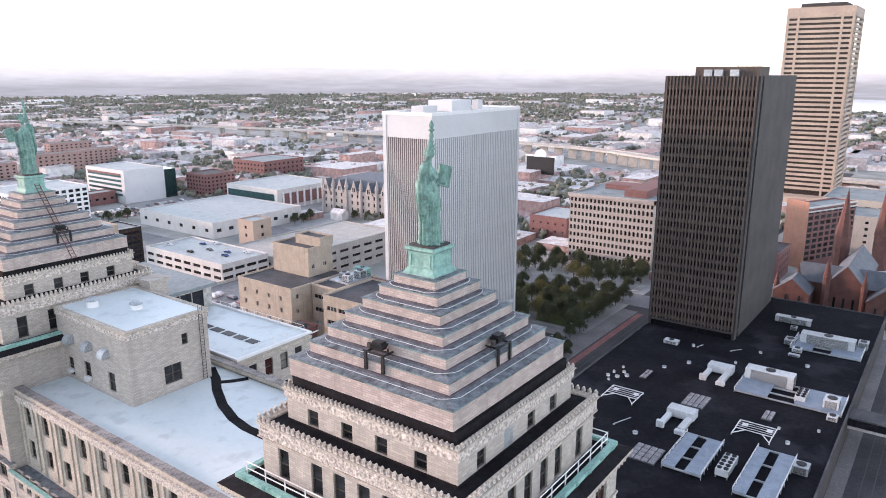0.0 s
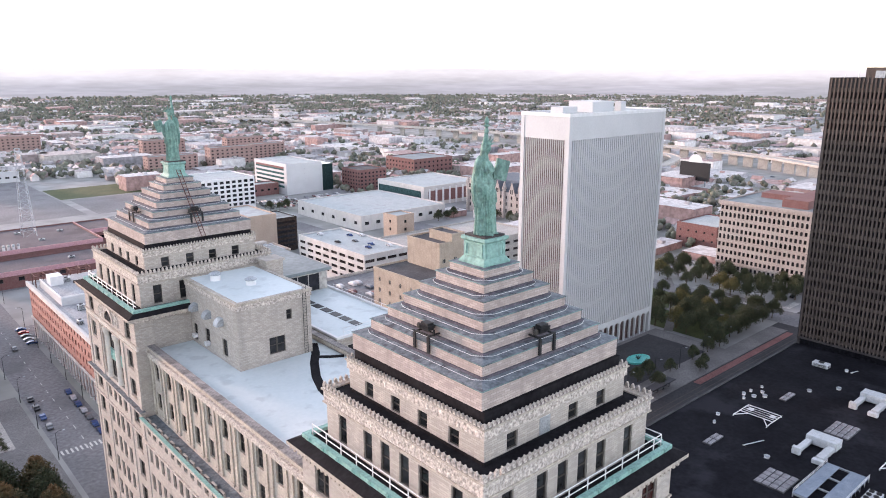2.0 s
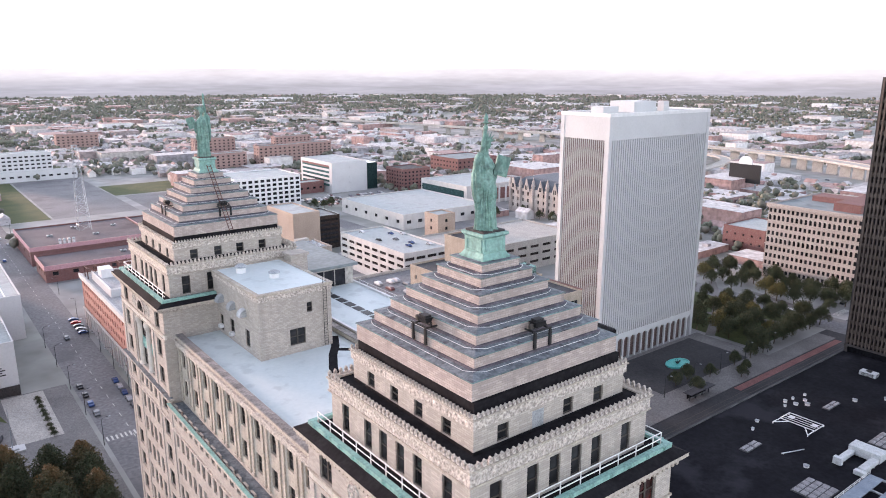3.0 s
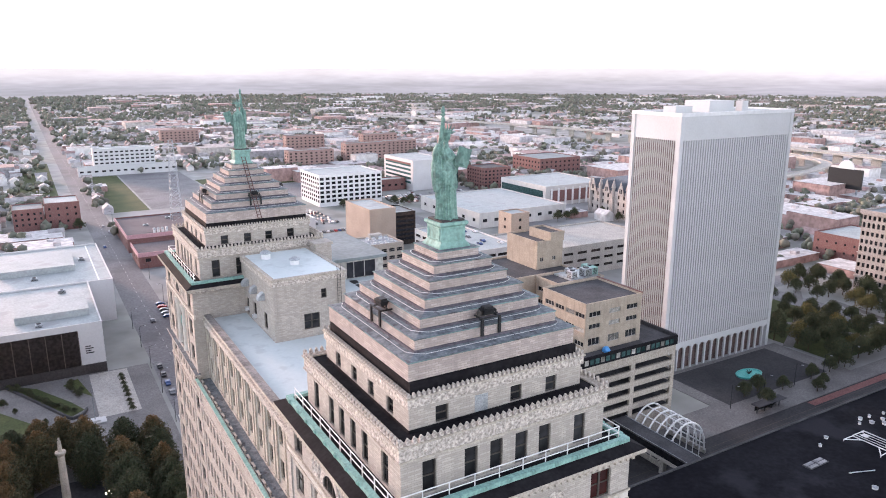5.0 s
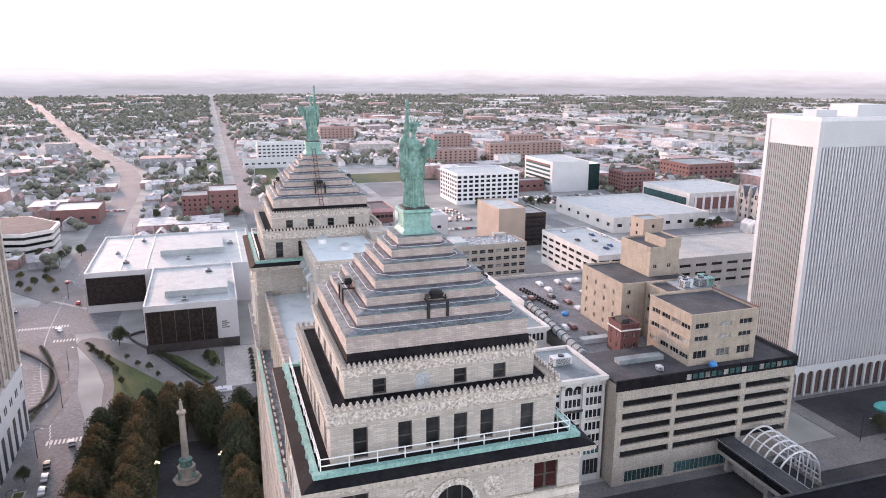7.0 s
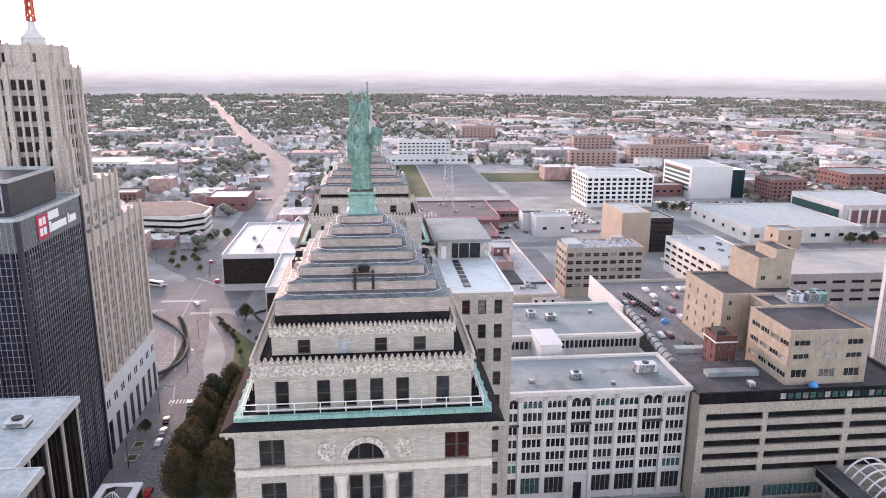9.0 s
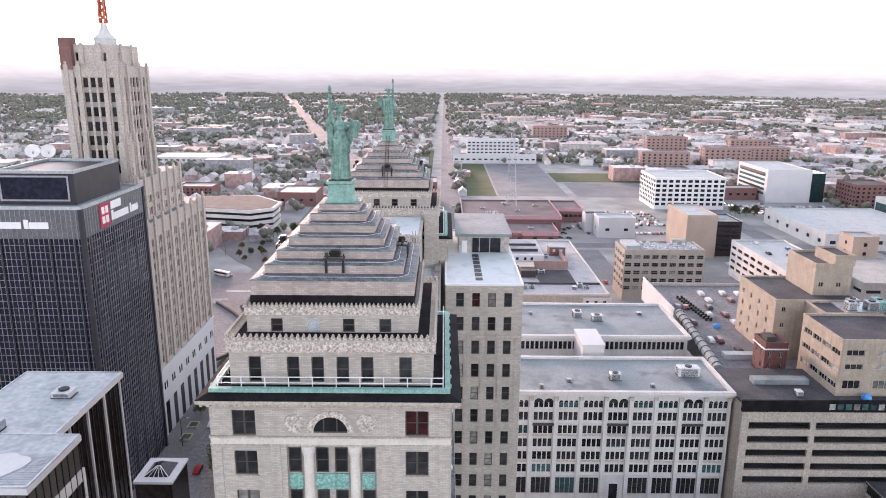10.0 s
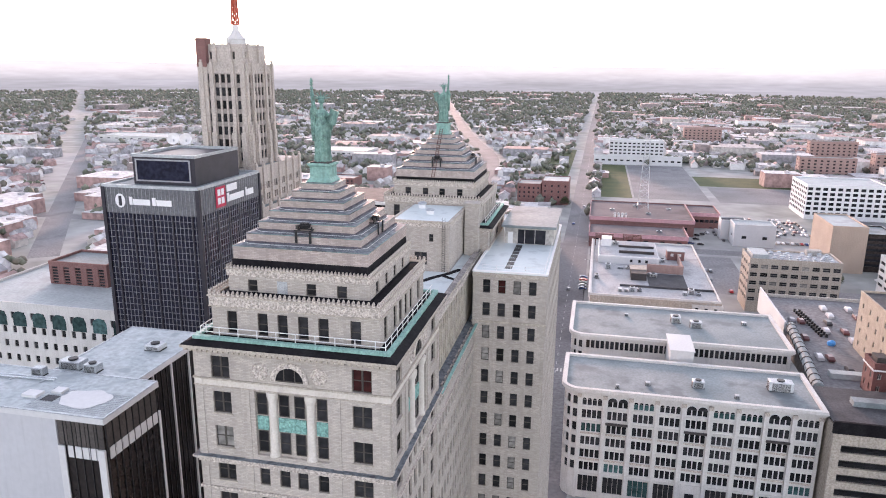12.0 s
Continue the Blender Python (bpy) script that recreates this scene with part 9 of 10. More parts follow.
def fountain():
    ob = thing("fountain_basin", "turquoise oval fountain basin with a dark sculpture", "fountain", at=(206.5, 117.5, GZ + 0.19))
    bm = bmesh.new()
    lathe(bm, [(6.0, 0), (6.2, 0.7), (5.6, 0.75), (5.4, 0.4)], 28)
    for v in bm.verts:
        v.co.y *= 0.62
    part("basin", bm, TURQUOISE, ob)
    bm = bmesh.new()
    for k in range(7):
        tube(bm, (0, 0, 0.4), (1.6 * math.cos(k * 0.9), 0.9 * math.sin(k * 0.9), 1.6 + 0.2 * (k % 3)), 0.25, 0.08, 6)
    part("sculpture", bm, BRONZE_DARK, ob)


TURQUOISE = mat("turquoise_tiles", (0.08, 0.48, 0.44), (0.12, 0.55, 0.50), 0.5, 4, 0.3, bump=0)
fountain()


def lattice_mast(x, y, h, w):
    """Thin guyed radio mast of crossed bars."""
    ob = thing("radio_mast", "thin grey lattice radio mast standing in a lot", "mast", at=(x, y, GZ))
    n = 14
    for k in range(n):
        z0, z1 = h * k / n, h * (k + 1) / n
        a, b = w * (1 - 0.7 * k / n), w * (1 - 0.7 * (k + 1) / n)
        bm = bmesh.new()
        c = [(-1, -1), (1, -1), (1, 1), (-1, 1)]
        for s in range(4):
            p, q = c[s], c[(s + 1) % 4]
            tube(bm, (p[0] * a, p[1] * a, z0), (p[0] * b, p[1] * b, z1), 0.16, sides=4)
            tube(bm, (p[0] * a, p[1] * a, z0), (q[0] * b, q[1] * b, z1), 0.1, sides=4)
            tube(bm, (p[0] * b, p[1] * b, z1), (q[0] * b, q[1] * b, z1), 0.1, sides=4)
        part("mast_section", bm, METAL, ob)


lattice_mast(63, 490, 68, 4.5)
bm = bmesh.new()
curve = smooth_line([(-92, 197), (-82, 203), (-76, 216), (-78, 236), (-88, 256), (-104, 276)], 6)
for p, q in zip(curve, curve[1:]):
    d = (q - p).normalized()
    nrm = Vector((-d.y, d.x)) * 0.5
    v = [bm.verts.new((c.x, c.y, GZ + z)) for z in (0.05, 1.3) for c in (p - nrm, q - nrm, q + nrm, p + nrm)]
    for f in ((4, 5, 6, 7), (0, 1, 5, 4), (2, 3, 7, 6)):
        bm.faces.new([v[i] for i in f])
structure("lot_wall", bm, DARK_ROOF, "low dark curved wall round the parking lot", "wall")
flat("pavement_curve", [(-76, -70, 200, 206)], 0.12, PAVING, "pale pavement by the lot", "pavement", 1)


def dish(x, y, z, r):
    ob = thing("satellite_dish", "large white satellite dish on a roof", "dish", "satellite dishes", (x, y, z))
    bm = bmesh.new()
    lathe(bm, [(0.1, -0.9), (r * 0.5, -0.65), (r, 0), (r * 0.97, 0.05), (r * 0.5, -0.5), (0.1, -0.7)], 20)
    part("reflector", bm, WHITE_PAINT, ob, "", pose(0, 0, 3.4, 65, 0, 20))
    bm = bmesh.new()
    tube(bm, (0, 0.5, 0), (0, 0.3, 3.2), 0.25, sides=7)
    part("stand", bm, METAL, ob)


slab("office_building", "grey concrete downtown block with flat roof", -150, -118, 205, 235, 60, CONCRETE, GREY_ROOF, 14, 8, 6, 1.8, 1.8, 2)
part("roof_house", boxes((-117, -106.5, 148, 154, 66.4, 83.9)), DECO, bpy.data.objects["deco_tower"])
dish(-113.9, 150, 83.9, 2.1)
dish(-109.2, 150, 83.9, 2.1)

# ---- trees ----
def tree_meshes(seed, height, spread, leaves, slim=1.0, cone=False):
    """Trunk with limbs, and a crown of many small leaf clumps with gaps."""
    r = random.Random(seed)
    trunk = bmesh.new()
    top = height * 0.55
    tube(trunk, (0, 0, 0), (0.1, 0.05, top), height * 0.028, height * 0.012, 7)
    tips = []
    for k in range(9):
        a = k * 2.4 + r.random()
        z = height * (0.28 + 0.035 * k)
        L = spread * (0.9 - 0.05 * k) * r.uniform(0.7, 1.0)
        tip = Vector((L * math.cos(a), L * math.sin(a), z + height * 0.18))
        tube(trunk, (0.05, 0.02, z), tip, height * 0.012, height * 0.004, 5)
        tips.append(tip)
    lobes = [(Vector((0, 0, height * 0.62)), spread * 0.75)] + [(t, spread * r.uniform(0.32, 0.5)) for t in tips] + [(Vector((r.uniform(-.3, .3) * spread, r.uniform(-.3, .3) * spread, height * r.uniform(0.7, 0.88))), spread * 0.42) for _ in range(5)]
    if cone:
        lobes = []
        for k in range(22):
            f = 0.16 + 0.78 * k / 21
            rad = spread * (1.0 - ((f - 0.36) / 0.66) ** 2 if f > 0.36 else 0.85 + 0.15 * (f - 0.16) / 0.2)
            a = k * 2.4
            off = max(0.0, rad * 0.45)
            lobes.append((Vector((off * math.cos(a), off * math.sin(a), height * f)), max(spread * 0.22, rad * r.uniform(0.5, 0.66))))
    vs, fs = [], []
    for c, rad in lobes:
        n = int((560 if cone else 300) * (rad / spread) ** 1.3 * 2.2)
        for _ in range(n):
            d = Vector((r.gauss(0, 1), r.gauss(0, 1), r.gauss(0, 1))).normalized()
            p = c + Vector((d.x, d.y, d.z * 1.15)) * rad * (r.random() ** 0.4)
            p.x *= slim
            p.y *= slim
            s = height * (r.uniform(0.011, 0.023) if cone else r.uniform(0.016, 0.036))
            u = Vector((r.gauss(0, 1), r.gauss(0, 1), r.gauss(0, 1))).normalized()
            v = u.cross(Vector((r.gauss(0, 1), r.gauss(0, 1), r.gauss(0, 1)))).normalized()
            w = u.cross(v)
            b = len(vs)
            vs += [p + u * s, p - u * s * 0.6 + v * s * 0.8, p - u * s * 0.6 - v * s * 0.8, p + w * s * 0.5]
            fs += [(b, b + 1, b + 2), (b, b + 1, b + 3), (b, b + 3, b + 2)]
    me = bpy.data.meshes.new("crown")
    me.from_pydata([tuple(v) for v in vs], [], fs)
    me.materials.append(leaves)
    return mesh_of("trunk", trunk, BARK), me


def tree_thing(kind, label, at, meshes, scale, turn):
    ob = thing("tree", label, "tree", kind, at)
    ob.rotation_euler.z = turn
    ob.scale = (scale, scale, scale)
    place("trunk", meshes[0], ob)
    place("crown", meshes[1], ob)


rt = random.Random(5)
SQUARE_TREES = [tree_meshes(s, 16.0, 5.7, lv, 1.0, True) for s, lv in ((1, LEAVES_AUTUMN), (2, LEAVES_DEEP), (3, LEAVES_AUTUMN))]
PARK_TREES = [tree_meshes(s, 11.0, 5.2, lv) for s, lv in ((7, LEAVES), (8, LEAVES), (9, LEAVES_YELLOW))]
# two rows along the street, one inner row, the far row and the row beside the office tower
spots = [(-52, 119 + 9.2 * i) for i in range(6)] + [(-41.3, 118 + 8.7 * i) for i in range(7)] + [(-33.2, 168.5), (-33, 176), (-21, 163.5), (-21.3, 171), (-11.3, 169)] + \
    [(-13.2, 117 + 8.9 * i) for i in range(5)] + [(-3.5, 121 + 9.0 * i) for i in range(6)] + [(-47, 173), (-40, 178), (-27, 179)]
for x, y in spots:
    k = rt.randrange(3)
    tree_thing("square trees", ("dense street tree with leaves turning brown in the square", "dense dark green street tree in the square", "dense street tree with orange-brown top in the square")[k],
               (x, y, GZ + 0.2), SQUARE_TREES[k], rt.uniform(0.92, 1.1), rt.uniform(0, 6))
spots = []
for k in range(700):
    x, y = rt.uniform(196, 352), rt.uniform(100, 184)
    if x < 246:
        continue
    if y < 104 or (300 < x < 318) or (x > 250 and 148 < y < 153):
        continue
    if all(math.hypot(x - a, y - b) > 7.2 for a, b in spots):
        spots.append((x, y))
for x, y in spots[:84]:
    k = rt.choice((0, 0, 0, 1, 1, 1, 2))
    tree_thing("park trees", ("broad green tree on the plaza lawn", "broad green park tree", "yellowing park tree by the plaza")[k], (x, y, GZ + 0.1), PARK_TREES[k], rt.uniform(0.6, 1.05), rt.uniform(0, 6))
for x, y, s in ((196, 106, 0.6), (188, 105.5, 0.55), (206, 102.5, 0.5), (224, 103, 0.55), (236, 103, 0.6), (246, 103, 0.6), (215.5, 95, 0.5), (222, 97, 0.45), (189, 97, 0.6), (-58, 263, 0.75), (352, 170, 0.8), (348, 180, 0.8), (345, 150, 0.9), (340, 130, 0.9),
                (-76, 430, 0.6), (-98, 436, 0.7), (-120, 432, 0.7), (-108, 428, 0.6), (2, 540, 0.8), (-60, 545, 0.8), (205, 520, 0.8), (212, 515, 0.7), (250, 512, 0.8), (258, 510, 0.7), (266, 512, 0.8), (349, 388, 0.8), (340, 386, 0.7),
                (330, 385, 0.8), (372, 330, 0.8), (370, 345, 0.8), (371, 360, 0.7), (370, 378, 0.8), (150, 340, 0.7), (160, 344, 0.6), (-94, 204, 0.3), (-93, 212, 0.3), (-92, 222, 0.3)):
    k = rt.randrange(2)
    tree_thing("street trees", "street tree with a loose green crown", (x, y, GZ + 0.1), PARK_TREES[k], s, rt.uniform(0, 6))
# young shrubs and hedges of the square
bush = tree_meshes(21, 2.2, 1.1, LEAVES)
rs = random.Random(17)
SHRUB_SPOTS = [(-71 + 0.95 * i + rs.uniform(-1, 1), 266 - 2.1 * i + rs.uniform(-1, 1)) for i in range(14)] + [(-44.5 + 0.72 * i + rs.uniform(-0.5, 2.5), 251 - 1.35 * i + rs.uniform(-0.5, 1)) for i in range(28)] + \
    [(-23.5 + rs.uniform(0, 6.0) * (1 - abs(i - 4) / 12), 242 - 1.6 * i) for i in range(10)] + [(-24 + 2 * i, 250.5 + rs.uniform(-1, 1)) for i in range(4)] + [(-5, 206 + 4 * i) for i in range(9)]
for x, y in SHRUB_SPOTS:
    ob = thing("shrub", "low clipped green shrub in the square", "shrub", "square shrubs", (x, y, GZ + 0.16))
    ob.scale = (1, 1, rt.uniform(0.7, 1.1))
    place("stem", bush[0], ob)
    place("foliage", bush[1], ob)


hedge = tree_meshes(33, 1.3, 1.3, LEAVES)
for k in range(26):
    y = 196 + k * 2.9
    x = -77.6 - 0.0042 * (y - 216) ** 2
    ob = thing("shrub", "low dark shrub along the parking lot wall", "shrub", "lot shrubs", (x, y, GZ + 0.17))
    place("stem", hedge[0], ob)
    place("foliage", hedge[1], ob)
for x, y in ((-53.4, 244.8), (-48.6, 236.4), (-44, 230.9), (-40.3, 223.3), (-31.6, 208.4), (-53, 220), (-56, 232), (-60.5, 247.1), (-118, 368), (-112, 358), (-108, 380), (-104, 372), (-122, 388), (-110, 395), (-98, 352), (-112, 372)):
    tree_thing("street trees", "small street tree with a loose green crown", (x, y, GZ + 0.17), PARK_TREES[rt.randrange(3)], rt.uniform(0.3, 0.5) * (0.62 if x > -75 else 1.0), rt.uniform(0, 6))


def garden_wall():
    """Low dark retaining wall that bends round the planted terrace."""
    ob = thing("garden_wall", "low dark brick retaining wall round the planted terrace", "wall", at=(0, 0, GZ + 0.16))
    line = smooth_line([(-43, 274), (-50, 276.5), (-54.8, 272), (-52, 264), (-46.2, 254), (-35, 232), (-25, 211.5), (-22.4, 209.6), (-20, 211.2), (-18.6, 215)], 6)
    for p, q in zip(line, line[1:]):
        d = (q - p).normalized()
        nrm = Vector((-d.y, d.x)) * 0.3
        bm = bmesh.new()
        v = [bm.verts.new((c.x, c.y, z)) for z in (0, 1.0) for c in (p - nrm, q - nrm, q + nrm, p + nrm)]
        for f in ((3, 2, 1, 0), (4, 5, 6, 7), (0, 1, 5, 4), (1, 2, 6, 5), (2, 3, 7, 6), (3, 0, 4, 7)):
            bm.faces.new([v[i] for i in f])
        part("wall_segment", bm, DARK_ROOF, ob)


garden_wall()


def flagpole(x, y):
    ob = thing("flagpole", "grey metal flagpole on a white stone plinth", "flagpole", at=(x, y, GZ + 0.2))
    part("plinth", boxes((-3.4, 3.4, -2.2, 2.2, 0, 0.45)), WHITE_STONE, ob)
    part("step", boxes((-1.6, 1.6, -1.4, 1.4, 0.45, 1.0)), WHITE_STONE, ob)
    bm = bmesh.new()
    tube(bm, (0, 0, 1.0), (0, 0, 14.0), 0.14, 0.06, 8)
    part("pole", bm, METAL, ob)
    bm = bmesh.new()
    lathe(bm, [(0.02, 14.0), (0.16, 14.12), (0.02, 14.26)], 8)
    part("finial", bm, METAL, ob)


flagpole(-17, 203.5)


def globe_lamp(x, y):
    """Post with three lit globes beside the monument."""
    ob = thing("post_lamp", "dark post lamp with three lit white globes in the square", "street lamp", "square lamps", (x, y, GZ + 0.16))
    bm = bmesh.new()
    tube(bm, (0, 0, 0), (0, 0, 5.4), 0.12, 0.08, 7)
    part("pole", bm, BLACK_METAL, ob)
    for dx, dz in ((-0.6, 5.5), (0.6, 5.5), (0.0, 5.9)):
        bm = bmesh.new()
        bmesh.ops.create_icosphere(bm, subdivisions=2, radius=0.3, matrix=Matrix.Translation((dx, 0, dz)))
        part("globe", bm, LAMP_GLOW, ob, "lit white glass globe")
    part("arm", boxes((-0.6, 0.6, -0.05, 0.05, 5.15, 5.25)), BLACK_METAL, ob)


LAMP_GLOW = mat("lit_globe", (0.8, 0.78, 0.7), (0.8, 0.78, 0.7), 1, 4, 0.4, bump=0)
LAMP_GLOW.node_tree.nodes["Principled BSDF"].inputs["Emission Color"].default_value = (1.0, 0.85, 0.62, 1)
LAMP_GLOW.node_tree.nodes["Principled BSDF"].inputs["Emission Strength"].default_value = 2.0
globe_lamp(-36, 146.4)
globe_lamp(-18.2, 146.2)


def tram_shelter(x, y):
    ob = thing("tram_shelter", "long dark flat-roofed tram shelter on the pavement", "shelter", at=(x, y, GZ + 0.17))
    part("roof", boxes((-7.5, 7.5, -1.7, 1.7, 3.0, 3.3)), DARK_ROOF, ob)
    for u in (-6, -2, 2, 6):
        part("post", boxes((u - 0.12, u + 0.12, -0.12, 0.12, 0, 3.0)), BLACK_METAL, ob)
    part("back_glass", boxes((-6, 6, 1.0, 1.06, 0.4, 2.6)), GLASS_BLACK, ob)
    part("bench", boxes((-4, 4, 0.2, 0.7, 0.4, 0.5)), METAL, ob)


tram_shelter(187, 95)


def planter(x, y):
    ob = thing("planter", "square dark planter box with low planting on the pavement", "planter", "street planters", (x, y, GZ + 0.15))
    bm = bmesh.new()
    ring(bm, -1.6, 1.6, -1.9, 1.9, 0.3, 0, 0.6)
    part("box", bm, CONCRETE, ob)
    part("soil", boxes((-1.3, 1.3, -1.6, 1.6, 0, 0.45)), GRASS, ob)


planter(-72.2, 149)
planter(-71.8, 141)
tree_thing("street trees", "small street tree in a pavement planter", (-72.4, 157, GZ + 0.15), PARK_TREES[1], 0.42, 1.0)


def skylight_pavilion():
    """Low glass-walled pavilion with a flat white roof and a hipped skylight."""
    ob = thing("pavilion", "low dark glass pavilion with white roof and hipped skylight", "building")
    x0, x1, y0, y1, z = -61.0, -52.0, 80.5, 91.0, 20.0
    FOOT.append((x0, x1, y0, y1))
    part("wall", boxes((x0 + 0.3, x1 - 0.3, y0 + 0.3, y1 - 0.3, GZ, z - 0.6)), GLASS_BROWN, ob, "dark glass wall")
    part("roof", boxes((x0, x1, y0, y1, z - 0.6, z)), WHITE_STONE, ob, "white flat roof slab")
    bm = bmesh.new()
    frustum(bm, x0 + 1.6, x1 - 1.6, y0 + 2.0, y1 - 2.0, z + 0.01, x0 + 4.2, x1 - 4.2, y0 + 4.2, y1 - 4.2, z + 1.7)
    sky_ = part("skylight", bm, GLASS_BLACK, ob, "dark hipped glass skylight")
    for a, b in (((x0 + 1.6, y0 + 2.0), (x0 + 4.2, y0 + 4.2)), ((x1 - 1.6, y0 + 2.0), (x1 - 4.2, y0 + 4.2)), ((x1 - 1.6, y1 - 2.0), (x1 - 4.2, y1 - 4.2)), ((x0 + 1.6, y1 - 2.0), (x0 + 4.2, y1 - 4.2))):
        bm = bmesh.new()
        tube(bm, (*a, z + 0.05), (*b, z + 1.74), 0.1, sides=5)
        part("hip_bar", bm, WHITE_PAINT, sky_)
    for k in range(1, 5):
        f = k / 5
        for ya, yb in ((y0 + 2.0, y0 + 4.2), (y1 - 2.0, y1 - 4.2)):
            xa = x0 + 1.6 + f * (x1 - x0 - 3.2)
            bm = bmesh.new()
            tube(bm, (xa, ya, z + 0.05), (x0 + 4.2 + f * (x1 - x0 - 8.4), yb, z + 1.74), 0.06, sides=4)
            part("glazing_bar", bm, WHITE_PAINT, sky_)


skylight_pavilion()

# ---- cars ----
def car_master(paint):
    ob = thing("car", "parked car", "car", "parked cars")
    bm = bmesh.new()
    prof = [(-2.2, 0.35), (-2.25, 0.75), (-2.0, 0.95), (-1.2, 1.0), (-0.7, 1.42), (0.9, 1.45), (1.7, 1.05), (2.2, 0.95), (2.25, 0.4)]
    a = [bm.verts.new((-0.88, x, z)) for x, z in prof]
    b = [bm.verts.new((0.88, x, z)) for x, z in prof]
    bm.faces.new(a)
    bm.faces.new(b[::-1])
    for k in range(len(prof)):
        j = (k + 1) % len(prof)
        bm.faces.new((a[k], b[k], b[j], a[j]))
    part("body", bm, paint, ob)
    bm = bmesh.new()
    frustum(bm, -0.9, 0.9, -1.1, 1.55, 1.0, -0.9, 0.9, -0.66, 0.86, 1.38)
    part("window", bm, GLASS_BLACK, ob)
    wheel = bmesh.new()
    tube(wheel, (-0.1, 0, 0), (0.1, 0, 0), 0.33, sides=12)
    wm = mesh_of("wheel", wheel, BLACK_METAL)
    for x in (-0.82, 0.82):
        for y in (-1.4, 1.4):
            place("wheel", wm, ob, Matrix.Translation((x, y, 0.33)))
    return ob


PAINTS = [(mat("car_paint_" + n, c, tuple(0.9 * v for v in c), 1, 5, 0.25, 0.2, bump=0), n) for n, c in
          (("white", (0.7, 0.7, 0.7)), ("silver", (0.42, 0.43, 0.45)), ("black", (0.02, 0.02, 0.022)), ("red", (0.4, 0.03, 0.03)), ("grey", (0.15, 0.16, 0.17)), ("blue", (0.04, 0.08, 0.2)))]
cars = []
for p, n in PAINTS:
    c = car_master(p)
    c["label"] = n + " car parked at the kerb"
    cars.append(c)
car_spots = [(-66.4, 149.3, 3), (-67.0, 156.5, 4), (-67.9, 164.2, 6), (-61.6, 121.6, 0), (-58.5, 140, 2)] + [(21.5, 200 + 6.5 * i, 0) for i in range(7)] + [(9.5, 214 + 9 * i, 0) for i in range(4)] + \
    [(23.4, 303 + 5.4 * i, 82) for i in range(5)] + [(86.4, 356.2, 0), (92.2, 357.7, 0), (95.2, 355.9, 0), (83.6, 337.6, 0), (89.1, 342.4, 20), (92.4, 336.3, 0), (80.8, 323.5, 0), (89, 321.3, 0), (100.2, 315.8, 0), (83.7, 376.5, 90), (91.8, 425.3, 90), (98, 424, 90), (99, 452, 20), (103, 456, 20), (107, 462, 20), (97, 440, 80)] + \
    [(-112, 324, 70), (-84, 330, 0), (-96, 372, 10), (-63, 176, 10), (16, 300, 0), (12, 470, 0), (20, 520, 0), (340, 112, 90), (-86, 290, 30)] + [(150 + 3 * i, 440, 0) for i in range(9)] + [(-110 + 3.1 * i, 592, 0) for i in range(8)]
for i, (x, y, a) in enumerate(car_spots):
    c = cars[rt.randrange(6)]
    m = pose(x, y, GZ + 0.1, 0, 0, a)
    if i < 6:
        cars[i].matrix_basis = m
    else:
        copy_thing(c, m)
for i in range(8):
    copy_thing(cars[rt.randrange(6)], pose(183 + 3 * i + rt.random(), rt.uniform(272, 330), 17.3, 0, 0, 0))


def bus():
    ob = thing("bus", "white coach standing at the junction", "bus", at=(-116, 325, GZ + 0.06))
    ob.rotation_euler.z = radians(60)
    bm = boxes((-1.25, 1.25, -5.5, 5.5, 0.4, 3.1))
    bmesh.ops.bevel(bm, geom=bm.edges[:], offset=0.25, segments=2, affect="EDGES")
    part("body", bm, WHITE_PAINT, ob)
    for x in (-1.27, 1.26):
        part("window_band", boxes((x, x + 0.02, -5, 5, 1.6, 2.6)), GLASS_BLACK, ob)
    wm = bmesh.new()
    tube(wm, (-0.15, 0, 0), (0.15, 0, 0), 0.5, sides=12)
    me = mesh_of("wheel", wm, BLACK_METAL)
    for x in (-1.1, 1.1):
        for y in (-3.5, 3.5):
            place("wheel", me, ob, Matrix.Translation((x, y, 0.5)))


bus()


# ---- street lamps ----
def lamp(x, y, a, h=9.0):
    ob = thing("street_lamp", "tall dark street lamp with a curved arm", "street lamp", "street lamps", (x, y, GZ + 0.1))
    ob.rotation_euler.z = radians(a)
    bm = bmesh.new()
    tube(bm, (0, 0, 0), (0, 0, h), 0.13, 0.07, 7)
    part("pole", bm, BLACK_METAL, ob)
    bm = bmesh.new()
    tube(bm, (0, 0, h), (1.0, 0, h + 0.5), 0.06, sides=5)
    tube(bm, (1.0, 0, h + 0.5), (2.2, 0, h + 0.5), 0.06, sides=5)
    part("arm", bm, BLACK_METAL, ob)
    part("head", boxes((1.9, 2.7, -0.18, 0.18, h + 0.38, h + 0.52)), METAL, ob)


for x, y, a in [(-71.7, 170.7, 0), (-71.3, 136.3, 0), (-70.5, 205, 0), (-74, 240, 0), (-90, 340, 0), (-128, 372, 0), (-104, 400, 0)] + [(24.2, 208 + 22 * i, 180) for i in range(5)] + [(6.5, 190 + 26 * i, 0) for i in range(5)] + [(176 + 18 * i, 102, 270) for i in range(5)] + [(178 + 22 * i, 70, 90) for i in range(3)] + \
        [(-80 + 2 * i, 330 + 40 * i, 180) for i in range(5)] + [(26, 330 + 45 * i, 180) for i in range(6)]:
    lamp(x, y, a)


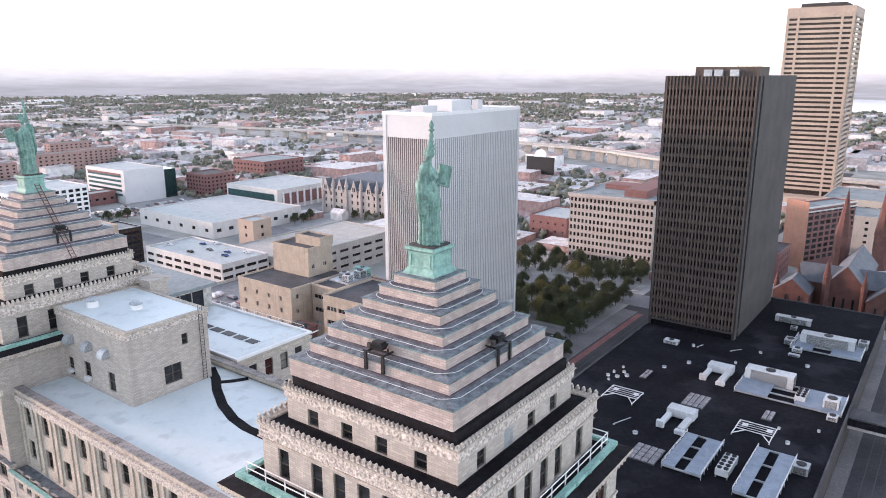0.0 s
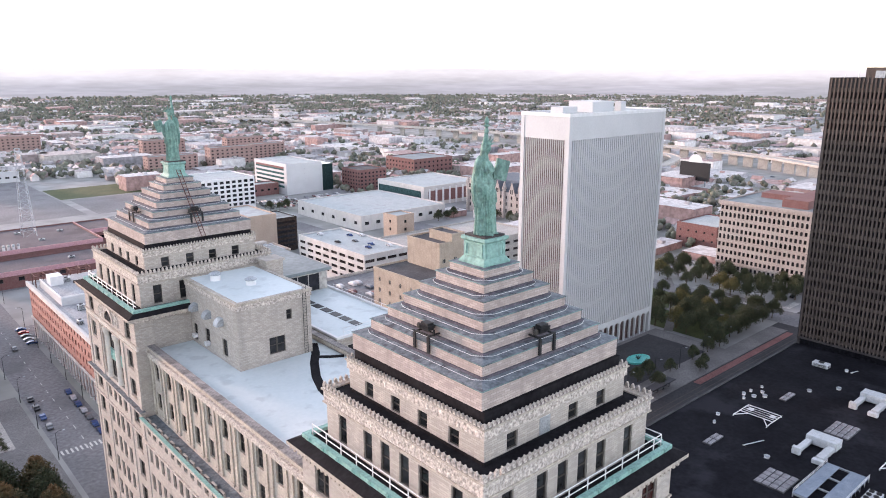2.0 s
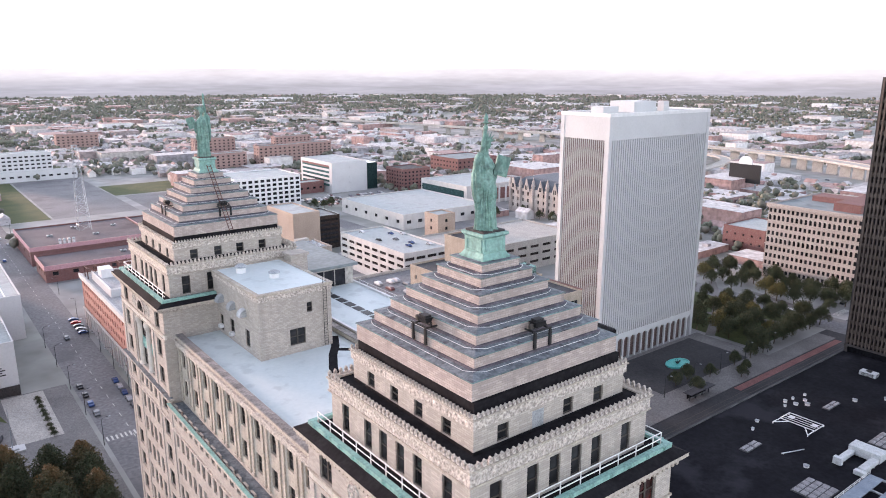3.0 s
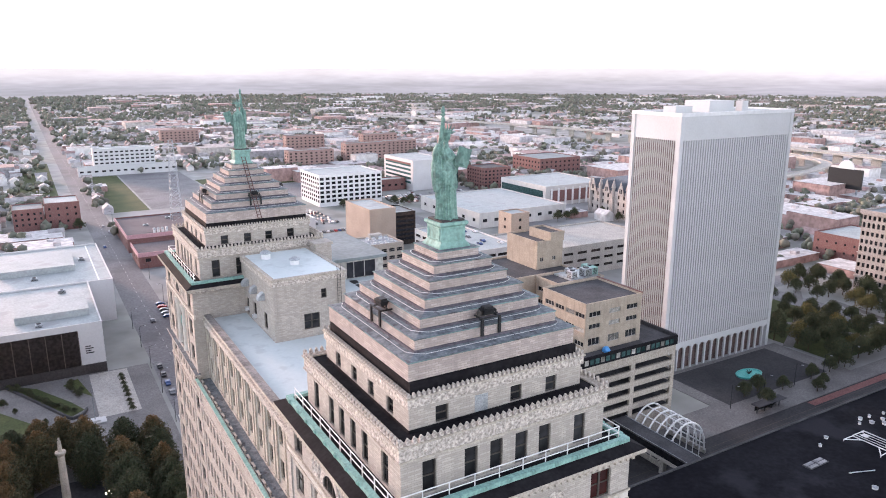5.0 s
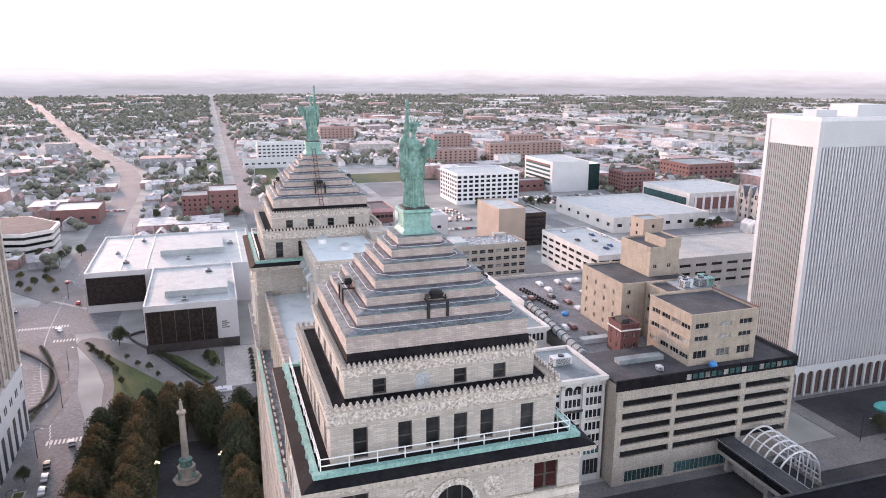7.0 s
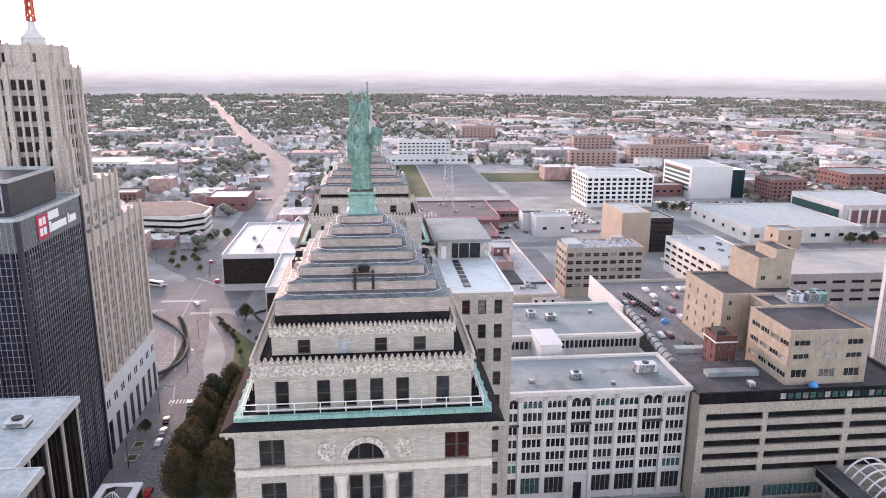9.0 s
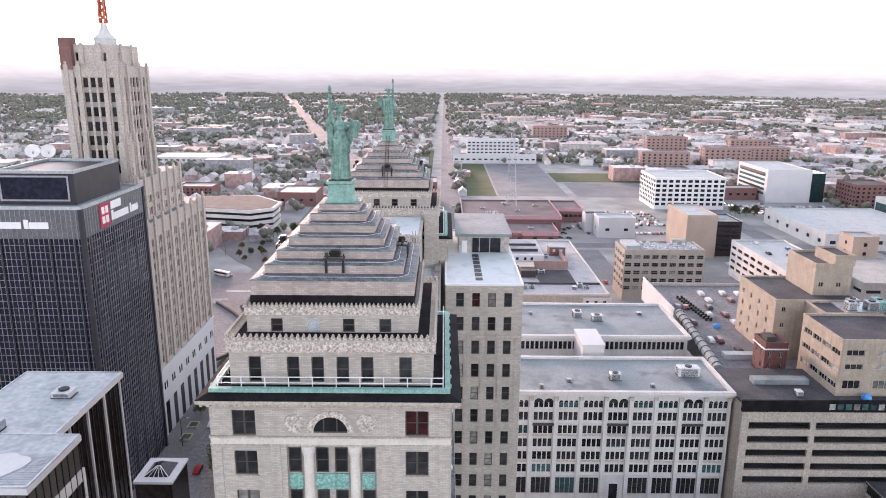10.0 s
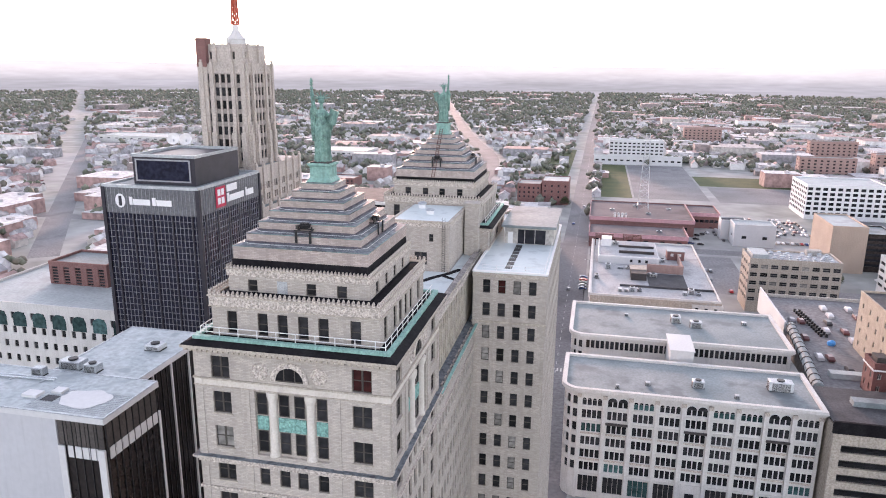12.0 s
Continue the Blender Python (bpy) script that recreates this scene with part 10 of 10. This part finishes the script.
# ---- the wide city, houses and woods ----
def blocked(x, y, pad):
    if any(a - pad < x < b + pad and c - pad < y < d + pad for a, b, c, d in FOOT):
        return True
    if -12 - pad < x - 16 + 12 < 12 + pad and y > 60:
        return True
    if y > 100:
        for p, q in zip(DIAGONAL[::4], DIAGONAL[4::4]):
            if min(p.y, q.y) - 20 < y < max(p.y, q.y) + 20:
                t = max(0.0, min(1.0, (y - p.y) / (q.y - p.y)))
                if abs(x - (p.x + t * (q.x - p.x))) < 13 + pad:
                    return True
    d = Vector((-0.62, 0.785))
    v = Vector((x + 430, y - 468))
    if x < -200 and abs(v.x * d.y - v.y * d.x) < 15 + pad:
        return True
    if y < 74 and x < 330 or (-140 < x < 30 and y < 400) or (24 < x < 356 and y < 260):
        return True
    if 24 < x < 352 and 250 < y < 600:
        return True
    if abs(x - 840) < 60 + pad and 0 < y < 1300:
        return True
    if 32 < x < 240 and 595 < y < 840 and not (x > 200 and y > 700):
        return pad > 1.0
    return 2200 < x and y < 400


def polar(r, lo, hi, power=1.0):
    a = math.radians(r.uniform(-4, 143))
    d = lo + (hi - lo) * r.random() ** power
    return d * math.cos(a), d * math.sin(a) - 30


class Soup:
    def __init__(self):
        self.v, self.f, self.mi = [], [], []

    def add(self, verts, faces, mi=0):
        b = len(self.v)
        self.v += verts
        self.f += [tuple(b + i for i in f) for f in faces]
        self.mi += [mi] * len(faces)

    def house(self, x, y, w, d, h, roof, turn):
        c, s = (1, 0) if not turn else (0, 1)

        def tr(px, py, pz):
            return (x + px * c - py * s, y + px * s + py * c, GZ + pz)

        q = [tr(*p) for p in ((-w, -d, 0), (w, -d, 0), (w, d, 0), (-w, d, 0), (-w, -d, h), (w, -d, h), (w, d, h), (-w, d, h), (0, -d, h + roof), (0, d, h + roof))]
        self.add(q, [(0, 1, 5, 8, 4), (2, 3, 7, 9, 6), (1, 2, 6, 5), (3, 0, 4, 7)], 0)
        o = 0.35
        e = [tr(*p) for p in ((-w - o, -d - o, h - 0.2), (0, -d - o, h + roof + 0.1), (0, d + o, h + roof + 0.1), (-w - o, d + o, h - 0.2), (w + o, -d - o, h - 0.2), (w + o, d + o, h - 0.2))]
        self.add(e, [(0, 1, 2, 3), (1, 4, 5, 2)], 1)

    def flat(self, x, y, w, d, h):
        q = [(x + sx * w, y + sy * d, GZ + z) for z in (0, h) for sx, sy in ((-1, -1), (1, -1), (1, 1), (-1, 1))]
        self.add(q, [(0, 1, 5, 4), (1, 2, 6, 5), (2, 3, 7, 6), (3, 0, 4, 7)], 0)
        q2 = [(x + sx * (w + 0.2), y + sy * (d + 0.2), GZ + h + 0.3) for sx, sy in ((-1, -1), (1, -1), (1, 1), (-1, 1))]
        self.add(q2, [(0, 1, 2, 3)], 1)
        if w > 8:
            q3 = [(x + w * 0.3 + sx * 2, y - d * 0.2 + sy * 2, GZ + h + z) for z in (0.3, 2.2) for sx, sy in ((-1, -1), (1, -1), (1, 1), (-1, 1))]
            self.add(q3, [(0, 1, 5, 4), (1, 2, 6, 5), (2, 3, 7, 6), (3, 0, 4, 7), (4, 5, 6, 7)], 1)

    def done(self, name, label, category, *mats):
        me = bpy.data.meshes.new(name)
        me.from_pydata(self.v, [], self.f)
        for m in mats:
            me.materials.append(m)
        me.polygons.foreach_set("material_index", self.mi)
        ob = new(name, me)
        tagged(ob, label, category, kind="stuff")
        return ob


rc = random.Random(9)
USED = {}


def free(x, y, r):
    """Keeps things apart on a coarse grid."""
    key = (int(x // 30), int(y // 30))
    for i in (-1, 0, 1):
        for j in (-1, 0, 1):
            for a, b, c in USED.get((key[0] + i, key[1] + j), ()):
                if abs(a - x) < r + c and abs(b - y) < r + c:
                    return False
    USED.setdefault(key, []).append((x, y, r))
    return True


works, homes, singles = Soup(), Soup(), 0
for _ in range(5600):
    x, y = polar(rc, 300, 3500, 1.2)
    w, d = rc.uniform(6, 26), rc.uniform(6, 22)
    if y < -200 or blocked(x, y, max(w, d)) or not free(x, y, max(w, d) * 0.8):
        continue
    r = math.hypot(x, y)
    if x < 100 and y > 600 and rc.random() < 0.6 or r > 1700 and rc.random() < 0.45:
        continue
    near = r < 760 and singles < 130
    target = Soup() if near else works
    target.flat(x, y, w * (1 + r / 3500), d * (1 + r / 3500), rc.choice((4.5, 5, 6, 7, 8, 11, 14)))
    if near:
        singles += 1
        one = target.done("low_building", "low flat-roofed commercial building with a roof hatch", "building", HOUSES, ROOFTOPS)
        tagged(one, "low flat-roofed commercial building with a roof hatch", "building", "low city buildings", kind="thing")
for _ in range(16000):
    x, y = polar(rc, 350, 3300, 1.1)
    x = round(x / 13) * 13 + rc.uniform(-2, 2)
    if y < -150 or blocked(x, y, 6) or not free(x, y, 4.5):
        continue
    if x > 250 and y < 900 and rc.random() < 0.8 or math.hypot(x, y) > 1800 and rc.random() < 0.5:
        continue
    homes.house(x, y, rc.uniform(3.2, 4.6), rc.uniform(4.5, 7), rc.uniform(4.5, 6.5), rc.uniform(2, 3.4), rc.random() < 0.3)
works.done("low_buildings", "many low flat-roofed city buildings in brick and grey", "buildings", HOUSES, ROOFTOPS)
homes.done("houses", "rows of small gabled wooden houses", "houses", HOUSES, ROOFTOPS)

# clumpy woods and street trees
ICO = bmesh.new()
bmesh.ops.create_icosphere(ICO, subdivisions=1, radius=1.0)
ico_v = np.array([v.co[:] for v in ICO.verts])
ico_f = np.array([[v.index for v in f.verts] for f in ICO.faces])
ICO.free()
nrnd = np.random.RandomState(3)
tv, tf = [], []
count = 0
for k in range(52000):
    x, y = polar(rc, 330, 3550, 1.0) if k < 37000 else polar(rc, 1500, 3500, 0.9)
    if y < -250 or blocked(x, y, 2.0):
        continue
    r = math.hypot(x, y)
    g = noise.noise(Vector((x * 0.004, y * 0.004, 0.3))) + 0.6 * noise.noise(Vector((x * 0.015, y * 0.015, 2.0)))
    if x > 200 and y < 1100:
        g -= 0.22
    if g < rc.uniform(-0.32, 0.42) - min(0.35, r / 9000):
        continue
    s = rc.uniform(2.2, 4.2) * (1 + r / (5000 if r < 1500 else 3600))
    for _ in range(3 if r < 1500 else 2):
        ox, oy, oz = rc.uniform(-.7, .7) * s, rc.uniform(-.7, .7) * s, rc.uniform(0.8, 1.7) * s
        q = ico_v * (1 + nrnd.uniform(-0.32, 0.32, (len(ico_v), 1))) * np.array([s * 0.75, s * 0.75, s * 0.7]) + np.array([x + ox, y + oy, GZ + oz])
        tf.append(ico_f + count)
        tv.append(q)
        count += len(ico_v)
me = bpy.data.meshes.new("woods")
V, F = np.concatenate(tv), np.concatenate(tf)
me.vertices.add(len(V))
me.vertices.foreach_set("co", V.ravel())
me.loops.add(F.size)
me.loops.foreach_set("vertex_index", F.ravel().astype(np.int32))
me.polygons.add(len(F))
me.polygons.foreach_set("loop_start", np.arange(0, F.size, 3, dtype=np.int32))
me.update(calc_edges=True)
me.validate()
me.materials.append(HAZED_LEAVES)
tagged(new("woods", me), "scattered trees among the houses to the horizon, leaf colours paled for haze", "trees", kind="stuff")

# far parked cars in the lots
lots = Soup()
for _ in range(2600):
    x, y = polar(rc, 330, 1500, 1.3)
    x, y = round(x / 3.0) * 3.0, round(y / 16) * 16 + rc.uniform(-0.5, 0.5)
    if y < 80 or noise.noise(Vector((x * 0.01, y * 0.01, 5.0))) < 0.12 or blocked(x, y, 1.2) or not free(x, y, 1.2):
        continue
    q = [(x + sx * 0.9 * k, y + sy * 2.2 * k2, GZ + z) for z, k, k2 in ((0.2, 1, 1), (0.95, 1, 1), (1.45, 0.8, 0.5)) for sx, sy in ((-1, -1), (1, -1), (1, 1), (-1, 1))]
    lots.add(q, [(0, 1, 5, 4), (1, 2, 6, 5), (2, 3, 7, 6), (3, 0, 4, 7), (4, 5, 9, 8), (5, 6, 10, 9), (6, 7, 11, 10), (7, 4, 8, 11), (8, 9, 10, 11)], 0)
for lot, (x0, x1, y0, y1, z, keep) in enumerate(((81, 90, 226, 300, 0.1, 0.4), (104, 112, 222, 280, 0.1, 0.6), (116, 170, 222, 250, 0.1, 0.5), (97, 148, 146, 214, 28.6, 0.15), (118, 150, 312, 318, 0.1, 0.4), (120, 158, 322, 366, 0.1, 0.35), (184, 204, 340, 370, 0.1, 0.5), (132, 184, 462, 530, 0.1, 0.45), (256, 298, 520, 572, 0.1, 0.55), (206, 256, 350, 394, 0.1, 0.35), (112, 118, 440, 500, 0.1, 0.6), (302, 348, 500, 566, 0.1, 0.4))):
    for i in range(int((x1 - x0) / 2.9)):
        for j in range(int((y1 - y0) / 8.5)):
            x, y = x0 + 2.9 * i, y0 + 8.5 * j + rc.uniform(-0.4, 0.4)
            if rc.random() > keep or not free(x, y, 1.2):
                continue
            q = [(x + sx * 0.9 * k, y + sy * 2.2 * k2, GZ + z + zz) for zz, k, k2 in ((0.2, 1, 1), (0.95, 1, 1), (1.45, 0.8, 0.5)) for sx, sy in ((-1, -1), (1, -1), (1, 1), (-1, 1))]
            lots.add(q, [(0, 1, 5, 4), (1, 2, 6, 5), (2, 3, 7, 6), (3, 0, 4, 7), (4, 5, 9, 8), (5, 6, 10, 9), (6, 7, 11, 10), (7, 4, 8, 11), (8, 9, 10, 11)], 0)
CAR_MIX = island_mat("mixed_car_paint", [(0.6, 0.6, 0.6), (0.4, 0.4, 0.42), (0.05, 0.05, 0.05), (0.08, 0.09, 0.11), (0.15, 0.15, 0.17), (0.5, 0.5, 0.5), (0.15, 0.06, 0.06), (0.03, 0.03, 0.035)], 0.3)
lots.done("parked_cars", "many small parked cars in open lots", "cars", CAR_MIX)
# green fields between the housing blocks
for i, (x0, x1, y0, y1) in enumerate(((32, 60, 600, 840), (130, 235, 690, 760), (-40, -4, 610, 1000), (150, 420, 870, 940), (420, 640, 1010, 1120), (-330, -250, 420, 500), (260, 420, 660, 730))):
    flat("lawn_%d" % (i + 1), [(x0, x1, y0, y1)], 0.04, GRASS, "open mown grass between city blocks", "grass")
flat("lot_1", [(62, 128, 600, 840), (136, 238, 596, 684)], 0.045, OLD_ASPHALT, "empty grey parking lots", "parking lot")
